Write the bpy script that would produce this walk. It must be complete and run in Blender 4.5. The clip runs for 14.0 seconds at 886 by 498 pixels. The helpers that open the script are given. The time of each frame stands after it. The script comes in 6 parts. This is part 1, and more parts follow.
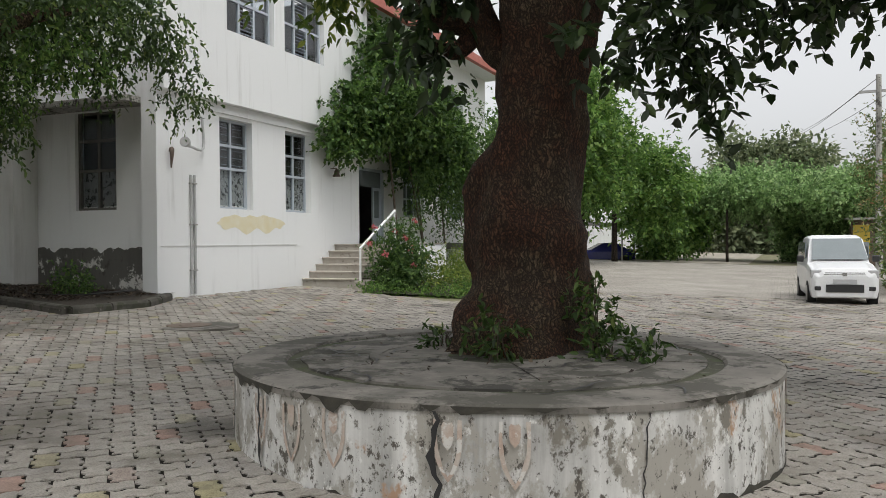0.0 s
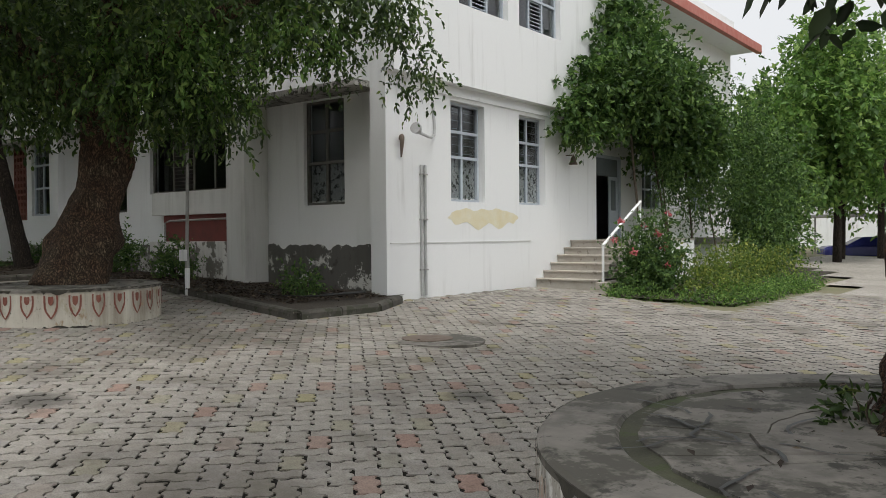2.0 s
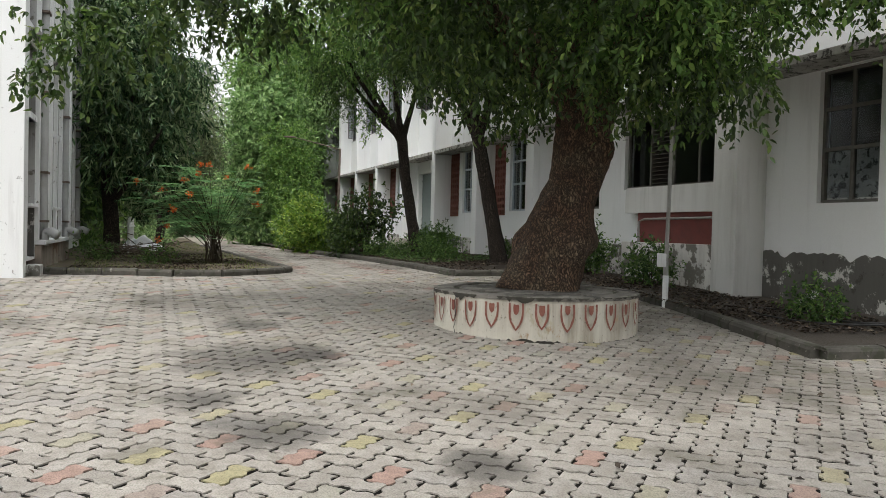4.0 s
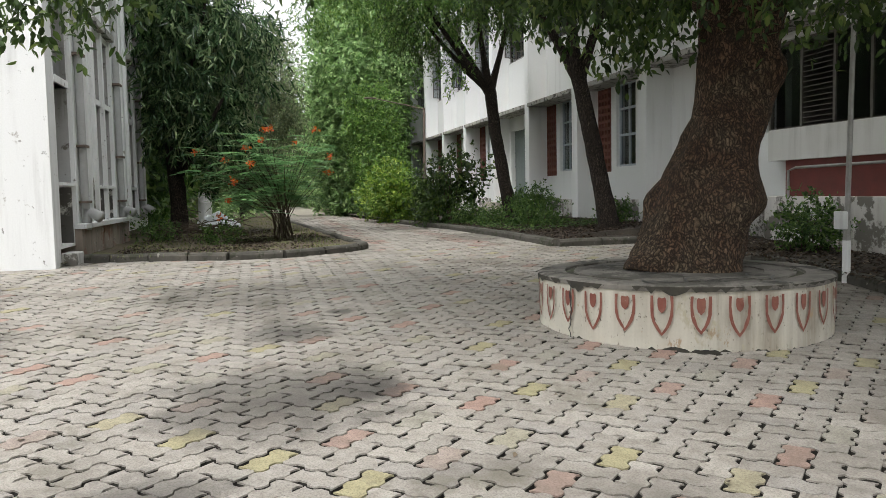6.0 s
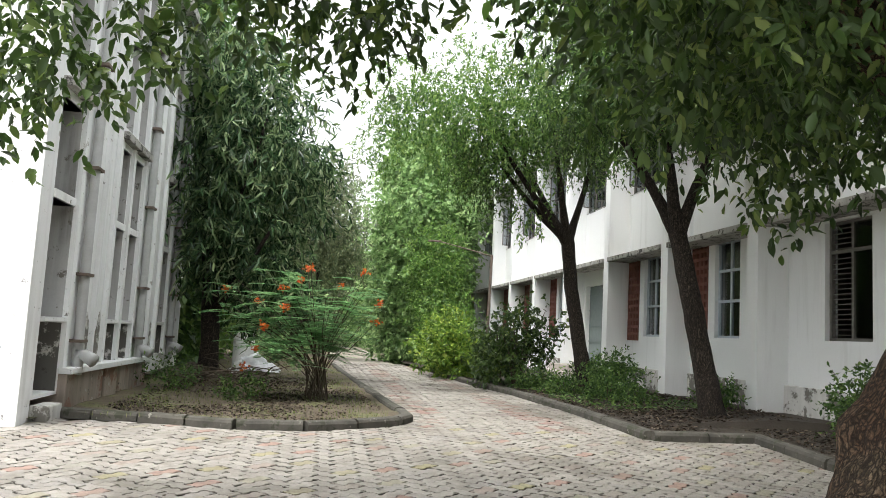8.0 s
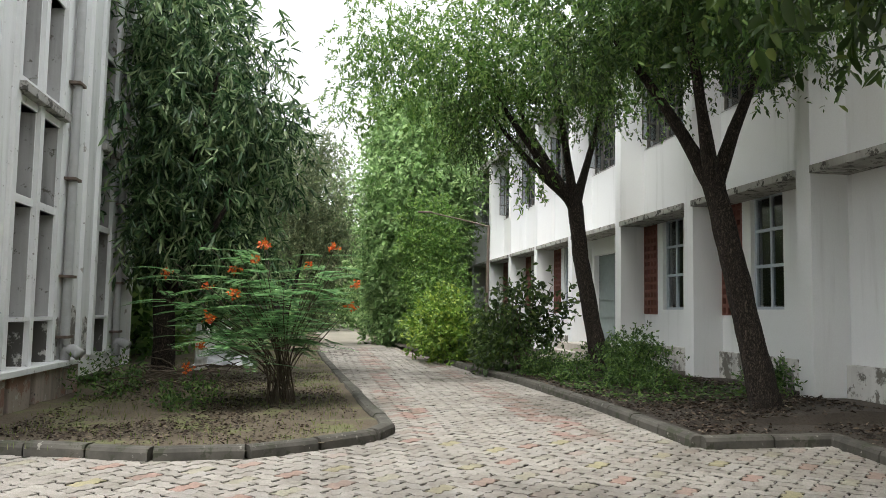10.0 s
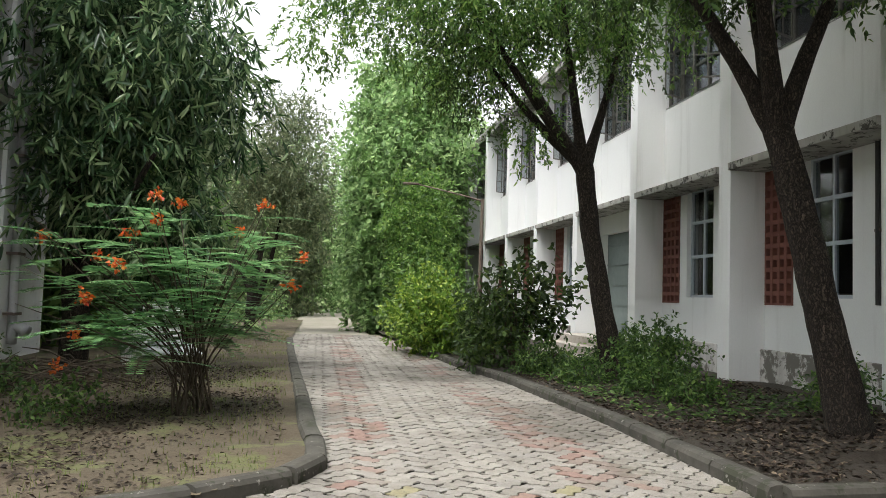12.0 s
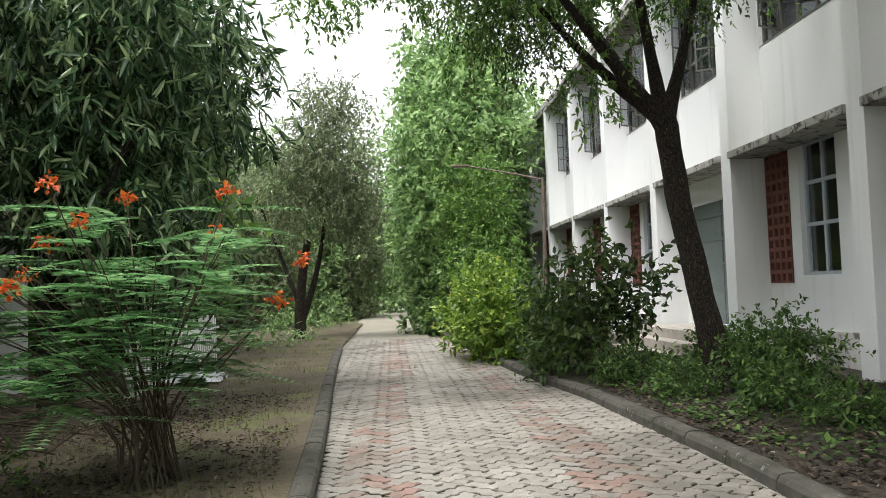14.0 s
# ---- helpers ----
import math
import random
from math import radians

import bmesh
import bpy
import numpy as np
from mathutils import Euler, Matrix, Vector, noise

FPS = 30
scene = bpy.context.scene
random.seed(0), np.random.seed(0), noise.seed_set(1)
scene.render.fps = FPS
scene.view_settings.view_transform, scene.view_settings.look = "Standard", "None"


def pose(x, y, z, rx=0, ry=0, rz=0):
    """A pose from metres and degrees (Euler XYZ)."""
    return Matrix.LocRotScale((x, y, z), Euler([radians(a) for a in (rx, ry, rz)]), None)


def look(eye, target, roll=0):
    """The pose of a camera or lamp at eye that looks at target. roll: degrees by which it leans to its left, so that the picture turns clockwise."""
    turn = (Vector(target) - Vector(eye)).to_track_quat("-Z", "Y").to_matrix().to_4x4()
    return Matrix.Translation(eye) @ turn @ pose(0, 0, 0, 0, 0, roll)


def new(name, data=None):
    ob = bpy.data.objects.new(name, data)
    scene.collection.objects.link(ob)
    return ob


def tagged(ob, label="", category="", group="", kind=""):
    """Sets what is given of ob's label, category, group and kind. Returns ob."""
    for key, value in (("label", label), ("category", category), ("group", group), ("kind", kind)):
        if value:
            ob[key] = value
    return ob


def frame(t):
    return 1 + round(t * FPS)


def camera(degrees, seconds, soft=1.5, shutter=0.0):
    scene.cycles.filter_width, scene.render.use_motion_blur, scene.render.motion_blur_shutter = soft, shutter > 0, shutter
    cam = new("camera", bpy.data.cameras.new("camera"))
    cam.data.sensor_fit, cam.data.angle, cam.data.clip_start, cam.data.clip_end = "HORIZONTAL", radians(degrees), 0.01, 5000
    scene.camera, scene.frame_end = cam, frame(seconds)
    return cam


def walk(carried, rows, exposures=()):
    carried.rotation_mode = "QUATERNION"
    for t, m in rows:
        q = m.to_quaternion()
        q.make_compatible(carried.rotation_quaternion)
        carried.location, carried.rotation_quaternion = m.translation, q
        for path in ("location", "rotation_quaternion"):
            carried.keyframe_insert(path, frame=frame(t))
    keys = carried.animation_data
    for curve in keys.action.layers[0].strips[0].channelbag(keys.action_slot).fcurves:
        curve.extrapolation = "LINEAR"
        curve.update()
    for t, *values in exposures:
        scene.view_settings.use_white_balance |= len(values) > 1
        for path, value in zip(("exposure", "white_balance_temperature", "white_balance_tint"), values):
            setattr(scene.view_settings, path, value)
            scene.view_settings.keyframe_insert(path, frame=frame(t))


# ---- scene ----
cam = camera(58.1, 14.0, soft=0.6)
METRES, EYE, TILT, LEAN, TURN = 19.5, 1.5, 0.0, 0.0, 23.2
ROWS = [
    (0.0, 0.0, 0.0, 0.0, -0.0, -0.53, 0.45),
    (0.5, -0.013, 0.025, 0.0031, 2.42, -0.35, -0.24),
    (1.0, -0.0244, 0.0537, 0.0042, 5.36, 0.75, -0.1),
    (1.5, -0.0384, 0.0839, 0.0042, 9.38, -0.1, 0.04),
    (2.0, -0.0531, 0.1135, 0.0047, 14.81, -0.96, 0.46),
    (2.5, -0.0734, 0.1429, 0.006, 24.57, -0.83, -0.43),
    (3.0, -0.0937, 0.169, 0.0089, 32.82, -0.08, -0.57),
    (3.5, -0.1168, 0.1967, 0.0091, 42.4, -0.15, -0.34),
    (4.0, -0.139, 0.2201, 0.0081, 47.08, -1.36, -1.38),
    (4.2, -0.1523, 0.2317, 0.0086, 49.24, -1.84, -1.57),
    (6.3, -0.2633, 0.3241, 0.0096, 53.71, -4.14, 1.2),
    (6.5, -0.2749, 0.3318, 0.0108, 53.35, -4.4, 1.04),
    (7.0, -0.307, 0.3566, 0.0157, 53.61, -0.93, -0.29),
    (7.5, -0.338, 0.3742, 0.0201, 56.8, 1.18, -1.04),
    (8.0, -0.365, 0.3934, 0.0257, 58.14, 6.23, -3.06),
    (8.2, -0.3777, 0.4048, 0.0291, 57.84, 5.81, -3.02),
    (10.3, -0.5015, 0.493, 0.0336, 58.84, 4.26, -0.27),
    (10.5, -0.5175, 0.5067, 0.0339, 59.24, 4.01, 0.09),
    (11.0, -0.5474, 0.5293, 0.0323, 57.6, 3.23, 0.39),
    (11.5, -0.5753, 0.5509, 0.0317, 57.53, 3.13, 0.47),
    (12.0, -0.6088, 0.5766, 0.0314, 58.03, 3.54, -1.79),
    (12.5, -0.6376, 0.5961, 0.0314, 58.44, 2.92, -2.57),
    (13.0, -0.6694, 0.6199, 0.0361, 59.82, 3.04, -0.82),
    (13.5, -0.6971, 0.6397, 0.0377, 60.76, 2.82, 0.88),
    (14.0, -0.7248, 0.6624, 0.0378, 63.08, 2.99, 1.93),
]
EXPO = [(0.0, 0.05), (2.0, 0.12), (3.5, 0.5), (4.2, 0.62), (6.5, 0.82), (7.0, 1.15), (8.0, 1.28), (10.5, 0.98), (14.0, 1.12)]
walk(cam, [(t, pose(0, 0, EYE, TILT, LEAN, TURN) @ pose(METRES * x, METRES * y, METRES * z, 90 + pitch, roll, yaw)) for t, x, y, z, yaw, pitch, roll in ROWS], EXPO)

# ---- world and sun: bright overcast sky ----
world = bpy.data.worlds.new("sky")
scene.world = world
world.use_nodes = True
wn, wl = world.node_tree.nodes, world.node_tree.links
sky = wn.new("ShaderNodeTexSky")
sky.sky_type = "NISHITA"
sky.sun_disc = False
sky.sun_elevation, sky.sun_rotation = radians(66), radians(135)
sky.dust_density, sky.air_density = 6.0, 1.2
pale = wn.new("ShaderNodeHueSaturation")
pale.inputs["Saturation"].default_value = 0.12
wl.new(sky.outputs[0], pale.inputs["Color"])
veil = wn.new("ShaderNodeMix")
veil.data_type, veil.blend_type = "RGBA", "ADD"
veil.inputs[0].default_value = 1.0
veil.inputs[7].default_value = (4.5, 4.6, 4.75, 1)
wl.new(pale.outputs[0], veil.inputs[6])
wl.new(veil.outputs[2], wn["Background"].inputs[0])
wn["Background"].inputs[1].default_value = 0.10
sun = new("sun", bpy.data.lights.new("sun", "SUN"))
sun.data.energy, sun.data.angle, sun.data.color = 1.1, radians(25), (1.0, 0.97, 0.92)
sun.matrix_world = look((7, -7, 22), (0, 0, 0))


# ---- materials ----
def nodes_of(name):
    m = bpy.data.materials.new(name)
    m.use_nodes = True
    return m, m.node_tree.nodes, m.node_tree.links


def ramp(n, l, fac, stops, interp="LINEAR"):
    r = n.new("ShaderNodeValToRGB")
    r.color_ramp.interpolation = interp
    e = r.color_ramp.elements
    while len(e) < len(stops):
        e.new(0.5)
    for k, (p, c) in zip(e, stops):
        k.position = p
        k.color = (*c, 1) if len(c) == 3 else c
    l.new(fac, r.inputs[0])
    return r.outputs[0]


def noise_at(n, l, vec, scale, detail=4, rough=0.6, dist=0.0):
    t = n.new("ShaderNodeTexNoise")
    t.inputs["Scale"].default_value, t.inputs["Detail"].default_value = scale, detail
    t.inputs["Roughness"].default_value, t.inputs["Distortion"].default_value = rough, dist
    l.new(vec, t.inputs["Vector"])
    return t.outputs[0]


def mixed(n, l, fac, a, b, mode="MIX"):
    m = n.new("ShaderNodeMix")
    m.data_type, m.blend_type = "RGBA", mode
    for sock, v in ((m.inputs[0], fac), (m.inputs[6], a), (m.inputs[7], b)):
        if isinstance(v, (int, float)):
            sock.default_value = v
        elif isinstance(v, tuple):
            sock.default_value = (*v, 1)
        else:
            l.new(v, sock)
    return m.outputs[2]


def position(n, l, sx=1, sy=1, sz=1):
    g = n.new("ShaderNodeNewGeometry")
    m = n.new("ShaderNodeMapping")
    m.inputs["Scale"].default_value = (sx, sy, sz)
    l.new(g.outputs["Position"], m.inputs["Vector"])
    return m.outputs[0]


def relief(n, l, height, strength, dist=0.01):
    b = n.new("ShaderNodeBump")
    b.inputs["Strength"].default_value, b.inputs["Distance"].default_value = strength, dist
    l.new(height, b.inputs["Height"])
    l.new(b.outputs[0], n["Principled BSDF"].inputs["Normal"])


def surface(name, base, tint, scale=6.0, rough=0.7, bump=0.3, fine=60.0, metal=0.0, dist=0.004, spots=None):
    """Two scales of noise between base and tint, with relief; spots=(scale, threshold, colour) are stains with edges."""
    m, n, l = nodes_of(name)
    p = position(n, l)
    big, small = noise_at(n, l, p, scale), noise_at(n, l, p, fine, 3)
    col = mixed(n, l, ramp(n, l, big, [(0.3, (0, 0, 0)), (0.7, (1, 1, 1))]), base, tint)
    col = mixed(n, l, 0.25, col, ramp(n, l, small, [(0.25, (0.35, 0.35, 0.35)), (0.75, (1, 1, 1))]), "MULTIPLY")
    for s, th, c in spots or ():
        f = ramp(n, l, noise_at(n, l, p, s, 5, 0.65), [(th, (0, 0, 0)), (th + 0.04, (1, 1, 1))])
        col = mixed(n, l, f, col, c)
    b = n["Principled BSDF"]
    l.new(col, b.inputs["Base Color"])
    b.inputs["Roughness"].default_value, b.inputs["Metallic"].default_value = rough, metal
    relief(n, l, small, bump, dist)
    return m


def streaked(name, base, dirt, amount=0.5, th=0.55, spots=None, tall=1.0):
    """Limewashed wall with rain streaks that run down it."""
    m, n, l = nodes_of(name)
    p, q = position(n, l), position(n, l, 5, 5, 0.35)
    streak = ramp(n, l, noise_at(n, l, q, 1.0, 6, 0.6), [(th, (0, 0, 0)), (th + 0.25, (1, 1, 1))])
    cloud = ramp(n, l, noise_at(n, l, p, 0.7, 5), [(0.35, (0, 0, 0)), (0.75, (1, 1, 1))])
    f = n.new("ShaderNodeMath")
    f.operation = "MULTIPLY"
    l.new(streak, f.inputs[0])
    l.new(cloud, f.inputs[1])
    g = n.new("ShaderNodeMath")
    g.operation = "MULTIPLY"
    l.new(f.outputs[0], g.inputs[0])
    g.inputs[1].default_value = amount
    col = mixed(n, l, g.outputs[0], base, dirt)
    small = noise_at(n, l, p, 45, 4)
    col = mixed(n, l, 0.12, col, ramp(n, l, small, [(0.3, (0.5, 0.5, 0.48)), (0.7, (1, 1, 1))]), "MULTIPLY")
    for s, t, c in spots or ():
        k = ramp(n, l, noise_at(n, l, position(n, l, 1, 1, 1 / tall), s, 6, 0.72), [(t, (0, 0, 0)), (t + 0.05, (1, 1, 1))])
        col = mixed(n, l, k, col, c)
    b = n["Principled BSDF"]
    l.new(col, b.inputs["Base Color"])
    b.inputs["Roughness"].default_value = 0.85
    relief(n, l, small, 0.25, 0.004)
    return m


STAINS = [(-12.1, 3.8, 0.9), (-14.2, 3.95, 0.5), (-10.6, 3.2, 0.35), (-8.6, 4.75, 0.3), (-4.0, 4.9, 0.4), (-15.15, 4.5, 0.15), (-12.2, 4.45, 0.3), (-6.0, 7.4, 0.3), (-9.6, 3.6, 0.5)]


def pieces(name, stops, island=True, stain=True, rough=0.85):
    """Paving blocks and the like: each piece takes its own colour, with stains over all of them."""
    m, n, l = nodes_of(name)
    p = position(n, l)
    if island:
        rnd = n.new("ShaderNodeNewGeometry").outputs["Random Per Island"]
    else:
        rnd = n.new("ShaderNodeObjectInfo").outputs["Random"]
    col = ramp(n, l, rnd, stops, "CONSTANT")
    grain = noise_at(n, l, p, 90, 4, 0.7)
    col = mixed(n, l, 0.6, col, ramp(n, l, grain, [(0.34, (0.32, 0.31, 0.29)), (0.56, (1.05, 1.05, 1.05))]), "MULTIPLY")
    mid = noise_at(n, l, p, 9, 5, 0.7)
    col = mixed(n, l, 0.5, col, ramp(n, l, mid, [(0.35, (0.55, 0.53, 0.5)), (0.6, (1, 1, 1))]), "MULTIPLY")
    if stain:
        s = ramp(n, l, noise_at(n, l, p, 0.42, 6, 0.65), [(0.50, (0, 0, 0)), (0.66, (1, 1, 1))])
        col = mixed(n, l, s, col, mixed(n, l, 0.75, col, (0.09, 0.08, 0.065)))
        w = ramp(n, l, noise_at(n, l, position(n, l, 1, 1, 1), 1.7, 6, 0.7), [(0.58, (0, 0, 0)), (0.66, (1, 1, 1))])
        col = mixed(n, l, w, col, mixed(n, l, 0.5, col, (0.12, 0.11, 0.08)))
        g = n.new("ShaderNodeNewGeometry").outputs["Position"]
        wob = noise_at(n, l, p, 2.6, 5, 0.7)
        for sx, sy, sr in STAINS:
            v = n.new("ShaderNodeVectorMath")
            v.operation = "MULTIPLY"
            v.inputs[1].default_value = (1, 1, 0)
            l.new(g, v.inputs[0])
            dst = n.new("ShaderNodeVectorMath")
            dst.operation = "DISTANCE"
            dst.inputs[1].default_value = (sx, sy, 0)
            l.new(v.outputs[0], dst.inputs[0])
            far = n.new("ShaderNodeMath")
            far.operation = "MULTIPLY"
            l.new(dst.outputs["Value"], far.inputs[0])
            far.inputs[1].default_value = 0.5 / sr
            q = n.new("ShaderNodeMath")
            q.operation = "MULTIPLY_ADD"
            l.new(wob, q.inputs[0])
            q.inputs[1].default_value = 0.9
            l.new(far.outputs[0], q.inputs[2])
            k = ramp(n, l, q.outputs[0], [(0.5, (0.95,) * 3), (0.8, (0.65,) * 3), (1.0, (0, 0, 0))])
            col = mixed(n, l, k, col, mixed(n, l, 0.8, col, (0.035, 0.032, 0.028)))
    b = n["Principled BSDF"]
    l.new(col, b.inputs["Base Color"])
    b.inputs["Roughness"].default_value = rough
    relief(n, l, grain, 0.5, 0.004)
    return m


def leafy(name, stops, gloss=0.45, thin=0.35):
    m, n, l = nodes_of(name)
    rnd = n.new("ShaderNodeNewGeometry").outputs["Random Per Island"]
    col = ramp(n, l, rnd, stops)
    p = position(n, l)
    col = mixed(n, l, 0.5, col, ramp(n, l, noise_at(n, l, p, 1.3, 3), [(0.3, (0.55, 0.6, 0.5)), (0.7, (1.15, 1.1, 1))]), "MULTIPLY")
    b = n["Principled BSDF"]
    l.new(col, b.inputs["Base Color"])
    b.inputs["Roughness"].default_value = gloss
    t = n.new("ShaderNodeBsdfTranslucent")
    l.new(col, t.inputs[0])
    mx = n.new("ShaderNodeMixShader")
    mx.inputs[0].default_value = thin
    l.new(b.outputs[0], mx.inputs[1])
    l.new(t.outputs[0], mx.inputs[2])
    l.new(mx.outputs[0], n["Material Output"].inputs[0])
    return m


def barky(name, dark, light, red=None, ridge=14.0, bump=1.0):
    """Bark plates, longer than wide, between dark fissures."""
    m, n, l = nodes_of(name)
    p, q = position(n, l), position(n, l, 1, 1, 0.2)
    nz = n.new("ShaderNodeTexNoise")
    nz.inputs["Scale"].default_value, nz.inputs["Detail"].default_value = 7, 8
    l.new(p, nz.inputs["Vector"])
    sc = n.new("ShaderNodeVectorMath")
    sc.operation = "SCALE"
    sc.inputs[3].default_value = 0.17
    l.new(nz.outputs["Color"], sc.inputs[0])
    d = n.new("ShaderNodeVectorMath")
    d.operation = "ADD"
    l.new(q, d.inputs[0])
    l.new(sc.outputs[0], d.inputs[1])
    v = n.new("ShaderNodeTexVoronoi")
    v.feature = "DISTANCE_TO_EDGE"
    v.inputs["Scale"].default_value = ridge
    l.new(d.outputs[0], v.inputs["Vector"])
    plate = ramp(n, l, v.outputs["Distance"], [(0.0, (0, 0, 0)), (0.10, (0.3,) * 3), (0.28, (1, 1, 1))])
    cell = n.new("ShaderNodeTexVoronoi")
    cell.inputs["Scale"].default_value = ridge
    l.new(d.outputs[0], cell.inputs["Vector"])
    shade = n.new("ShaderNodeSeparateColor")
    l.new(cell.outputs["Color"], shade.inputs[0])
    grain = noise_at(n, l, d.outputs[0], ridge * 2.6, 6, 0.75)
    big = noise_at(n, l, p, 2.4, 5)
    tone = mixed(n, l, ramp(n, l, shade.outputs[0], [(0.0, (0, 0, 0)), (0.75, (0.6,) * 3), (1.0, (1, 1, 1))]), tuple(x * 0.5 for x in light), light)
    if red:
        f = ramp(n, l, big, [(0.38, (0, 0, 0)), (0.56, (1, 1, 1))])
        tone = mixed(n, l, f, tone, mixed(n, l, shade.outputs[1], tuple(x * 0.6 for x in red), red))
    tone = mixed(n, l, 0.8, tone, ramp(n, l, grain, [(0.36, (0.22,) * 3), (0.52, (0.8,) * 3), (0.66, (1.7,) * 3)]), "MULTIPLY")
    col = mixed(n, l, plate, dark, tone)
    b = n["Principled BSDF"]
    l.new(col, b.inputs["Base Color"])
    b.inputs["Roughness"].default_value = 0.85
    b.inputs["Specular IOR Level"].default_value = 0.25
    h = n.new("ShaderNodeMath")
    h.operation = "MULTIPLY"
    l.new(plate, h.inputs[0])
    l.new(grain, h.inputs[1])
    relief(n, l, h.outputs[0], bump, 0.03)
    return m


def clear(name, tint, rough=0.05):
    m, n, l = nodes_of(name)
    b = n["Principled BSDF"]
    b.inputs["Base Color"].default_value = (*tint, 1)
    b.inputs["Transmission Weight"].default_value = 1.0
    b.inputs["Roughness"].default_value = rough
    b.inputs["IOR"].default_value = 1.45
    return m


WHITE = streaked("white_limewash", (0.80, 0.81, 0.81), (0.30, 0.29, 0.26), 0.55)
# white limewash darkened to carry tree shade in its colour; streaks are dirt
SHADEWALL = streaked("shaded_white_limewash", (0.62, 0.62, 0.60), (0.2, 0.19, 0.17), 0.7, 0.46)
OLDWHITE = streaked("flaking_limewash", (0.82, 0.83, 0.83), (0.26, 0.25, 0.23), 0.6, 0.5, [(2.3, 0.64, (0.40, 0.38, 0.35)), (8.0, 0.63, (0.16, 0.15, 0.135)), (3.2, 0.70, (0.10, 0.09, 0.08))])
PEEL = streaked("peeling_plaster", (0.66, 0.65, 0.62), (0.2, 0.19, 0.17), 0.8, 0.4, [(2.4, 0.485, (0.17, 0.16, 0.14)), (6.0, 0.62, (0.28, 0.26, 0.23))])
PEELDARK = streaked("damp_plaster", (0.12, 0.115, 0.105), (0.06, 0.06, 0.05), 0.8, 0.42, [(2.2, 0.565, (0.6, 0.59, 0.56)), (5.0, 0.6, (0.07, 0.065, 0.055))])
DAMPBASE = streaked("damp_red_plinth", (0.34, 0.28, 0.24), (0.10, 0.085, 0.07), 1.0, 0.4, [(1.7, 0.52, (0.23, 0.13, 0.095)), (5.0, 0.6, (0.42, 0.39, 0.35)), (9, 0.62, (0.07, 0.065, 0.055))])
LEDGE = streaked("mossy_concrete", (0.42, 0.41, 0.38), (0.06, 0.06, 0.05), 1.0, 0.36, [(5.0, 0.53, (0.07, 0.066, 0.058))])
YELLOWPATCH = surface("old_yellow_limewash", (0.74, 0.66, 0.42), (0.78, 0.74, 0.58), 5, 0.85, 0.2)
SLAB = streaked("cracked_concrete", (0.24, 0.222, 0.197), (0.05, 0.048, 0.04), 1.0, 0.34, [(1.3, 0.50, (0.085, 0.08, 0.066)), (2.1, 0.56, (0.045, 0.043, 0.036)), (3.7, 0.60, (0.16, 0.15, 0.13)), (7, 0.63, (0.05, 0.05, 0.04)), (32, 0.64, (0.05, 0.046, 0.038)), (21, 0.68, (0.36, 0.34, 0.31))])
PLANTERWALL = streaked("worn_painted_render", (0.72, 0.71, 0.68), (0.09, 0.085, 0.07), 1.0, 0.34, [(2.1, 0.60, (0.40, 0.26, 0.17)), (2.9, 0.50, (0.36, 0.34, 0.30)), (4.3, 0.58, (0.20, 0.185, 0.155)), (13, 0.57, (0.10, 0.09, 0.075)), (38, 0.62, (0.06, 0.055, 0.05)), (8, 0.60, (0.70, 0.69, 0.66)), (19, 0.60, (0.11, 0.10, 0.085))], 1.5)
MOTIF = surface("oxide_red_paint", (0.21, 0.062, 0.045), (0.28, 0.12, 0.085), 8, 0.85, 0.3, spots=[(16, 0.66, (0.50, 0.47, 0.42))])
PLANTER2 = streaked("stained_whitewash", (0.60, 0.57, 0.49), (0.17, 0.125, 0.08), 1.0, 0.36, [(2.2, 0.57, (0.44, 0.40, 0.30)), (5.0, 0.62, (0.36, 0.27, 0.18)), (11, 0.63, (0.20, 0.17, 0.13)), (30, 0.62, (0.13, 0.115, 0.09))], 1.8)
# darker copy of the limewash: recess shade put into the colour, plus dirt
SHADERECESS = streaked("shaded_recess_limewash", (0.46, 0.46, 0.45), (0.12, 0.115, 0.10), 1.0, 0.38, [(6, 0.6, (0.15, 0.14, 0.12))])
FADED = surface("faded_red_paint", (0.46, 0.34, 0.27), (0.55, 0.5, 0.44), 8, 0.85, 0.3, spots=[(12, 0.55, (0.58, 0.56, 0.52))])
MOSS = surface("damp_moss", (0.045, 0.043, 0.034), (0.085, 0.09, 0.05), 3, 0.9, 0.5, spots=[(2.2, 0.55, (0.06, 0.075, 0.03)), (9, 0.6, (0.13, 0.12, 0.10))])
MOULD = surface("black_mould", (0.035, 0.032, 0.026), (0.07, 0.065, 0.05), 12, 0.9, 0.4)
KERB = surface("mossy_kerb_stone", (0.045, 0.042, 0.035), (0.105, 0.098, 0.082), 3, 0.9, 0.6, 40, spots=[(4, 0.54, (0.04, 0.042, 0.026)), (14, 0.64, (0.24, 0.23, 0.2))])
SOIL = surface("garden_soil", (0.028, 0.022, 0.016), (0.055, 0.044, 0.032), 1.2, 0.95, 0.8, 25, dist=0.02)
DRYSOIL = surface("dry_soil", (0.075, 0.058, 0.038), (0.135, 0.108, 0.07), 0.9, 0.95, 0.7, 30, dist=0.02, spots=[(1.1, 0.55, (0.115, 0.12, 0.048)), (5, 0.56, (0.085, 0.066, 0.042)), (16, 0.6, (0.055, 0.042, 0.028))])
EARTH = surface("earth_and_grass", (0.13, 0.14, 0.07), (0.20, 0.17, 0.11), 0.25, 0.95, 0.6, 12, dist=0.02)
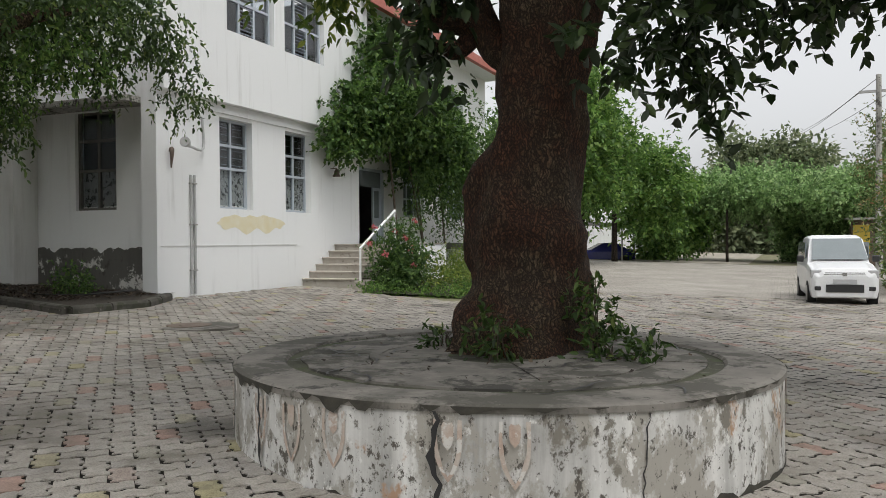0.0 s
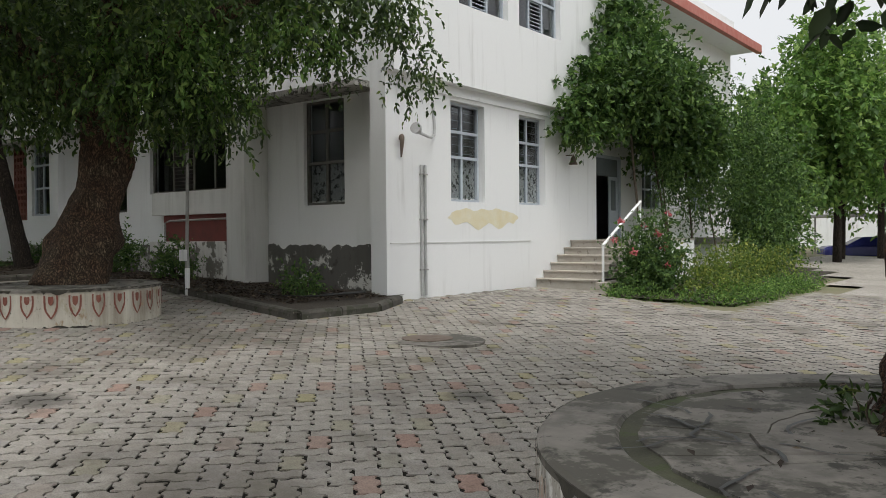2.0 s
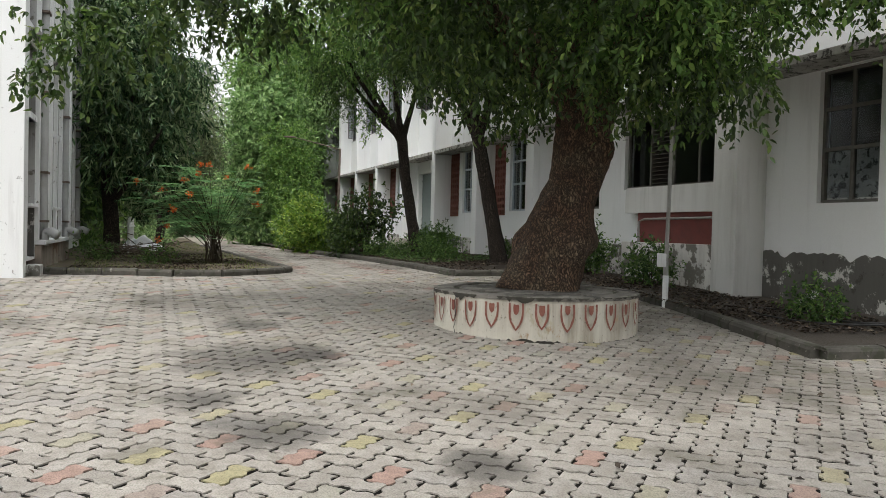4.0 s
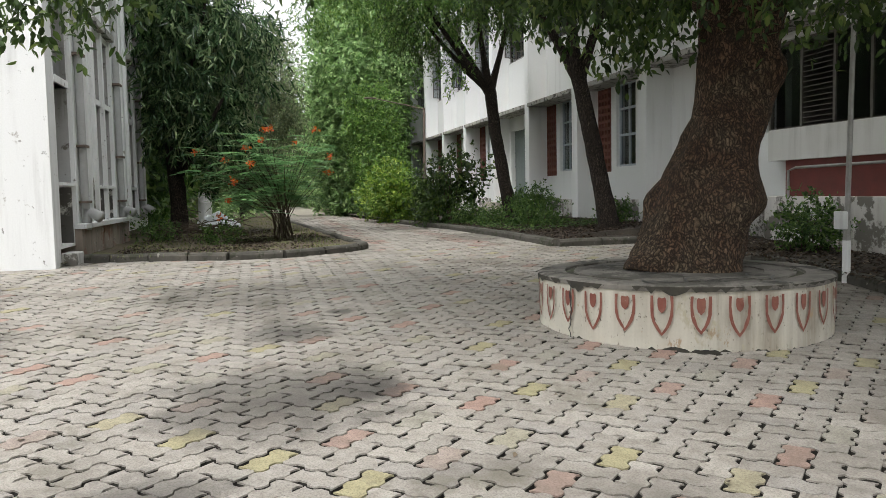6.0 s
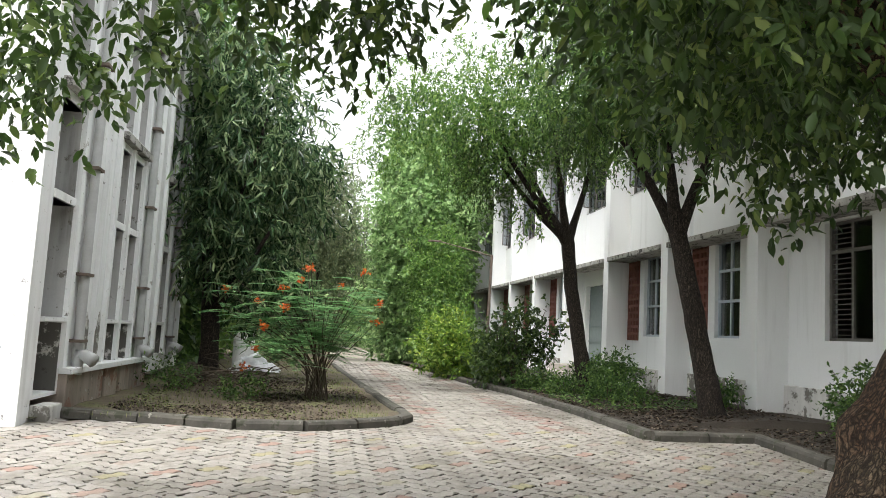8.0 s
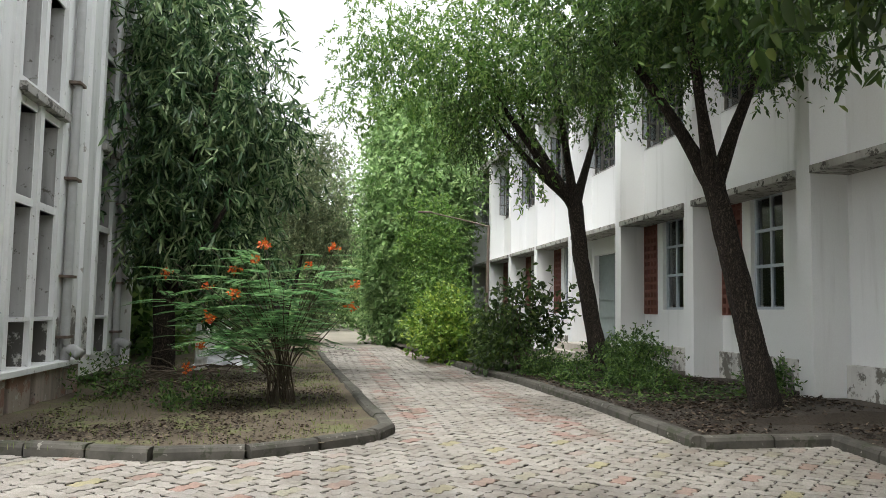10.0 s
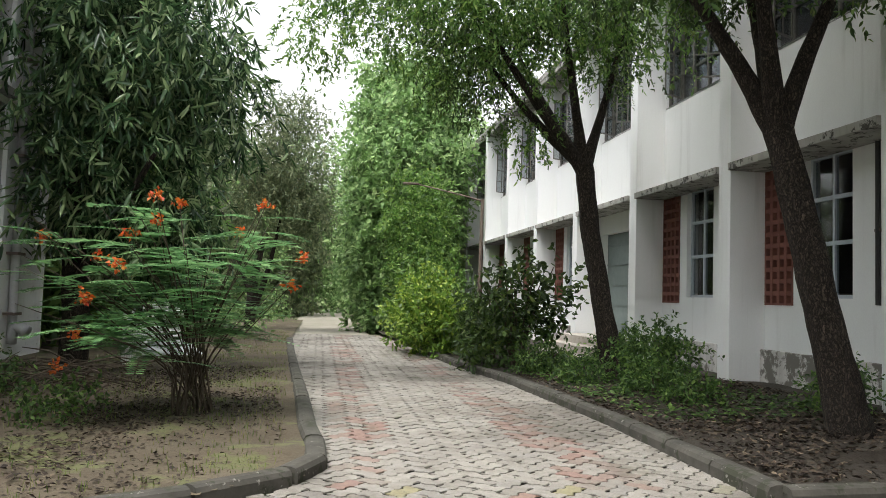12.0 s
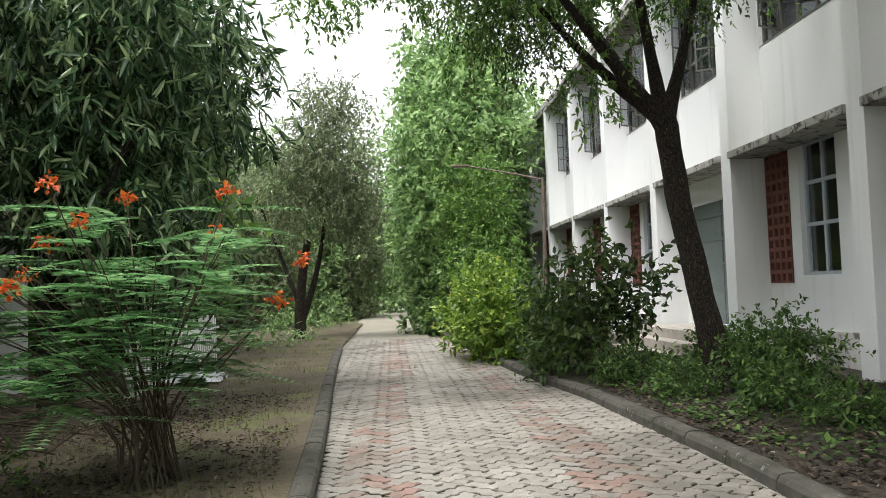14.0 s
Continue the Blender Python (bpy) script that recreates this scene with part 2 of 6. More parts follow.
JOINTSAND = surface("dark_joint_sand", (0.014, 0.012, 0.010), (0.03, 0.027, 0.02), 3, 0.95, 0.5)
PAVER_STOPS = [(0.0, (0.335, 0.312, 0.28)), (0.25, (0.37, 0.345, 0.308)), (0.5, (0.305, 0.283, 0.252)), (0.72, (0.345, 0.32, 0.285)), (0.9, (0.32, 0.30, 0.275))]
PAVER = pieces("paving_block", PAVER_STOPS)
PAVER_ONE = pieces("paving_block_single", PAVER_STOPS, island=False)
PAVER_RED = pieces("red_paving_block", [(0.0, (0.34, 0.23, 0.19)), (0.35, (0.33, 0.275, 0.24)), (0.6, (0.34, 0.245, 0.205)), (0.8, (0.325, 0.29, 0.255))])
PAVER_YELLOW = pieces("yellow_paving_block", [(0.0, (0.34, 0.31, 0.185)), (0.3, (0.325, 0.305, 0.235)), (0.6, (0.34, 0.31, 0.21)), (0.75, (0.31, 0.295, 0.25))])
PAVER_PINK = pieces("pink_paving_block", [(0.0, (0.31, 0.20, 0.17)), (0.3, (0.28, 0.225, 0.195)), (0.6, (0.32, 0.235, 0.20)), (0.8, (0.30, 0.26, 0.225))])
FRAME = surface("blue_grey_paint", (0.44, 0.49, 0.55), (0.50, 0.55, 0.60), 10, 0.5, 0.15)
DARKFRAME = surface("weathered_dark_wood", (0.10, 0.095, 0.085), (0.16, 0.15, 0.135), 10, 0.7, 0.3)
STEEL = surface("grey_steel", (0.42, 0.42, 0.41), (0.32, 0.31, 0.29), 8, 0.5, 0.2, metal=0.4)
RUST = surface("rusty_iron", (0.14, 0.10, 0.08), (0.20, 0.16, 0.13), 9, 0.75, 0.3, metal=0.3)
GLASS = clear("window_glass", (0.58, 0.62, 0.64))
CURTAIN = surface("patterned_cloth", (0.66, 0.66, 0.63), (0.55, 0.56, 0.55), 9, 0.8, 0.1, spots=[(11, 0.53, (0.06, 0.06, 0.06))])
JAALI = surface("red_terracotta", (0.16, 0.058, 0.045), (0.22, 0.088, 0.065), 6, 0.85, 0.3)
REDPANEL = surface("dark_red_brick_paint", (0.19, 0.05, 0.042), (0.14, 0.045, 0.04), 5, 0.8, 0.3)
RED_EDGE = surface("red_oxide_fascia", (0.45, 0.13, 0.10), (0.5, 0.2, 0.16), 4, 0.7, 0.2)
GREENDOOR = surface("grey_green_shutter_paint", (0.16, 0.20, 0.20), (0.20, 0.24, 0.235), 6, 0.6, 0.15)
STONE = surface("worn_step_stone", (0.40, 0.36, 0.31), (0.50, 0.47, 0.42), 4, 0.8, 0.3, spots=[(6, 0.6, (0.25, 0.22, 0.19))])
PLASTIC = surface("grey_pvc", (0.50, 0.51, 0.51), (0.40, 0.40, 0.39), 4, 0.45, 0.1)
# room plaster coloured darker than paint, to put indoor shade behind the windows
ROOM = surface("darkened_room_plaster", (0.16, 0.155, 0.14), (0.12, 0.115, 0.105), 2, 0.9, 0.1)
BARK_BIG = barky("old_red_brown_bark", (0.018, 0.012, 0.009), (0.235, 0.17, 0.108), (0.185, 0.082, 0.048), 38, 1.0)
BARK_BROWN = barky("old_brown_bark", (0.022, 0.015, 0.011), (0.36, 0.27, 0.18), (0.25, 0.15, 0.095), 30, 1.0)
BARK_DARK = barky("dark_neem_bark", (0.008, 0.006, 0.005), (0.12, 0.092, 0.07), None, 34, 1.0)
TWIG = surface("twig_bark", (0.055, 0.04, 0.028), (0.11, 0.085, 0.06), 12, 0.9, 0.3)
DRYLEAF = leafy("fallen_leaves", [(0, (0.018, 0.011, 0.008)), (0.6, (0.045, 0.03, 0.02)), (0.9, (0.10, 0.072, 0.05)), (1, (0.24, 0.19, 0.14))], 0.8, 0.1)
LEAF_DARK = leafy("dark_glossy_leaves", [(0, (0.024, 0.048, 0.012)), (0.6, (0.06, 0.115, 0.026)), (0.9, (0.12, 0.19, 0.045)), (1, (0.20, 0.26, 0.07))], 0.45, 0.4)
# leaf green darkened so the overhead crown looks like a backlit silhouette
LEAF_SILHOUETTE = leafy("silhouetted_green_leaves", [(0, (0.014, 0.028, 0.010)), (0.7, (0.035, 0.065, 0.02)), (1, (0.09, 0.14, 0.045))], 0.4, 0.25)
# pale ramp end paints sky glints; the low roughness is the leaves' own gloss
MANGO = leafy("glinting_long_leaves", [(0, (0.02, 0.045, 0.022)), (0.45, (0.08, 0.16, 0.07)), (0.8, (0.23, 0.34, 0.16)), (1, (0.38, 0.48, 0.26))], 0.22, 0.4)
LEAF_MID = leafy("green_leaves", [(0, (0.03, 0.07, 0.018)), (0.6, (0.085, 0.17, 0.042)), (1, (0.19, 0.30, 0.075))], 0.55, 0.45)
LEAF_LIGHT = leafy("light_green_leaves", [(0, (0.05, 0.11, 0.025)), (0.6, (0.15, 0.29, 0.065)), (1, (0.31, 0.45, 0.12))], 0.5, 0.5)
LEAF_YELLOW = leafy("yellow_green_leaves", [(0, (0.06, 0.11, 0.02)), (0.6, (0.15, 0.23, 0.04)), (1, (0.34, 0.38, 0.08))], 0.5, 0.45)
LEAF_BRIGHT = leafy("bright_shrub_leaves", [(0, (0.06, 0.13, 0.02)), (0.6, (0.19, 0.33, 0.05)), (1, (0.42, 0.52, 0.10))], 0.45, 0.45)
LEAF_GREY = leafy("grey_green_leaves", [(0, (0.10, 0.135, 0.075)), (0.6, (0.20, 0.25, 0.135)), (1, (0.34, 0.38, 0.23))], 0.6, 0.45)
RUSTLEAF = leafy("green_and_rust_leaves", [(0, (0.07, 0.12, 0.04)), (0.7, (0.17, 0.24, 0.08)), (0.82, (0.28, 0.30, 0.12)), (1, (0.34, 0.20, 0.11))], 0.6, 0.4)
GRASS = leafy("grass_blades", [(0, (0.07, 0.12, 0.025)), (0.6, (0.16, 0.21, 0.05)), (1, (0.28, 0.27, 0.11))], 0.6)
SHEETING = surface("white_plastic_sheet", (0.72, 0.74, 0.76), (0.55, 0.58, 0.60), 4, 0.4, 0.2, 30)
DUST = surface("pale_dust", (0.34, 0.31, 0.26), (0.27, 0.25, 0.20), 0.4, 0.95, 0.4, 14, dist=0.02)
FERN = leafy("feathery_fronds", [(0, (0.07, 0.18, 0.07)), (0.6, (0.18, 0.38, 0.15)), (1, (0.34, 0.54, 0.25))], 0.42, 0.45)
# greens lifted past leaf colour, to paint skylight and haze on distant foliage
FARLEAF = leafy("skylit_far_leaves", [(0, (0.11, 0.19, 0.075)), (0.6, (0.28, 0.45, 0.18)), (1, (0.52, 0.68, 0.34))], 0.5, 0.55)
ORANGE = leafy("orange_petals", [(0, (0.62, 0.07, 0.02)), (0.5, (0.75, 0.16, 0.03)), (1, (0.80, 0.30, 0.05))], 0.5)
PINK = leafy("pink_petals", [(0, (0.60, 0.09, 0.14)), (1, (0.75, 0.25, 0.28))], 0.5)
CARWHITE = surface("white_car_paint", (0.78, 0.79, 0.80), (0.76, 0.77, 0.78), 3, 0.2, 0.02)
CARBLUE = surface("blue_car_paint", (0.03, 0.035, 0.18), (0.04, 0.045, 0.22), 3, 0.2, 0.02)
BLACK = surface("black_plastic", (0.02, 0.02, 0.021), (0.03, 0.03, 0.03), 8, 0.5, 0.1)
TYRE = surface("tyre_rubber", (0.025, 0.025, 0.025), (0.04, 0.04, 0.04), 8, 0.85, 0.3)
CHROME = surface("bright_metal", (0.6, 0.6, 0.61), (0.55, 0.55, 0.56), 8, 0.2, 0.05, metal=1.0)
CARGLASS = surface("tinted_car_glass", (0.19, 0.22, 0.23), (0.22, 0.25, 0.26), 2, 0.08, 0.0)
LAMPGLASS = surface("headlamp_lens", (0.42, 0.43, 0.44), (0.5, 0.5, 0.5), 9, 0.1, 0.05)
REDLAMP = surface("red_lamp_lens", (0.5, 0.02, 0.03), (0.4, 0.02, 0.03), 9, 0.15, 0.05)
YELLOW = surface("yellow_board", (0.55, 0.40, 0.05), (0.5, 0.36, 0.06), 4, 0.6, 0.1)


# ---- building blocks ----
def thing(name, label, category, at=(0, 0, 0), group="", kind="", m=None):
    e = new(name)
    e.empty_display_size = 0.2
    e.matrix_world = m if m is not None else Matrix.Translation(at)
    return tagged(e, label, category, group, kind)


def top_of(ob):
    while ob.parent:
        ob = ob.parent
    return ob


def mesh_from(name, bm, mat, smooth=False):
    me = bpy.data.meshes.new(name)
    bmesh.ops.recalc_face_normals(bm, faces=bm.faces)
    if smooth:
        for f in bm.faces:
            f.smooth = True
    bm.to_mesh(me)
    bm.free()
    me.materials.append(mat)
    return me


def part(name, bm, mat, parent=None, label="", smooth=False, world=True):
    """One mesh under a thing; with world, bm is in world metres and the thing stands unturned."""
    if parent is not None and world:
        bmesh.ops.translate(bm, verts=bm.verts, vec=-top_of(parent).matrix_world.translation)
    ob = new(name, mesh_from(name, bm, mat, smooth))
    if parent is not None:
        ob.parent = parent
    return tagged(ob, label)


def box(bm, x0, x1, y0, y1, z0, z1, bev=0.0):
    vs = bmesh.ops.create_cube(bm, size=1.0)["verts"]
    for v in vs:
        v.co = Vector(((x0 + x1) / 2 + v.co.x * (x1 - x0), (y0 + y1) / 2 + v.co.y * (y1 - y0), (z0 + z1) / 2 + v.co.z * (z1 - z0)))
    if bev:
        es = list({e for v in vs for e in v.link_edges})
        bmesh.ops.bevel(bm, geom=es, offset=bev, segments=2, affect="EDGES", profile=0.5)
    return bm


def boxed(*a):
    return box(bmesh.new(), *a)


def smooth_path(pts, per=5):
    """Catmull-Rom through (x, y, z, r) points."""
    p = [np.array(q, float) for q in pts]
    p = [2 * p[0] - p[1]] + p + [2 * p[-1] - p[-2]]
    out = []
    for i in range(1, len(p) - 2):
        a, b, c, d = p[i - 1:i + 3]
        for k in range(per):
            t = k / per
            out.append(0.5 * (2 * b + (c - a) * t + (2 * a - 5 * b + 4 * c - d) * t * t + (3 * b - a - 3 * c + d) * t ** 3))
    return out + [p[-2]]


def tube(bm, pts, segs=8, rough=0.0, freq=3.0, per=4, caps=True, knobs=0.0):
    """A tapered limb along (x, y, z, r) points; rough: uneven girth, knobs: burls."""
    ring, last = None, None
    path = smooth_path(pts, per) if per > 1 else [np.array(q, float) for q in pts]
    for i, q in enumerate(path):
        c, r = Vector(q[:3]), max(q[3], 0.001)
        nxt = Vector(path[min(i + 1, len(path) - 1)][:3]) - Vector(path[max(i - 1, 0)][:3])
        d = nxt.normalized()
        side = (Vector((0, 1, 0)) if abs(d.y) < 0.9 else Vector((1, 0, 0)))
        u = side.cross(d).normalized()
        w = d.cross(u)
        cur = []
        for k in range(segs):
            a = 2 * math.pi * k / segs
            e = u * math.cos(a) + w * math.sin(a)
            rr = r
            if rough:
                rr *= 1 + rough * noise.noise((c + e * r) * freq) + 0.35 * rough * noise.noise((c + e * r) * freq * 3.1)
                rr *= 1 + 0.4 * rough * math.sin(a * 5 + 2.5 * noise.noise(c * 0.8))
            if knobs:
                rr *= 1 + knobs * max(0, noise.noise((c + e * r) * 1.6 + Vector((7, 3, 1)))) ** 1.5
            cur.append(bm.verts.new(c + e * rr))
        if ring:
            for k in range(segs):
                bm.faces.new((ring[k], ring[(k + 1) % segs], cur[(k + 1) % segs], cur[k]))
        elif caps:
            bm.faces.new(cur[::-1])
        ring = cur
    if caps:
        bm.faces.new(ring)
    return bm


def prism(bm, poly, z0, z1):
    lo = [bm.verts.new((x, y, z0)) for x, y in poly]
    hi = [bm.verts.new((x, y, z1)) for x, y in poly]
    n = len(poly)
    bm.faces.new(lo[::-1])
    bm.faces.new(hi)
    for i in range(n):
        bm.faces.new((lo[i], lo[(i + 1) % n], hi[(i + 1) % n], hi[i]))
    return bm


def disc(bm, c, r, h, axis="z", segs=20):
    """A short cylinder from c along +axis."""
    ring = [(r * math.cos(2 * math.pi * k / segs), r * math.sin(2 * math.pi * k / segs)) for k in range(segs)]
    put = {"z": lambda a, b, d: (a, b, d), "x": lambda a, b, d: (d, a, b), "y": lambda a, b, d: (a, d, b)}[axis]
    lo = [bm.verts.new(Vector(c) + Vector(put(a, b, 0))) for a, b in ring]
    hi = [bm.verts.new(Vector(c) + Vector(put(a, b, h))) for a, b in ring]
    bm.faces.new(lo[::-1])
    bm.faces.new(hi)
    for k in range(segs):
        bm.faces.new((lo[k], lo[(k + 1) % segs], hi[(k + 1) % segs], hi[k]))
    return bm


def wall_grid(bm, axis, at, thick, u0, u1, z0, z1, holes):
    """A wall across x ('x': the wall's face lies at x=at, u is y) or y, from at to at+thick, with holes (u0, u1, z0, z1)."""
    us = sorted({u0, u1, *[v for h in holes for v in h[:2] if u0 < v < u1]})
    zs = sorted({z0, z1, *[v for h in holes for v in h[2:] if z0 < v < z1]})
    for a, b in zip(us, us[1:]):
        run = None
        for c, d in zip(zs, zs[1:]):
            open_ = any(h[0] < (a + b) / 2 < h[1] and h[2] < (c + d) / 2 < h[3] for h in holes)
            if not open_:
                run = (run[0], d) if run else (c, d)
            if (open_ or d == zs[-1]) and run:
                lo, hi = sorted((at, at + thick))
                if axis == "x":
                    box(bm, lo, hi, a, b, *run)
                else:
                    box(bm, a, b, lo, hi, *run)
                run = None
    return bm


GX = [-300, -30, -24, -21, -18, -12, -6, 0, 6, 20, 300]
GZ = [0.62, 0.62, 0.63, 0.64, 0.56, 0.36, 0.15, -0.02, -0.08, -0.1, -0.1]


def G(x):
    """Height of the paved ground, which rises gently towards -x."""
    return float(np.interp([x - 1.5, x - 0.75, x, x + 0.75, x + 1.5], GX, GZ).mean())


def leaves_mesh(name, base, way, up, length, width, mat, fine=True):
    """Folded leaves from arrays: base points, directions, normals and sizes."""
    n = len(base)
    way = way / np.linalg.norm(way, axis=1, keepdims=True)
    side = np.cross(way, up)
    side /= np.linalg.norm(side, axis=1, keepdims=True) + 1e-9
    nor = np.cross(side, way)
    L, W = length[:, None], width[:, None]
    if fine:
        rows = [base, base + way * L * 0.3 + side * W * 0.45 + nor * W * 0.18, base + way * L * 0.68 + side * W * 0.4 + nor * W * 0.12 - nor * L * 0.05,
                base + way * L - nor * L * 0.12, base + way * L * 0.68 - side * W * 0.4 + nor * W * 0.12 - nor * L * 0.05,
                base + way * L * 0.3 - side * W * 0.45 + nor * W * 0.18]
        quads = np.array([[0, 1, 2, 3], [0, 3, 4, 5]])
        k = 6
    else:
        rows = [base, base + way * L * 0.45 + side * W * 0.5 + nor * W * 0.2, base + way * L, base + way * L * 0.45 - side * W * 0.5 + nor * W * 0.2]
        quads = np.array([[0, 1, 2], [0, 2, 3]])
        k = 4
    v = np.stack(rows, 1).reshape(-1, 3)
    f = (quads[None] + (np.arange(n) * k)[:, None, None]).reshape(-1, quads.shape[1])
    me = bpy.data.meshes.new(name)
    me.vertices.add(len(v))
    me.vertices.foreach_set("co", v.astype(np.float32).ravel())
    m = f.shape[1]
    me.loops.add(f.size)
    me.loops.foreach_set("vertex_index", f.astype(np.int32).ravel())
    me.polygons.add(len(f))
    me.polygons.foreach_set("loop_start", (np.arange(len(f)) * m).astype(np.int32))
    me.update(calc_edges=True)
    me.materials.append(mat)
    return me


def sprigs(blobs, count, per, length, leaf, width, droop, seed, shell=0.45, spread=0.9):
    """Leaf arrays for a crown of overlapping blobs (x, y, z, rx, ry, rz): small sprigs with leaves along them."""
    r = np.random.default_rng(seed)
    B = np.array(blobs, float)
    wgt = (B[:, 3] * B[:, 4] * B[:, 5]) ** 0.75
    pick = r.choice(len(B), count, p=wgt / wgt.sum())
    d = r.normal(size=(count, 3))
    d /= np.linalg.norm(d, axis=1, keepdims=True)
    lump = 1 + 0.22 * np.sin(d[:, 0] * 5 + pick) * np.cos(d[:, 1] * 6 + pick * 2) + 0.15 * np.sin(d[:, 2] * 9 + pick)
    rad = r.uniform(0, 1, count) ** shell * lump
    p = B[pick, :3] + d * rad[:, None] * B[pick, 3:]
    way = d * 0.6 + r.normal(size=(count, 3)) * 0.6 + np.array([0, 0, -droop])
    way /= np.linalg.norm(way, axis=1, keepdims=True)
    s = r.uniform(0.1, 1, (count, per))
    ln = length * r.uniform(0.6, 1.3, count)
    base = p[:, None] + way[:, None] * (s * ln[:, None])[..., None]
    base[..., 2] -= droop * 0.35 * (s * s) * ln[:, None]
    lw = way[:, None] * 0.7 + r.normal(size=(count, per, 3)) * spread
    lw[..., 2] -= droop * 0.5
    up = r.normal(size=(count, per, 3)) * 0.55 + np.array([0, 0, 1.0])
    n = count * per
    size = leaf * r.uniform(0.6, 1.25, n)
    return base.reshape(n, 3), lw.reshape(n, 3), up.reshape(n, 3), size, size * width


def crown(name, parent, arrays, mat, label="", fine=True, kind=""):
    base, way, up, ln, w = arrays
    o = np.array(top_of(parent).matrix_world.translation) if parent is not None else np.zeros(3)
    ob = new(name, leaves_mesh(name, base - o, way, up, ln, w, mat, fine))
    if parent is not None:
        ob.parent = parent
    return tagged(ob, label, kind=kind)


# ---- ground ----
def sheet(name, xs, ys, lift, mat, label, kind="structure", category="", rough=0.0, inside=None, zf=None, some=False):
    bm = bmesh.new()
    zf = zf or (lambda x, y: G(x) + lift)
    grid = [[bm.verts.new((x, y, zf(x, y) + rough * noise.noise(Vector((x * 1.3, y * 1.3, 0))))) for y in ys] for x in xs]
    for i in range(len(xs) - 1):
        for j in range(len(ys) - 1):
            if inside is None or (any if some else all)(inside(xs[p], ys[q]) for p in (i, i + 1) for q in (j, j + 1)):
                bm.faces.new((grid[i][j], grid[i + 1][j], grid[i + 1][j + 1], grid[i][j + 1]))
    ob = new(name, mesh_from(name, bm, mat, True))
    return tagged(ob, label, category, kind=kind)


def span(a, b, n):
    return [a + (b - a) * i / n for i in range(n + 1)]


def within(poly, x, y):
    c = False
    for (x0, y0), (x1, y1) in zip(poly, poly[1:] + poly[:1]):
        if (y0 > y) != (y1 > y) and x < (x1 - x0) * (y - y0) / (y1 - y0) + x0:
            c = not c
    return c


XG = span(-300, -60, 8) + span(-54, 24, 52) + span(40, 300, 8)
sheet("ground", XG, span(-300, 400, 28), -0.06, EARTH, "brown earth with sparse grass around the yard", category="ground")
RIGHT_KERB = [(-36.2, 8.6), (-33.0, 8.75), (-29.5, 9.15), (-25.0, 9.3), (-21.05, 9.2), (-21.2, 11.0), (-19.0, 10.75), (-16.6, 11.1), (-14.6, 10.75), (-13.0, 10.3), (-11.1, 9.85), (-11.0, 11.5), (-11.65, 12.8)]
LEFT_KERB = [(-21.4, 0.62), (-21.1, 1.9), (-20.72, 3.2), (-20.8, 4.1), (-21.2, 4.8), (-21.75, 5.45), (-22.3, 5.68), (-23.2, 5.66), (-24.1, 5.58), (-27.0, 5.45), (-31.5, 5.2), (-36.0, 4.98), (-41.0, 4.78)]
YARD = [(10, -12), (10, 22), (-6.6, 22), (-6.6, 16.3), (-9.6, 17.1), (-10.3, 18.0), (-11.95, 18.0), (-11.95, 12.9), (-11.3, 11.7)] + RIGHT_KERB[::-1] + [(-46, 8.0), (-46, 4.6), (-41.0, 4.78)] + LEFT_KERB[::-1][1:] + [(-20.5, 0.6), (-20.3, -12)]
FARYARD = [(14, 22), (14, 50), (-12, 50), (-12, 36), (-9.5, 33), (-7.5, 27), (-6.6, 22)]
sheet("yard_bedding", span(-46, 10, 280), span(-12, 22, 170), -0.036, JOINTSAND, "dark sand bedding in the joints of the paving", category="ground", inside=lambda x, y: within(YARD, x, y))


# far paving, too distant to tell its blocks apart
def far_paving():
    m, n, l = nodes_of("far_paving")
    p = position(n, l)
    t = n.new("ShaderNodeTexBrick")
    t.inputs["Scale"].default_value = 1.0
    for k, v in (("Brick Width", 0.225), ("Row Height", 0.1125), ("Mortar Size", 0.006)):
        t.inputs[k].default_value = v
    for k, c in (("Color1", (0.40, 0.375, 0.335)), ("Color2", (0.33, 0.31, 0.275)), ("Mortar", (0.10, 0.09, 0.075))):
        t.inputs[k].default_value = (*c, 1)
    l.new(p, t.inputs["Vector"])
    col = mixed(n, l, 0.6, t.outputs[0], ramp(n, l, noise_at(n, l, p, 0.5, 6, 0.65), [(0.3, (0.45, 0.42, 0.38)), (0.65, (1, 1, 1))]), "MULTIPLY")
    l.new(col, n["Principled BSDF"].inputs["Base Color"])
    n["Principled BSDF"].inputs["Roughness"].default_value = 0.85
    return m


FARPAVE = far_paving()
sheet("far_pavement", span(-12, 14, 26), span(22, 50, 28), -0.002, FARPAVE, "grey paving blocks of the far yard", category="pavement", inside=lambda x, y: within(FARYARD, x, y))
sheet("far_path", span(-110, -46, 20), [4.4, 5.2, 6.0, 6.8, 7.6], -0.003, DUST, "pale dusty track beyond the paved path", category="path")
sheet("far_track", span(-9, -2, 5), span(50, 140, 20), -0.01, DUST, "dusty track under the trees", category="path")


def bed_z(x, y):
    return G(x) + 0.10 + max(0, min(1, (y - 9.3) / 2.7)) * (0.16 if x < -22 else 0.02)


RIGHT_BED = RIGHT_KERB + [(-11.95, 12.9), (-12, 13.3), (-60, 13.3), (-60, 8.0), (-46, 8.0)]
sheet("right_flower_bed", span(-60, -11, 490), span(8, 13.4, 54), 0, SOIL, "dark garden soil of the bed along the building", category="soil", rough=0.03, inside=lambda x, y: within(RIGHT_BED, x, y), zf=bed_z, some=True)
LEFT_BED = LEFT_KERB + [(-60, 4.7), (-60, -6), (-20.6, -6), (-20.6, 0.6)]
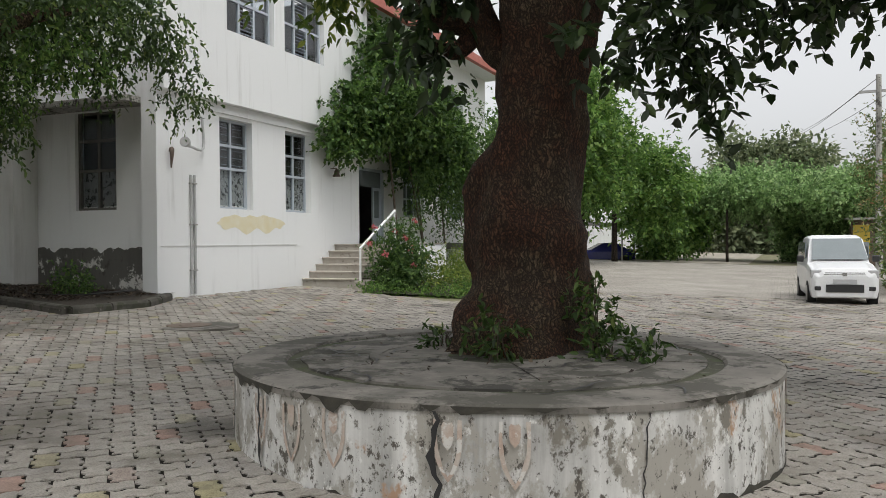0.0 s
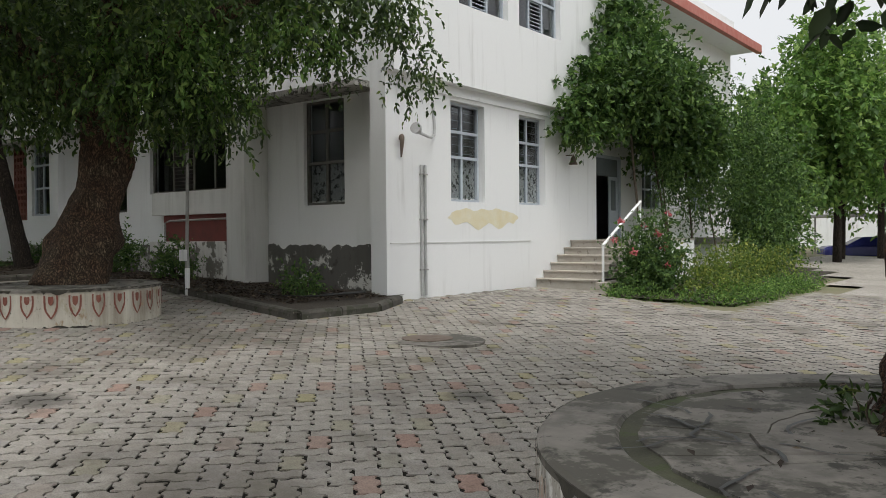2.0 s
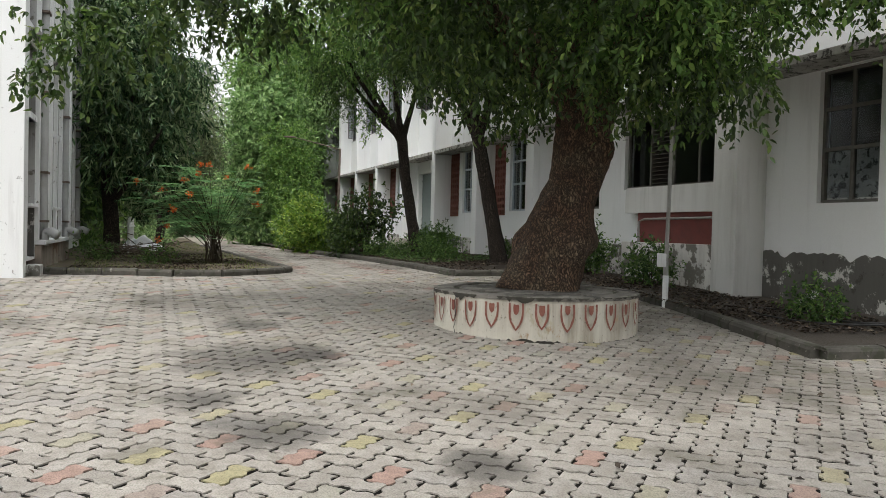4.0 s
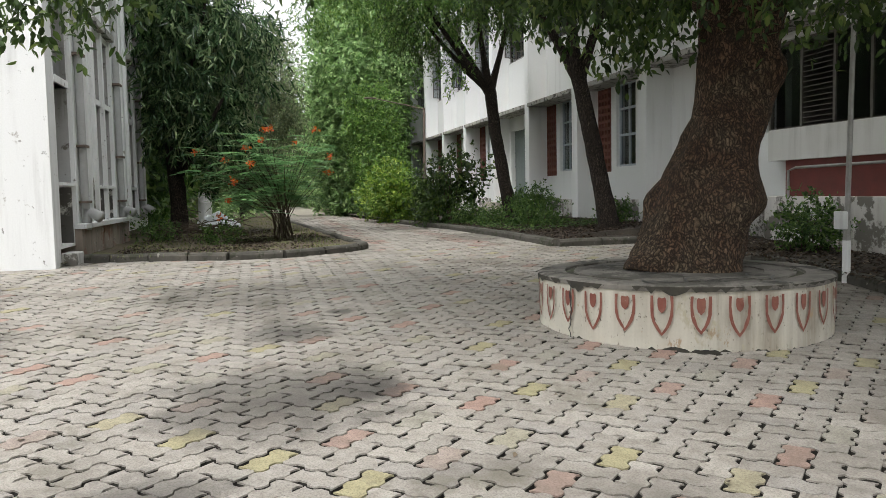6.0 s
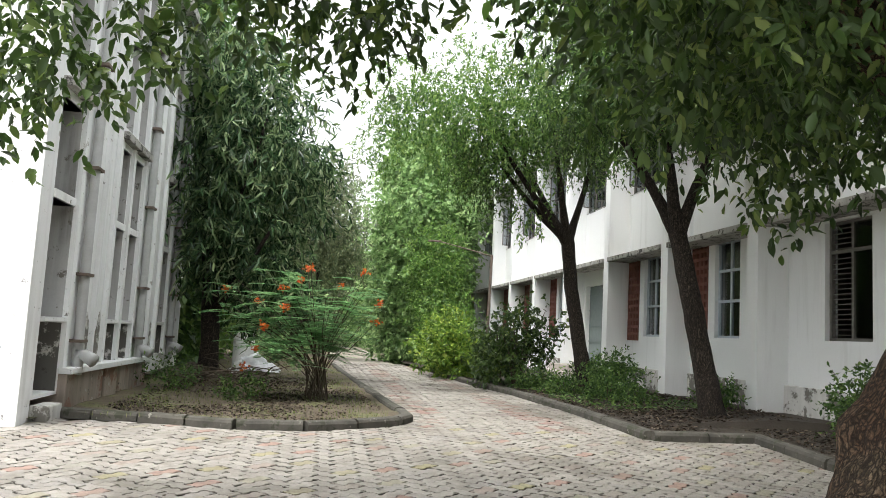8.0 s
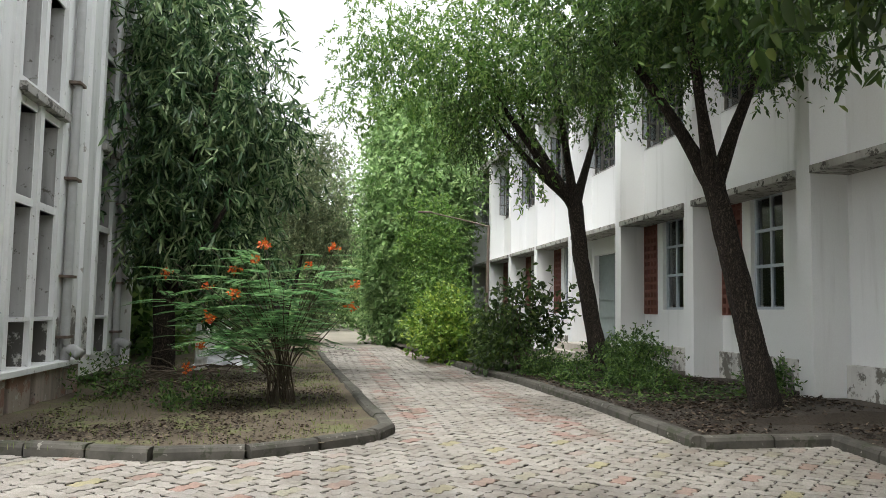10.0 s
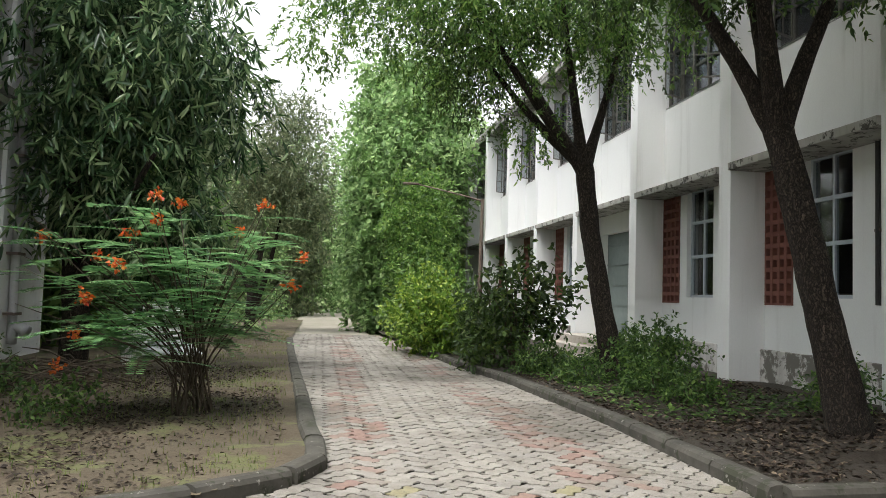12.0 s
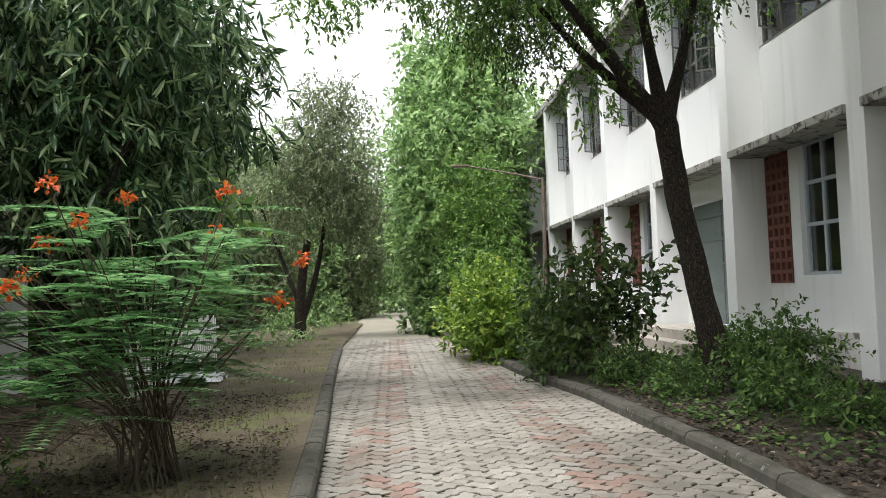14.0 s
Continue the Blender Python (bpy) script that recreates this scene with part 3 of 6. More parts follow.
sheet("left_flower_bed", span(-60, -20.5, 395), span(-6, 5.8, 118), 0, DRYSOIL, "dry brown soil with thin grass of the island bed", category="soil", rough=0.05, inside=lambda x, y: within(LEFT_BED, x, y), zf=lambda x, y: G(x) + 0.07, some=True)


def kerb_row(name, line, height, width, label, step=0.9):
    """Rounded kerb stones laid end to end."""
    t = thing(name, label, "kerb", (line[0][0], line[0][1], G(line[0][0])), kind="structure")
    k = 0
    for (x0, y0), (x1, y1) in zip(line, line[1:]):
        n = max(1, round(math.hypot(x1 - x0, y1 - y0) / step))
        for i in range(n):
            a, b = i / n, (i + 1) / n
            p, q = Vector((x0 + (x1 - x0) * a, y0 + (y1 - y0) * a, 0)), Vector((x0 + (x1 - x0) * b, y0 + (y1 - y0) * b, 0))
            d = (q - p).normalized()
            s = Vector((-d.y, d.x, 0)) * width / 2
            rnd = random.Random(k + len(line))
            jit = rnd.uniform(-0.012, 0.012)
            bm = bmesh.new()
            prof = [(-1, -0.1), (-1, 0.62), (-0.78, 0.9), (-0.35, 1.0), (0.35, 1.0), (0.78, 0.9), (1, 0.62), (1, -0.1)]
            ends = []
            for e, o in ((p + d * 0.011, 1), (q - d * 0.011, -1)):
                ends.append([bm.verts.new((e.x + s.x * (u + jit), e.y + s.y * (u + jit), G(e.x) + w * height * (1 + jit * 4))) for u, w in prof])
            m = len(prof)
            for j in range(m):
                bm.faces.new((ends[0][j], ends[0][(j + 1) % m], ends[1][(j + 1) % m], ends[1][j]))
            bm.faces.new(ends[0])
            bm.faces.new(ends[1][::-1])
            part("kerb_stone", bm, KERB, t, smooth=False)
            k += 1
    return t


kerb_row("kerb_right", RIGHT_KERB, 0.14, 0.22, "mossy rounded grey kerb stones round the planted bed")
kerb_row("kerb_left", LEFT_KERB, 0.13, 0.20, "mossy rounded grey kerb stones round the island bed", 0.75)


# ---- the main building: long wing along x, front wing along y ----
FLOOR, SILL, HEAD, TOP = 1.45, 2.29, 4.5, 9.75
FACE, FINY = 13.15, 12.5
FINS = [-23.85 - 4.1 * i for i in range(9)]
B1 = thing("main_building", "two-storey whitewashed institutional building with concrete fins", "building", (-12, 13, 0.4), kind="structure")
holes = [(-14.55, -13.35, 2.25, 4.42), (-20.35, -16.85, 2.7, 4.32), (-22.72, -21.46, 2.28, 4.4), (-14.9, -13.0, 6.6, 8.6), (-19.6, -16.6, 6.6, 8.7), (-23.4, -20.2, 7.0, 8.9)]
for i, f in enumerate(FINS[:-1]):
    if i == 2:
        holes.append((f - 3.9, f - 0.9, FLOOR - 0.12, 3.95))
    else:
        holes += [(f - 2.96, f - 1.84, SILL, 4.5), (f - 4.09, f - 3.28, 2.17, 4.55)]
    holes.append((f - 4.08, f - 0.42, 6.5, 8.9))
part("long_wall", wall_grid(bmesh.new(), "y", FACE, 0.25, -57.2, -12.35, 0.3, 9.2, holes), WHITE, B1)
part("parapet", boxed(-57.2, -12.35, FACE + 0.05, FACE + 0.3, 9.35, TOP), WHITE, B1)
for f in FINS:
    part("fin", boxed(f - 0.4, f, FINY, FACE, 0.3, 9.2), WHITE, B1)
part("fin", boxed(-16.35, -15.72, FINY, FACE, 0.3, 9.2), SHADEWALL, B1)
part("corner_column", boxed(-12.35, -11.95, 12.85, FACE + 0.25, 0.2, 4.78), WHITE, B1)
for a, b in [(-15.72, -12.35), (-23.8, -16.35)] + [(f - 4.1, f - 0.4) for f in FINS[:-1]]:
    bm = boxed(a, b, FINY - 0.06, FACE, 4.44, 4.57, 0.012)
    part("window_ledge", bm, LEDGE, B1, "stained concrete rain ledge")
    part("roof_ledge", boxed(a, b, FINY - 0.06, FACE, 9.05, 9.2, 0.012), LEDGE, B1)
part("roof_slab", boxed(-57.2, -11.9, FINY - 0.08, 21.2, 9.2, 9.35), LEDGE, B1)
# unseen room shell in darkened plaster, added so the windows look shaded inside
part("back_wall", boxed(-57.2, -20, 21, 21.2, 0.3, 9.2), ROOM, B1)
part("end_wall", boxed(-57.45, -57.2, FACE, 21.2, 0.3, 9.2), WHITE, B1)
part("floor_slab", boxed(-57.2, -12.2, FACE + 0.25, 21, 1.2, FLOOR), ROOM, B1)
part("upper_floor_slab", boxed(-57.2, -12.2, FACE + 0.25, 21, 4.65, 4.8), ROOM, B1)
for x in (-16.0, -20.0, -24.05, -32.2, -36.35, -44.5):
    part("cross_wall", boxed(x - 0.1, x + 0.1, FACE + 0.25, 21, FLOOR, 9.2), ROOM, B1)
# weathered plinth, a little proud of the wall
for a, b in [(f - 4.1, f - 0.4) for i, f in enumerate(FINS[:-1]) if i != 2] + [(-23.85, -19.85)]:
    part("plinth", boxed(a, b, FACE - 0.10, FACE, 0.3, 1.42, 0.015), PEEL, B1, "peeling plaster plinth")
edge = [(-15.72 + 3.37 * k / 60, 1.42 + 0.05 * noise.noise(Vector((k * 0.23, 1, 0))) + 0.05 * noise.noise(Vector((k * 0.9, 4, 0))) - 0.16 * max(0, noise.noise(Vector((k * 0.16, 8, 2))))) for k in range(61)]
bm = bmesh.new()
sides = [[bm.verts.new((x, y, z)) for x, z in [(-15.72, 0.3)] + edge + [(-12.35, 0.3)]] for y in (FACE - 0.02, FACE)]
bm.faces.new(sides[0])
for k in range(len(sides[0])):
    bm.faces.new((sides[0][k], sides[0][k - 1], sides[1][k - 1], sides[1][k]))
part("plinth", bm, PEELDARK, B1, "damp bare plinth with a ragged peeled edge")
part("plinth", boxed(-19.85, -16.35, FACE - 0.35, FACE, 0.3, 1.5, 0.015), PEEL, B1, "worn stone plinth")
part("red_panel", boxed(-19.42, -16.55, FACE - 0.22, FACE, 1.5, 2.14), REDPANEL, B1, "dark red painted panel")
part("band", boxed(-19.85, -16.35, FACE - 0.28, FACE, 2.14, 2.7, 0.01), SHADEWALL, B1)
# front wing
FX = -11.95
fh = [(14.87, 16.1, 2.31, 4.42), (17.5, 18.7, 2.31, 4.42)]
part("front_wall", wall_grid(bmesh.new(), "x", FX, -0.3, 13.4, 21.4, 0.1, 4.72, fh), WHITE, B1)
uh = [(14.9, 16.75, 6.4, 8.0), (17.2, 19.1, 6.4, 8.0)]
part("upper_front_wall", wall_grid(bmesh.new(), "x", FX + 0.22, -0.3, 12.85, 21.4, 4.72, 9.2, uh), WHITE, B1)
part("upper_side_wall", wall_grid(bmesh.new(), "y", 12.85, 0.3, -12.35, FX - 0.08, 4.78, 9.2, []), WHITE, B1)
part("drip_band", boxed(FX - 0.05, FX + 0.05, 13.4, 21.4, 4.50, 4.58), WHITE, B1)
part("plinth_line", boxed(FX - 0.05, FX + 0.012, 12.95, 18.0, 1.44, 1.46), SHADEWALL, B1)
SX = -12.45
part("set_back_wall", wall_grid(bmesh.new(), "x", SX, -0.3, 21.4, 34, 0.1, 8.75, [(21.55, 23.95, FLOOR, 3.9), (25.5, 27.3, 2.4, 4.3), (29.5, 31.3, 2.4, 4.3), (25.5, 27.3, 6.0, 7.6), (29.5, 31.3, 6.0, 7.6)]), WHITE, B1)
part("return_wall", boxed(SX, FX + 0.22, 21.38, 21.6, 4.72, 8.75), WHITE, B1)
part("far_end_wall", boxed(-20, SX - 0.3, 33.75, 34, 0.1, 8.75), WHITE, B1)
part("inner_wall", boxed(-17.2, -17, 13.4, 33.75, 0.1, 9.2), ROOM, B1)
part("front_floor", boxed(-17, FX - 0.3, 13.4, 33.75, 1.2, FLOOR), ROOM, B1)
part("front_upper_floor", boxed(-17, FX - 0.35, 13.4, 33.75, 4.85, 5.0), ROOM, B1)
part("front_roof", boxed(-20, FX + 0.4, 21.2, 34.2, 8.75, 8.95), WHITE, B1)
part("front_roof_near", boxed(-17, FX + 0.5, 12.6, 21.2, 9.352, 9.45), WHITE, B1)
part("red_fascia", boxed(FX + 0.4, FX + 0.6, 21.2, 34.4, 8.70, 9.02, 0.01), RED_EDGE, B1, "red painted eaves edge")
part("front_parapet", boxed(SX - 0.1, SX + 0.15, 21.2, 34, 8.95, 10.0), WHITE, B1)
# old yellow paint under the windows: a ragged patch a few millimetres proud
bm = bmesh.new()
rim = [bm.verts.new((FX + 0.004, 16.1 + 1.35 * math.cos(a) * (1 + 0.18 * noise.noise(Vector((math.cos(a) * 2, math.sin(a) * 2, 5)))), 1.98 + (0.2 + 0.13 * noise.noise(Vector((a * 3, 2, 1)))) * math.sin(a) - 0.12 * (math.cos(a) < -0.2 and math.sin(a) < 0) * 0)) for a in [2 * math.pi * k / 60 for k in range(60)]]
bm.faces.new(rim)
tagged(new("wall_patch", mesh_from("wall_patch", bm, YELLOWPATCH)), "ragged patch of bare old yellow limewash on the wall", "paint patch", kind="structure")


def window_unit(name, m, w, h, label, frame=FRAME, cols=2, rows=(0.0, 0.36, 0.68, 1.0), grille=False, lower=None, louvre=False):
    """A framed window in an opening; its own x runs along the wall, y inwards, z up from the sill."""
    t = thing(name, label, "window", m=m, kind="structure")
    fr = bmesh.new()
    k = 0.055
    box(fr, 0, k, -0.03, 0.05, 0, h)
    box(fr, w - k, w, -0.03, 0.05, 0, h)
    box(fr, k, w - k, -0.03, 0.05, h - k, h)
    box(fr, k, w - k, -0.03, 0.05, 0, k)
    f = part("window_frame", fr, frame, t, world=False)
    us = [k + (w - 2 * k) * i / cols for i in range(cols + 1)]
    zs = [k + (h - 2 * k) * r for r in rows]
    for u in us[1:-1]:
        part("mullion", boxed(u - 0.03, u + 0.03, -0.025, 0.045, k, h - k), frame, t, world=False)
    for z in zs[1:-1]:
        part("transom", boxed(k, w - k, -0.035, 0.04, z - 0.03, z + 0.03), frame, t, world=False)
    for i, (a, b) in enumerate(zip(us, us[1:])):
        for j, (c, d) in enumerate(zip(zs, zs[1:])):
            if louvre and i == louvre - 1:
                for q in range(int((d - c) / 0.09)):
                    z = c + 0.05 + q * 0.09
                    part("slat", boxed(a + 0.03, b - 0.03, -0.01, 0.035, z, z + 0.012), frame, t, world=False)
                continue
            g = part("pane", boxed(a + 0.028, b - 0.028, 0.006, 0.012, c + 0.028, d - 0.028), GLASS, t, world=False)
            g.visible_shadow = False
    if lower:
        part("curtain", boxed(k, w - k, 0.05, 0.058, k, zs[lower]), CURTAIN, t, "white cloth with a dark leaf pattern", world=False)
    if grille:
        for q in range(1, 12):
            part("grille_bar", boxed(k, w - k, 0.07, 0.08, h * q / 12, h * q / 12 + 0.012), FRAME, t, world=False)
    part("window_sill", boxed(-0.02, w + 0.02, -0.10, -0.03, -0.04, 0.0, 0.006), frame if frame is DARKFRAME else WHITE, t, world=False)
    return t


ALONG_X = lambda x, z, y=FACE: pose(x, y + 0.12, z)
for i, f in enumerate(FINS[:-1]):
    if i != 2:
        window_unit("window_long", ALONG_X(f - 2.96, SILL), 1.12, 4.5 - SILL, "blue-grey framed window with reflecting panes in the long wall", rows=(0, 0.37, 0.7, 1.0))
    t = window_unit("window_upper", pose(f - 4.08, FACE + 0.1, 6.5), 3.66, 2.4, "grey steel-framed strip window of the upper floor with sashes ajar", cols=6, rows=(0, 0.25, 0.5, 0.75, 1), frame=DARKFRAME)
    for u, turn, width in ((0.62, -62, 0.56), (2.42, -118, 0.56)):
        sash = bmesh.new()
        for q in range(5):
            box(sash, 0, width, -0.015, 0.015, 0.45 * q, 0.45 * q + 0.03)
        for q in (0, width / 2 - 0.014, width - 0.028):
            box(sash, q, q + 0.028, -0.013, 0.013, 0, 1.83)
        sash.transform(pose(u, -0.03, 0.08, 0, 0, turn))
        sash_ob = part("open_sash", sash, DARKFRAME, t, "steel sash standing open", world=False)
        pane = boxed(0.03, width - 0.03, -0.004, 0.004, 0.03, 1.8)
        pane.transform(pose(u, -0.03, 0.08, 0, 0, turn))
        part("pane", pane, GLASS, sash_ob, world=False).visible_shadow = False
window_unit("window_side", ALONG_X(-14.55, 2.25), 1.2, 2.17, "dark wooden window with a leaf-patterned curtain", frame=DARKFRAME, rows=(0, 0.4, 0.72, 1), lower=1)
window_unit("window_shutter", ALONG_X(-22.72, 2.28), 1.26, 2.12, "dark wooden window with slatted pane", frame=DARKFRAME, rows=(0, 0.76, 1), louvre=1)
window_unit("window_veranda", ALONG_X(-20.35, 2.7), 3.5, 1.62, "wide dark window with louvred glass", frame=DARKFRAME, cols=4, rows=(0, 1), louvre=2)
window_unit("window_upper", pose(-14.9, FACE + 0.1, 6.6), 1.9, 2.0, "dark upper window", frame=DARKFRAME, cols=2)
window_unit("window_upper", pose(-19.6, FACE + 0.1, 6.6), 3.0, 2.1, "dark upper window", frame=DARKFRAME, cols=3)
window_unit("window_upper", pose(-23.4, FACE + 0.1, 7.0), 3.2, 1.9, "dark upper window", frame=DARKFRAME, cols=3)
FRONT = lambda y, z, x=FX: pose(x - 0.2, y, z, 0, 0, 90)
for y in (14.87, 17.5):
    window_unit("window_front", FRONT(y, 2.31), 1.23, 2.11, "tall blue-grey window with iron grille and patterned curtain", rows=(0, 0.45, 0.72, 1), grille=True, lower=1)
for y, w in ((14.9, 1.85), (17.2, 1.9)):
    window_unit("window_front_upper", FRONT(y, 6.4, FX + 0.25), w, 1.6, "upper window with grey frame and louvred panes", cols=3, rows=(0, 0.5, 1), louvre=2)
for y in (25.5, 29.5):
    for z in (2.4, 6.0):
        window_unit("window_front_far", FRONT(y, z, SX), 1.8, 1.75, "grey framed window of the front wing", cols=3)


def jaali(x0, x1, z0, z1):
    """Terracotta screen of square holes."""
    t = thing("jaali_screen", "red terracotta lattice screen beside the window", "screen", (x0, FACE, z0), group="lattice screens", kind="structure")
    n = round((x1 - x0) / 0.2)
    m = round((z1 - z0) / 0.2)
    bm = bmesh.new()
    su, sz, e = (x1 - x0) / n, (z1 - z0) / m, 0.038
    for i in range(n + 1):
        u = x0 + i * su
        box(bm, max(x0, u - e), min(x1, u + e), FACE - 0.02, FACE + 0.06, z0, z1)
    part("upright_ribs", bm, JAALI, t)
    bm = bmesh.new()
    for j in range(m + 1):
        z = z0 + j * sz
        box(bm, x0, x1, FACE - 0.015, FACE + 0.055, max(z0, z - e), min(z1, z + e))
    part("cross_ribs", bm, JAALI, t)
    # black sheet, added to give the shade seen through the holes
    part("shade_backing", boxed(x0, x1, FACE + 0.21, FACE + 0.24, z0, z1), BLACK, t, "black sheet standing in for shade behind the screen")


for i, f in enumerate(FINS[:-1]):
    if i != 2:
        jaali(f - 4.09, f - 3.28, 2.17, 4.55)

# roller shutter of the recessed door bay
f = FINS[2]
t = thing("shutter_door", "grey-green double door with horizontal ribs, closed", "door", (f - 2.4, FACE + 0.2, FLOOR), kind="structure")
part("leaf", boxed(f - 3.9, f - 2.42, FACE + 0.16, FACE + 0.2, FLOOR - 0.1, 3.95), GREENDOOR, t)
part("leaf", boxed(f - 2.38, f - 0.9, FACE + 0.16, FACE + 0.2, FLOOR - 0.1, 3.95), GREENDOOR, t)
for q in range(5):
    part("rib", boxed(f - 3.85, f - 0.95, FACE + 0.13, FACE + 0.16, 1.55 + q * 0.52, 1.60 + q * 0.52), GREENDOOR, t)
for q in range(3):
    tagged(new("door_step", mesh_from("door_step", boxed(f - 4.0, f - 0.6, 12.0 - 0.35 * q + 0.0, 12.35 - 0.35 * q + 0.8 * (q == 0), 0.5, 1.3 - 0.2 * q, 0.012), STONE)), "pale stone step before the shutter door", "step", "door steps", "structure")

# entrance steps that climb along the front wall
t = thing("entrance_steps", "worn stone steps up to the entrance landing", "steps", (-11.2, 19, 0.3), kind="structure")
for k in range(6):
    y = 18.25 + 0.34 * k
    z = 0.36 + 0.182 * (k + 1)
    part("step", boxed(FX + 0.004, -10.35, y, 20.6, z - 0.182 if k else 0.1, z - 0.04), STONE, t)
    part("tread", boxed(FX + 0.004, -10.32, y - 0.04, y + 0.36 if k < 5 else 24.4, z - 0.04, z, 0.008), STONE, t)
part("landing", boxed(SX + 0.003, -10.35, 20.6, 24.4, 0.05, 1.41), WHITE, t)
part("newel_block", boxed(-10.30, -9.95, 18.1, 18.45, 0.1, 0.5, 0.015), STONE, t)
t = thing("handrail", "white-painted steel handrail beside the entrance steps", "handrail", (-10.2, 18.3, 0.4), kind="structure")
part("post", tube(bmesh.new(), [(-10.2, 18.3, 0.4, 0.03), (-10.2, 18.3, 1.35, 0.03)], 10, per=1), WHITE, t)
part("post", tube(bmesh.new(), [(-10.2, 20.3, 1.3, 0.03), (-10.2, 20.3, 2.4, 0.03)], 10, per=1), WHITE, t)
part("rail", tube(bmesh.new(), [(-10.2, 18.28, 1.33, 0.035), (-10.2, 20.35, 2.4, 0.035)], 10, per=1), WHITE, t)
t = thing("entrance_door", "grey double entrance door with arched glass, standing open", "door", (SX, 22.7, FLOOR), kind="structure")
part("door_frame", wall_grid(bmesh.new(), "x", SX + 0.02, -0.2, 21.55, 23.95, FLOOR, 3.9, [(21.63, 23.87, FLOOR, 3.82)]), FRAME, t)
for y0, y1 in ((21.64, 22.2), (23.3, 23.86)):
    leaf = part("leaf", wall_grid(bmesh.new(), "x", SX - 0.05, -0.05, y0, y1, FLOOR, 3.3, [(y0 + 0.1, y1 - 0.1, 2.3, 3.2)]), FRAME, t)
    part("pane", boxed(SX - 0.08, SX - 0.072, y0 + 0.1, y1 - 0.1, 2.3, 3.2), CARGLASS, leaf)
part("fanlight", boxed(SX - 0.08, SX - 0.07, 21.63, 23.87, 3.3, 3.82), CARGLASS, t)

# bell, wall bracket, conduits and pipes on the front wall
t = thing("hanging_bell", "small dark bronze bell on a wall bracket", "bell", (FX, 19.75, 3.5), kind="")
part("bracket", tube(bmesh.new(), [(FX - 0.02, 19.75, 3.62, 0.015), (FX + 0.22, 19.75, 3.62, 0.012)], 8, per=1), RUST, t)
part("bell", tube(bmesh.new(), [(FX + 0.2, 19.75, 3.6, 0.02), (FX + 0.2, 19.75, 3.55, 0.06), (FX + 0.2, 19.75, 3.45, 0.08), (FX + 0.2, 19.75, 3.38, 0.12)], 14), RUST, t, smooth=True)
t = thing("wall_conduit", "grey electric conduits running up the white wall", "conduit", (FX, 13.95, 0.4))
for y in (13.86, 13.98):
    part("pipe", tube(bmesh.new(), [(FX + 0.03, y, 0.4, 0.03), (FX + 0.03, y, 3.0, 0.03)], 8, per=1), PLASTIC, t)
for z in (0.9, 1.9, 2.8):
    part("clip", boxed(FX, FX + 0.07, 13.82, 14.02, z, z + 0.03), STEEL, t)
t = thing("wall_lamp", "white lamp on a bent bracket on the wall", "wall lamp", (FX, 14.2, 3.6))
part("arm", tube(bmesh.new(), [(FX + 0.02, 14.25, 4.3, 0.03), (FX + 0.05, 14.25, 3.62, 0.03), (FX + 0.25, 13.6, 3.58, 0.03), (FX + 0.35, 13.4, 3.58, 0.03)], 8), PLASTIC, t)
part("shade", tube(bmesh.new(), [(FX + 0.35, 13.45, 3.58, 0.03), (FX + 0.4, 13.3, 3.62, 0.1), (FX + 0.42, 13.22, 3.64, 0.11)], 12), PLASTIC, t)
t = thing("hook", "rusty hook with hanging cord on the wall", "hook", (FX, 13.15, 3.4))
part("cord", tube(bmesh.new(), [(FX - 0.01, 13.25, 3.45, 0.02), (FX + 0.1, 13.2, 3.5, 0.05), (FX + 0.12, 13.18, 3.35, 0.04), (FX + 0.08, 13.2, 3.1, 0.015)], 6), RUST, t)
t = thing("switch_box", "small dark meter box on the shaded wall", "box", (-12.42, 13.1, 1.75))
part("body", boxed(-12.5, -12.36, FACE - 0.07, FACE, 1.55, 2.0, 0.01), STEEL, t)
t = thing("dark_conduit", "thin dark iron conduit beside the window", "conduit", (-25.1, FACE - 0.05, 2.2))
part("pipe", tube(bmesh.new(), [(-25.1, FACE - 0.05, 2.2, 0.035), (-25.1, FACE - 0.05, 4.44, 0.035)], 8, per=1), BLACK, t)
part("clip", boxed(-25.16, -25.04, FACE - 0.06, FACE, 3.2, 3.24), RUST, t)
# pole with a box by the planter bed
t = thing("flag_pole", "thin rusty steel pole with a white junction box in the bed", "pole", (-15.3, 10.78, 0.5))
part("shaft", tube(bmesh.new(), [(-15.3, 10.78, 0.4, 0.045), (-15.3, 10.78, 1.2, 0.045), (-15.3, 10.78, 1.25, 0.035), (-15.25, 10.8, 4.1, 0.03)], 10, per=1), STEEL, t)
part("sleeve", tube(bmesh.new(), [(-15.3, 10.78, 0.4, 0.05), (-15.3, 10.78, 1.0, 0.05)], 10, per=1), WHITE, t, "white painted sleeve")
part("junction_box", boxed(-15.38, -15.22, 10.65, 10.73, 1.14, 1.36, 0.01), WHITE, t)
t = thing("garden_tap", "bent water pipe with tap on the plinth", "tap", (-19.3, 12.7, 1.3))
part("pipe", tube(bmesh.new(), [(-19.2, FACE - 0.33, 0.7, 0.025), (-19.2, FACE - 0.33, 1.95, 0.025), (-19.0, FACE - 0.33, 2.0, 0.025), (-16.6, FACE - 0.33, 2.02, 0.025)], 8, per=1), STEEL, t)

# ---- building across the path ----
LX, LY = -20.45, 0.62
B2 = thing("side_building", "tall whitewashed building with flaking paint and vertical fins", "building", (LX, LY, 0.6), kind="structure")
BAYS = [(-21.58, -20.68), (-24.5, -23.72), (-25.5, -24.68), (-28.75, -27.85)]
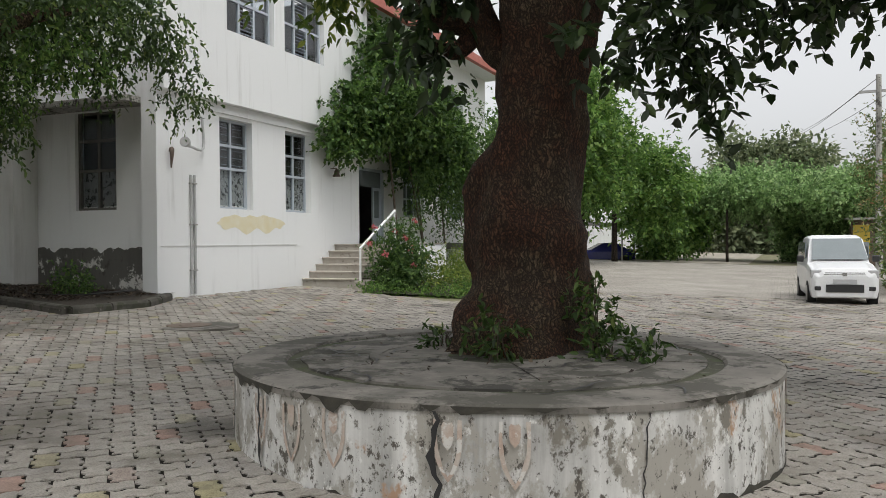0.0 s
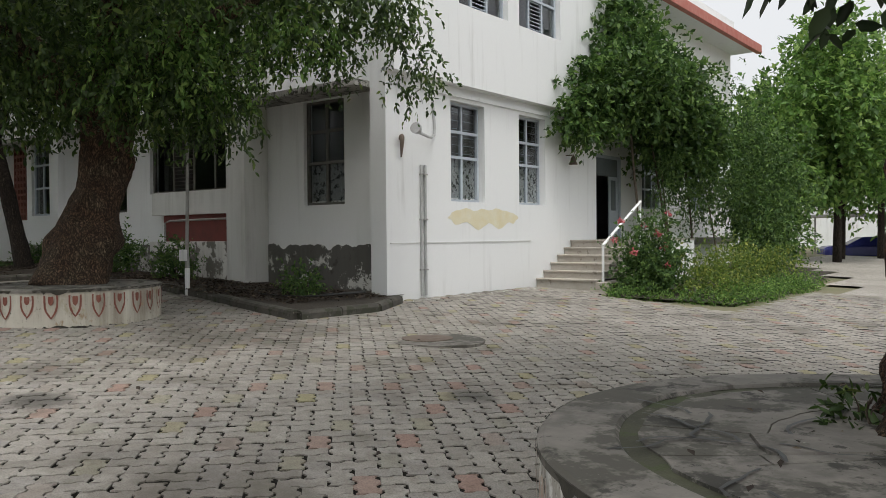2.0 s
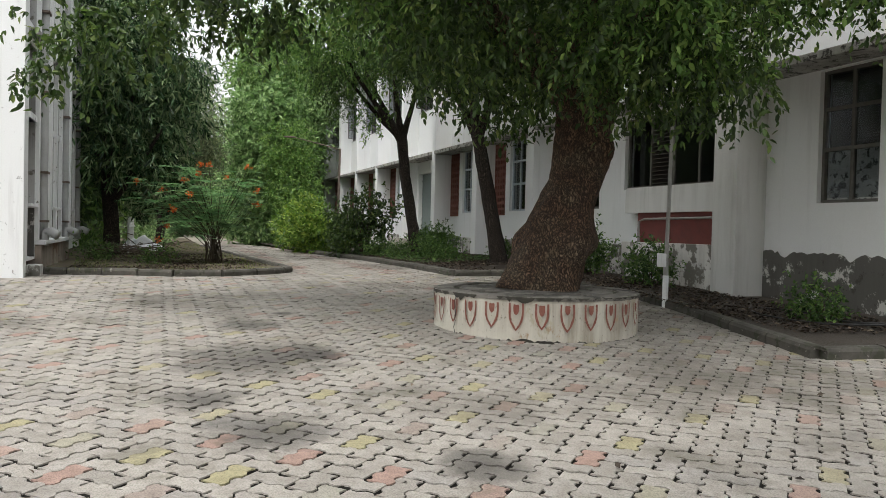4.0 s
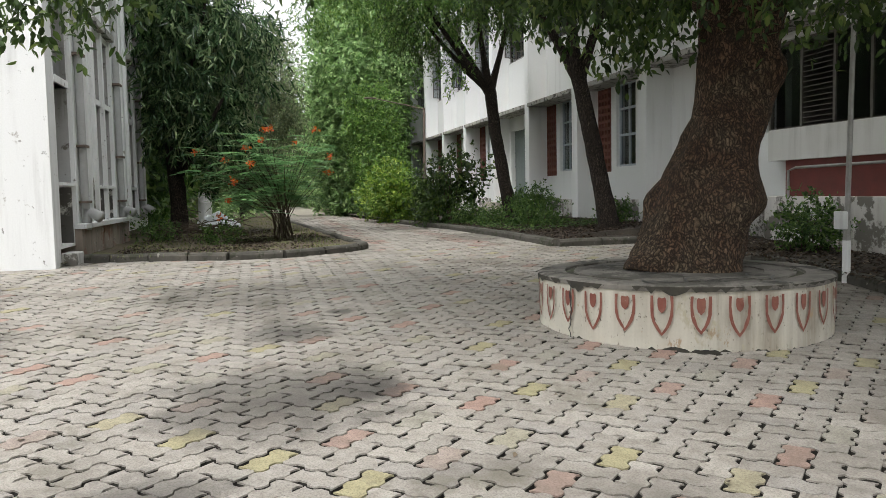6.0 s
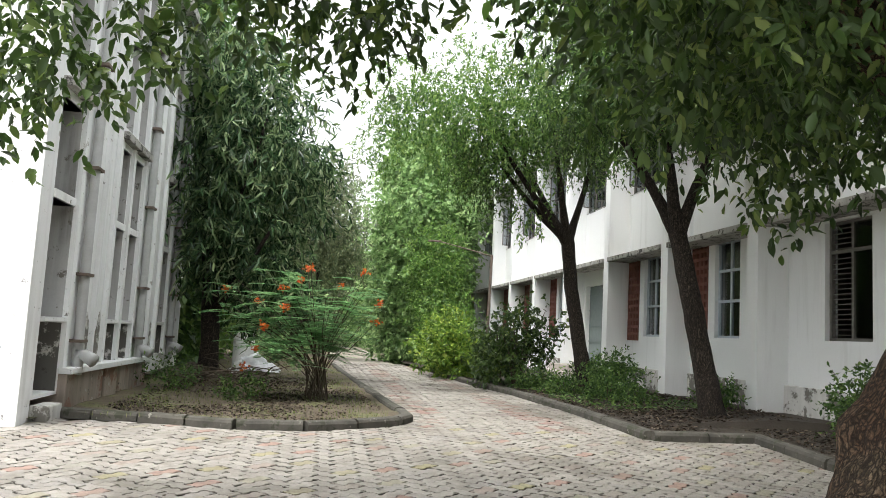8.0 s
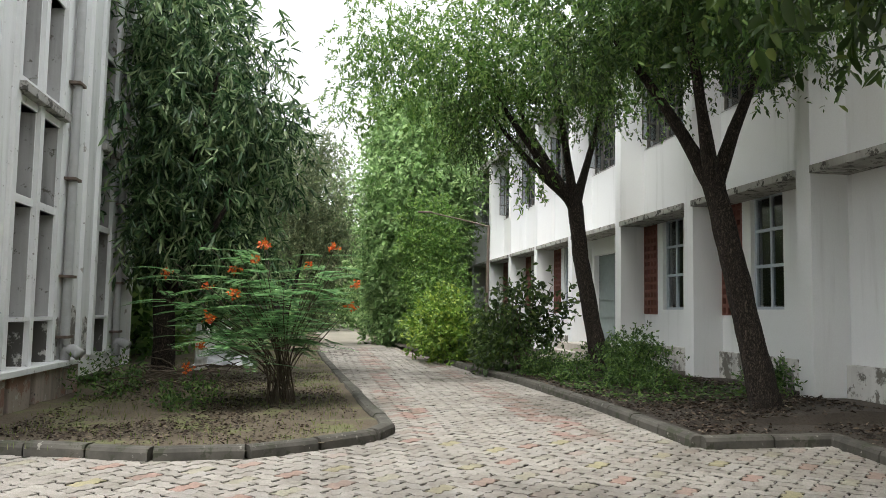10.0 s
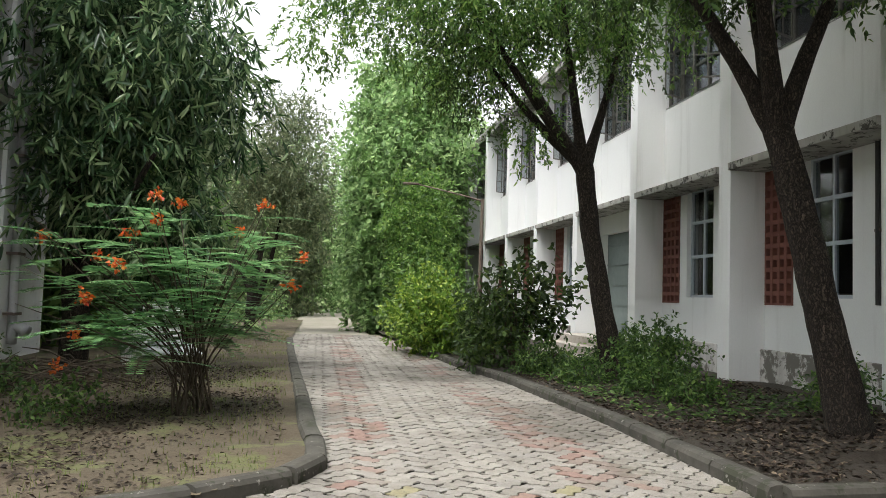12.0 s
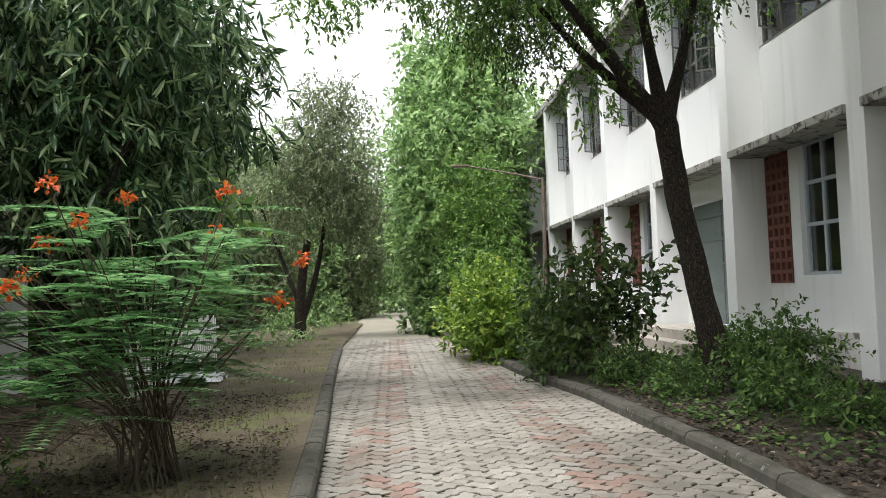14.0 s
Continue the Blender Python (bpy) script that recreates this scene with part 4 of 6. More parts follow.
TIERS = [(1.27, 3.56), (3.68, 4.95), (5.35, 6.9), (7.02, 8.7)]
lh = [(a, b, (0.95 if k == 0 and c < 2 else c), d) for k, (a, b) in enumerate(BAYS) for c, d in TIERS]
part("end_wall", boxed(LX, LX + 0.25, -14, LY, 0.3, 9.0), OLDWHITE, B2)
# dark wall added behind the openings to stand in for their inner shade
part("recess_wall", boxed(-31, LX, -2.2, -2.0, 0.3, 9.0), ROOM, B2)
part("corner_foot", boxed(-20.68, LX, LY - 0.45, LY - 0.02, 0.3, 0.9), OLDWHITE, B2)
part("path_wall", wall_grid(bmesh.new(), "y", LY, -0.5, -31, LX, 0.9, 9.0, lh), OLDWHITE, B2)
part("roof", boxed(-31, LX + 0.3, -14, LY + 0.3, 9.0, 9.2), LEDGE, B2)
part("base_ledge", boxed(-26.9, -21.62, LY, LY + 0.2, 1.18, 1.27, 0.01), OLDWHITE, B2)
for a, b in ((-23.6, -21.65), (-24.55, -23.75), (-26.8, -24.75)):
    part("base", boxed(a, b, LY - 0.4, LY + 0.12, 0.5, 1.18, 0.02), DAMPBASE, B2, "damp reddish plinth with bare plaster")
part("foot_block", boxed(-21.3, -20.72, LY - 0.05, LY + 0.2, 0.5, 0.82, 0.02), PEEL, B2, "grey masonry block at the foot")
for x, w in ((-21.66, 0.16), (-22.98, 0.10), (-23.64, 0.15), (-24.59, 0.15), (-25.58, 0.15), (-27.0, 0.12), (-27.76, 0.16), (-28.83, 0.16)):
    part("fin", boxed(x - w / 2, x + w / 2, LY, LY + 0.07, 1.27, 9.0), OLDWHITE, B2)
for a, b in BAYS:
    for z in (3.56, 4.95, 6.9):
        part("crossbar", boxed(a, b, LY - 0.38, LY + 0.03, z, z + 0.12, 0.008), OLDWHITE, B2)
    part("rain_hood", boxed(a - 0.1, b + 0.1, LY, LY + 0.16, 5.07, 5.2, 0.01), LEDGE, B2, "stained rain hood")
for k, x in enumerate((-22.1, -26.05, -29.3)):
    p = thing("drain_pipe", "grey drain pipe with dark clamps on the old wall", "pipe", (x, LY + 0.14, 1.4), group="drain pipes")
    part("pipe", tube(bmesh.new(), [(x + 0.12, LY + 0.38, 1.36, 0.10), (x + 0.04, LY + 0.16, 1.5, 0.085), (x, LY + 0.1, 1.7, 0.075), (x, LY + 0.1, 8.9, 0.07)], 12), PLASTIC, p, smooth=True)
    for z in (1.62, 2.6, 4.2, 5.8, 7.4):
        part("clamp", boxed(x - 0.17, x + 0.17, LY + 0.003, LY + 0.185, z, z + 0.045), RUST, p)
# thin liners and panels add shade to the recesses; the lowest carry mould
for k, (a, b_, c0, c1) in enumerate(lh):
    part("jamb_lining", boxed(a, a + 0.015, LY - 0.44, LY - 0.004, max(c0, 1.98), c1), SHADERECESS, B2, "grimy jamb, greyed for the recess shade")
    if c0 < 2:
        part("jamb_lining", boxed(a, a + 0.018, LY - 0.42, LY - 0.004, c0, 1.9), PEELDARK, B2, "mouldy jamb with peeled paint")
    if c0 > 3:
        part("recess_panel", boxed(a, b_, LY - 0.5, LY - 0.44, c0, c1), SHADERECESS, B2, "recessed panel, greyed for shade")
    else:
        part("reveal_panel", boxed(a + (b_ - a) * 0.62, b_, LY - 0.5, LY - 0.45, c0, c1), SHADERECESS, B2, "panel across part of the opening, greyed for shade")
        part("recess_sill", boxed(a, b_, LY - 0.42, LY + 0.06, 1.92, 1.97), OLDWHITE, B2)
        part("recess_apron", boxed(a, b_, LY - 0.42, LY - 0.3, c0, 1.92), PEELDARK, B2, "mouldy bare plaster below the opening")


def damp_stain(x0, x1, z0, z1, seed):
    """A ragged bare patch, 5 mm proud, rising from the ledge."""
    bm = bmesh.new()
    n = max(6, int((x1 - x0) / 0.07))
    top = [(x0 + (x1 - x0) * k / n, z1 + 0.38 * noise.noise(Vector((k * 0.41, seed, 0))) + 0.12 * noise.noise(Vector((k * 1.7, seed, 3)))) for k in range(n + 1)]
    bm.faces.new([bm.verts.new((x0, LY + 0.005, z0)), bm.verts.new((x1, LY + 0.005, z0))] + [bm.verts.new((x, LY + 0.005, z)) for x, z in reversed(top)])
    part("bare_patch", bm, PEEL, B2, "ragged patch of damp bare plaster")


for k, (a, b) in enumerate(((-23.55, -23.05), (-22.9, -22.3), (-26.9, -26.2), (-27.6, -27.1), (-26.0, -25.7))):
    damp_stain(a, b, 1.275, 1.95, k * 3.7)


# ---- tree platforms ----
def platform(name, cx, cy, r, z0, z1, sides, label, motifs, first, mat, skip=0.0, wall=None, lobe=lambda a: 1.0):
    """A round masonry seat round a tree, with a proud slab rim and a cracked top."""
    t = thing(name, label, "tree platform", (cx, cy, z0), group="tree platforms")
    ring = lambda rr, n=64: [(cx + rr * lobe(a) * (1 + 0.006 * math.sin(5 * a)) * math.cos(a), cy + rr * lobe(a) * (1 + 0.006 * math.cos(7 * a)) * math.sin(a)) for a in [2 * math.pi * k / n for k in range(n)]]
    bm = prism(bmesh.new(), ring(r), z0 - 0.2, z1 - 0.05)
    part("drum", bm, wall or PLANTERWALL, t, "flaking white render")
    bm = bmesh.new()
    outer, inner = ring(r + 0.012, 96), ring(r * 0.82, 96)
    loops = []
    for pts, z in ((outer, z1 - 0.05), (outer, z1 - 0.012), (ring(r - 0.02, 96), z1), (inner, z1), (ring(r * 0.81, 96), z1 - 0.02)):
        loops.append([bm.verts.new((x, y, z + 0.006 * noise.noise(Vector((x * 3, y * 3, 0))))) for x, y in pts])
    for a, b in zip(loops, loops[1:]):
        for k in range(96):
            bm.faces.new((a[k], a[(k + 1) % 96], b[(k + 1) % 96], b[k]))
    part("rim", bm, SLAB, t, "grey cement rim")
    # top slabs, broken by cracks into pieces of their own
    rnd = random.Random(sides)
    ang = sorted(rnd.uniform(0, 2 * math.pi) for _ in range(9))
    for i, a0 in enumerate(ang):
        a1 = ang[(i + 1) % 9] + (2 * math.pi if i == 8 else 0)
        mid = rnd.uniform(0.45, 0.62)
        for lo, hi in ((0.2, mid), (mid, 0.755)):
            bm = bmesh.new()
            n = max(4, int((a1 - a0) / 0.12))
            g = 0.004
            A = [(a0 + g / max(lo, .3) + (a1 - a0 - 2 * g) * k / n) for k in range(n + 1)]
            wob = lambda a, q: lobe(a) * (1 + 0.03 * noise.noise(Vector((math.cos(a) * 6, math.sin(a) * 6, q * 9))))
            inn = [(cx + r * lo * wob(a, lo) * math.cos(a), cy + r * lo * wob(a, lo) * math.sin(a)) for a in A]
            out = [(cx + r * (hi - 0.004) * wob(a, hi) * math.cos(a), cy + r * (hi - 0.004) * wob(a, hi) * math.sin(a)) for a in A]
            prism(bm, inn + out[::-1], z1 - 0.06, z1 - rnd.uniform(0.0, 0.014))
            part("slab", bm, SLAB, t)
    # mould at the foot, and cracks that wander over the top
    def mould(nm, base, grow, sign, rr, cut, mat_, lab):
        bm, n = bmesh.new(), 220
        hs = []
        for k in range(n + 1):
            b = 2 * math.pi * k / n
            w = Vector((math.cos(b) * r * 2.2, math.sin(b) * r * 2.2, sides))
            hs.append((b, max(0.0, 0.7 * noise.noise(w) + 0.6 * noise.noise(w * 3.3) + 0.6 * noise.noise(w * 9) + cut)))
        for (b0, h0), (b1, h1) in zip(hs, hs[1:]):
            if h0 + h1 > 0.02:
                bm.faces.new([bm.verts.new((cx + rr * lobe(b) * (1 + 0.006 * math.sin(5 * b)) * math.cos(b), cy + rr * lobe(b) * (1 + 0.006 * math.cos(7 * b)) * math.sin(b), z)) for b, z in ((b0, base), (b1, base), (b1, base + sign * (0.004 + grow * h1)), (b0, base + sign * (0.004 + grow * h0)))])
        tagged(part(nm, bm, mat_, t), lab, kind="stuff")

    mould("foot_moss", z0 - 0.07, 0.06, 1, r + 0.006, 0.75, MOULD, "dark moss line at the foot")
    mould("rim_mould", z1 - 0.012, 0.11, -1, r + 0.0185, 0.06, MOULD, "black mould on the chipped rim")
    for k in range(22):
        q = random.Random(k * 7 + sides)
        ang0, rad0, head = q.uniform(0, 6.28), q.uniform(0.35, 0.9) * r, q.uniform(0, 6.28)
        px, py = cx + rad0 * math.cos(ang0), cy + rad0 * math.sin(ang0)
        bm, prev = bmesh.new(), None
        for w in range(q.randint(5, 12)):
            wd = 0.009 * (0.5 + q.random())
            row = [bm.verts.new((px + s * wd * math.sin(head), py - s * wd * math.cos(head), z1 + 0.0045)) for s in (-1, 1)]
            if prev:
                bm.faces.new((prev[0], prev[1], row[1], row[0]))
            prev = row
            head += q.uniform(-0.7, 0.7)
            px, py = px + 0.09 * math.cos(head), py + 0.09 * math.sin(head)
            if math.hypot(px - cx, py - cy) > r - 0.05:
                break
        if len(bm.faces):
            part("crack", bm, BLACK, t, "dark crack")
        else:
            bm.free()
    part("bed", prism(bmesh.new(), ring(r * 0.815), z1 - 0.1, z1 - 0.022), MOSS, t, "damp mossy cement channel")
    # painted petal motifs round the drum: an open U that comes to a point, with a heart in it
    hgt, ztop = 0.62 * (z1 - z0), z1 - 0.085
    on_drum = lambda a, z: (cx + (r * lobe(a) + 0.0155) * math.cos(a), cy + (r * lobe(a) + 0.0155) * math.sin(a), z)
    for k in range(motifs):
        a = first + 2 * math.pi * k / motifs
        q = random.Random(k)
        if q.random() < skip:
            continue
        bm = bmesh.new()
        prev = None
        side, tip, width = 0.085 * q.uniform(0.92, 1.05), hgt * q.uniform(0.95, 1.05), 0.024
        shape = [(-1, 0.0), (-1.02, 0.25), (-0.98, 0.5), (-0.8, 0.68), (-0.45, 0.85), (0, 1.0), (0.45, 0.85), (0.8, 0.68), (0.98, 0.5), (1.02, 0.25), (1, 0.0)]
        for u, e in shape:
            w = width * q.uniform(0.8, 1.15)
            row = [bm.verts.new(on_drum(a + side * u / r, ztop - tip * e)),
                   bm.verts.new(on_drum(a + (side * u - math.copysign(w, u) * (abs(u) > 0.01) * min(1, abs(u) * 1.3)) / r, ztop - tip * e + w * 1.3 * max(0, e - 0.4) * 1.6))]
            if prev:
                bm.faces.new((prev[0], row[0], row[1], prev[1]))
            prev = row
        part("petal_outline", bm, mat, t, "oxide red painted petal")
        bm = bmesh.new()
        hw, hh = 0.032 * q.uniform(0.85, 1.1), hgt * 0.42 * q.uniform(0.85, 1.1)
        bm.faces.new([bm.verts.new(on_drum(a + hw * x / r, ztop - 0.012 - hh * e)) for x, e in ((-0.7, 0), (0, 0.06), (0.7, 0), (1, 0.12), (1, 0.55), (0.75, 0.8), (0, 1), (-0.75, 0.8), (-1, 0.55), (-1, 0.12))])
        part("petal_heart", bm, mat, t, "dark red painted heart")
    return t


OLD_LOBE = lambda a: 1 + 0.03 * math.cos(2 * (a - 3.0))
platform("tree_platform", -2.06, 5.9, 2.0, 0.05, 0.62, 3, "round masonry seat with flaking white render and cracked top", 34, 0.1, FADED, 0.62, lobe=OLD_LOBE)
platform("tree_platform", -13.72, 7.62, 1.33, 0.40, 0.91, 5, "round whitewashed seat with red petal motifs", 28, 0.05, MOTIF, 0.04, PLANTER2)
for a, w in ((4.87, 0.030), (4.16, 0.034), (5.45, 0.006)):
    bm = bmesh.new()
    prev = None
    for q in range(12):
        aa = a + 0.022 * noise.noise(Vector((q * 0.55, a, 0))) + 0.012 * noise.noise(Vector((q * 1.9, a, 2)))
        ww = w * (0.25 + 1.5 * abs(noise.noise(Vector((q * 1.3, a, 4))))) / 2
        row = [bm.verts.new((-2.06 + 2.018 * OLD_LOBE(aa) * math.cos(aa + s * ww), 5.9 + 2.018 * OLD_LOBE(aa) * math.sin(aa + s * ww), 0.58 - 0.05 * q)) for s in (-1, 1)]
        if prev:
            bm.faces.new((prev[0], prev[1], row[1], row[0]))
        prev = row
    tagged(new("crack", mesh_from("crack", bm, BLACK)), "dark crack down the side of the tree platform", "crack", "platform cracks", "structure")


bm, prev = bmesh.new(), None
for q in range(14):
    aa = 5.02 + 0.03 * noise.noise(Vector((q * 0.5, 3, 0))) + 0.02 * noise.noise(Vector((q * 1.7, 9, 0)))
    row = [bm.verts.new((-13.72 + 1.352 * math.cos(aa + s * 0.005), 7.62 + 1.352 * math.sin(aa + s * 0.005), 0.87 - 0.036 * q)) for s in (-1, 1)]
    if prev:
        bm.faces.new((prev[0], prev[1], row[1], row[0]))
    prev = row
tagged(new("crack", mesh_from("crack", bm, BLACK)), "thin dark crack down the painted seat", "crack", "platform cracks", "structure")


# ---- trees ----
def tree(name, label, at, trunk, limbs, bark, crowns, rough=0.12, segs=20, knobs=0.0, group=""):
    """trunk and limbs: (x, y, z, r) paths in world metres; crowns: (name, arrays, material)."""
    t = thing(name, label, "tree", at, group=group)
    part("trunk", tube(bmesh.new(), trunk, segs, rough, 2.4, 7, knobs=knobs), bark, t, smooth=True)
    for l in limbs:
        part("limb", tube(bmesh.new(), l, max(7, segs // 2), rough * 0.8, 4.0, 5), bark, t, smooth=True)
    for k, (nm, arr, mat) in enumerate(crowns):
        crown(nm, t, arr, mat)
    return t


T1 = (-2.0, 6.55)
big_leaf = dict(per=9, length=0.45, leaf=0.16, width=0.5, droop=0.5)
tree("old_tree", "massive old tree with burled red-brown trunk on a masonry seat", (T1[0], T1[1], 0.6),
     [(-2.05, 6.5, 0.45, 0.68), (-2.03, 6.55, 0.75, 0.58), (-2.03, 6.6, 1.15, 0.50), (-2.07, 6.6, 1.6, 0.49), (-2.03, 6.6, 1.95, 0.42), (-1.95, 6.62, 2.4, 0.37), (-1.9, 6.62, 3.0, 0.38), (-1.82, 6.62, 3.6, 0.43), (-1.75, 6.6, 4.2, 0.45)],
     [[(-1.95, 6.6, 3.0, 0.2), (-2.22, 6.52, 3.14, 0.17), (-2.42, 6.47, 3.36, 0.13), (-2.75, 6.42, 3.5, 0.12), (-3.0, 6.35, 3.85, 0.10), (-3.6, 6.2, 4.8, 0.05)], [(-2.45, 6.48, 3.3, 0.09), (-2.62, 6.44, 3.15, 0.07), (-2.8, 6.4, 3.2, 0.04), (-2.95, 6.4, 3.1, 0.015)], [(-2.3, 6.5, 3.3, 0.08), (-2.4, 6.45, 3.6, 0.06), (-2.55, 6.4, 3.9, 0.03)],
      [(-1.75, 6.6, 3.9, 0.3), (-2.4, 6.9, 4.7, 0.24), (-3.6, 7.4, 6.0, 0.15), (-4.8, 7.6, 7.4, 0.07)],
      [(-1.7, 6.6, 3.9, 0.32), (-0.9, 6.6, 4.8, 0.24), (0.4, 6.9, 5.6, 0.16), (2.2, 7.2, 6.4, 0.08)],
      [(-1.7, 6.6, 4.0, 0.25), (-1.2, 7.4, 5.0, 0.2), (-0.4, 8.8, 5.6, 0.13), (0.6, 10.2, 6.0, 0.06)],
      [(-1.7, 6.6, 4.0, 0.25), (-1.4, 5.6, 5.2, 0.2), (-0.8, 4.2, 6.2, 0.13), (-0.2, 2.8, 6.8, 0.06)]],
     BARK_BIG,
     [("crown", sprigs([(-2, 6.6, 6.6, 3.6, 3.4, 1.6), (-4.6, 5.0, 6.0, 1.8, 1.8, 1.2), (1.6, 7.2, 6.0, 2.4, 2.2, 1.4), (-0.4, 3.4, 7.0, 2.2, 2.0, 1.2), (-4.4, 8.4, 6.8, 2.0, 2.0, 1.2), (0.4, 10.2, 6.0, 2.2, 2.0, 1.1), (-3, 2.5, 7.2, 2.4, 2.0, 1.0)], 4200, seed=11, **big_leaf), LEAF_SILHOUETTE),
      ("hanging_sprays", sprigs([(0.6, 8.2, 4.2, 1.7, 0.9, 0.6), (2.2, 8.6, 4.2, 1.7, 0.9, 0.55), (-0.75, 7.7, 3.6, 0.5, 0.5, 0.7), (-0.6, 7.8, 2.9, 0.22, 0.22, 0.4), (1.5, 7.8, 3.6, 0.35, 0.4, 0.4), (2.9, 8.6, 3.6, 0.3, 0.3, 0.35), (-2.75, 6.3, 3.7, 0.5, 0.35, 0.3), (-2.75, 6.3, 3.3, 0.3, 0.25, 0.25), (-1.2, 6.1, 3.2, 0.18, 0.2, 0.5)], 760, seed=12, **big_leaf), LEAF_SILHOUETTE),
      ("left_sprays", sprigs([(-4.0, 7.6, 4.75, 1.5, 0.8, 0.3), (-3.0, 7.3, 4.5, 0.5, 0.4, 0.3), (-4.9, 8.4, 4.55, 0.3, 0.3, 0.35)], 230, 9, 0.35, 0.13, 0.5, 0.7, 13), LEAF_YELLOW)],
     rough=0.15, segs=44, knobs=0.6)

tree("platform_tree", "leaning old tree with rough brown trunk on a painted seat", (-13.9, 7.8, 0.9),
     [(-13.9, 7.78, 0.78, 0.56), (-13.92, 7.84, 1.05, 0.50), (-13.97, 8.0, 1.5, 0.45), (-14.08, 8.28, 2.1, 0.40), (-14.16, 8.46, 2.6, 0.385), (-14.18, 8.55, 3.2, 0.40), (-14.15, 8.58, 3.7, 0.42), (-14.1, 8.6, 4.3, 0.36)],
     [[(-14.15, 8.5, 3.3, 0.22), (-13.9, 7.6, 3.9, 0.17), (-13.4, 6.2, 4.7, 0.12), (-14.2, 4.6, 5.1, 0.08), (-15.8, 2.6, 4.9, 0.03)],
      [(-14.1, 8.55, 3.7, 0.22), (-13.0, 8.9, 4.5, 0.18), (-11.6, 9.6, 5.3, 0.11), (-11.0, 11.0, 5.8, 0.05)],
      [(-14.1, 8.5, 3.9, 0.22), (-12.9, 7.9, 4.9, 0.16), (-10.8, 7.0, 5.9, 0.09), (-9.5, 6.4, 6.4, 0.05)],
      [(-14.15, 8.55, 3.5, 0.2), (-14.8, 8.3, 4.2, 0.16), (-15.6, 8.0, 5.0, 0.1), (-17.0, 8.0, 5.6, 0.05)]],
     BARK_BROWN,
     # blobs near y 10.8 above z 7 are added to shade the corner wall
     [("crown", sprigs([(-13, 8, 6.0, 4.0, 3.6, 1.9), (-11.2, 10.4, 6.0, 1.3, 1.2, 0.7), (-13.4, 5.0, 6.0, 2.8, 2.4, 1.5), (-10.2, 6.6, 6.6, 2.2, 2.2, 1.2), (-16.4, 8.2, 5.8, 2.2, 2.0, 1.4), (-15.5, 4.0, 6.2, 2.2, 2.0, 1.2), (-13.5, 11.0, 6.0, 2.2, 1.2, 1.0), (-15.2, 10.9, 7.4, 2.6, 1.4, 1.0), (-18.4, 10.7, 7.2, 2.4, 1.4, 1.0), (-14.5, 9.8, 5.3, 1.8, 1.2, 0.6)], 7000, 10, 0.5, 0.125, 0.45, 0.8, 21), LEAF_DARK),
      ("hanging_sprays", sprigs([(-12.6, 7.9, 4.0, 1.5, 1.1, 0.75), (-11.9, 8.8, 3.85, 0.9, 0.9, 0.75), (-13.4, 6.3, 4.2, 1.3, 0.9, 0.7), (-11.3, 10.9, 4.8, 0.4, 0.5, 0.5), (-12.6, 10.6, 5.0, 1.6, 0.4, 0.35), (-10.5, 12.0, 4.75, 0.42, 0.42, 1.0), (-10.6, 11.3, 5.5, 0.7, 0.7, 0.6), (-14.6, 7.4, 4.1, 1.2, 1.0, 0.6), (-13.2, 9.6, 4.0, 1.0, 0.8, 0.6)], 1500, 10, 0.45, 0.105, 0.45, 1.2, 22), LEAF_DARK),
      ("bright_sprays", sprigs([(-12.2, 8.4, 4.3, 1.3, 1.2, 0.7), (-13.6, 5.4, 4.9, 1.2, 0.9, 0.5), (-11.5, 10.2, 4.9, 0.9, 0.8, 0.5), (-15.8, 8.6, 4.6, 0.8, 0.8, 0.5)], 620, 10, 0.45, 0.11, 0.45, 1.2, 24), LEAF_LIGHT),
      ("path_sprays", sprigs([(-15.6, 2.3, 4.25, 0.9, 0.7, 0.6), (-16.2, 1.5, 4.1, 0.7, 0.5, 0.6), (-16.0, 3.3, 4.65, 1.0, 0.6, 0.5), (-16.3, 4.3, 4.85, 0.9, 0.5, 0.5), (-15.5, 7.2, 4.4, 0.9, 0.6, 0.55), (-15.9, 8.3, 3.7, 0.35, 0.4, 0.6), (-14.2, 3.0, 5.0, 1.2, 0.9, 0.5)], 420, 10, 0.42, 0.125, 0.5, 1.0, 23), LEAF_DARK)],
     rough=0.14, segs=40, knobs=0.5)


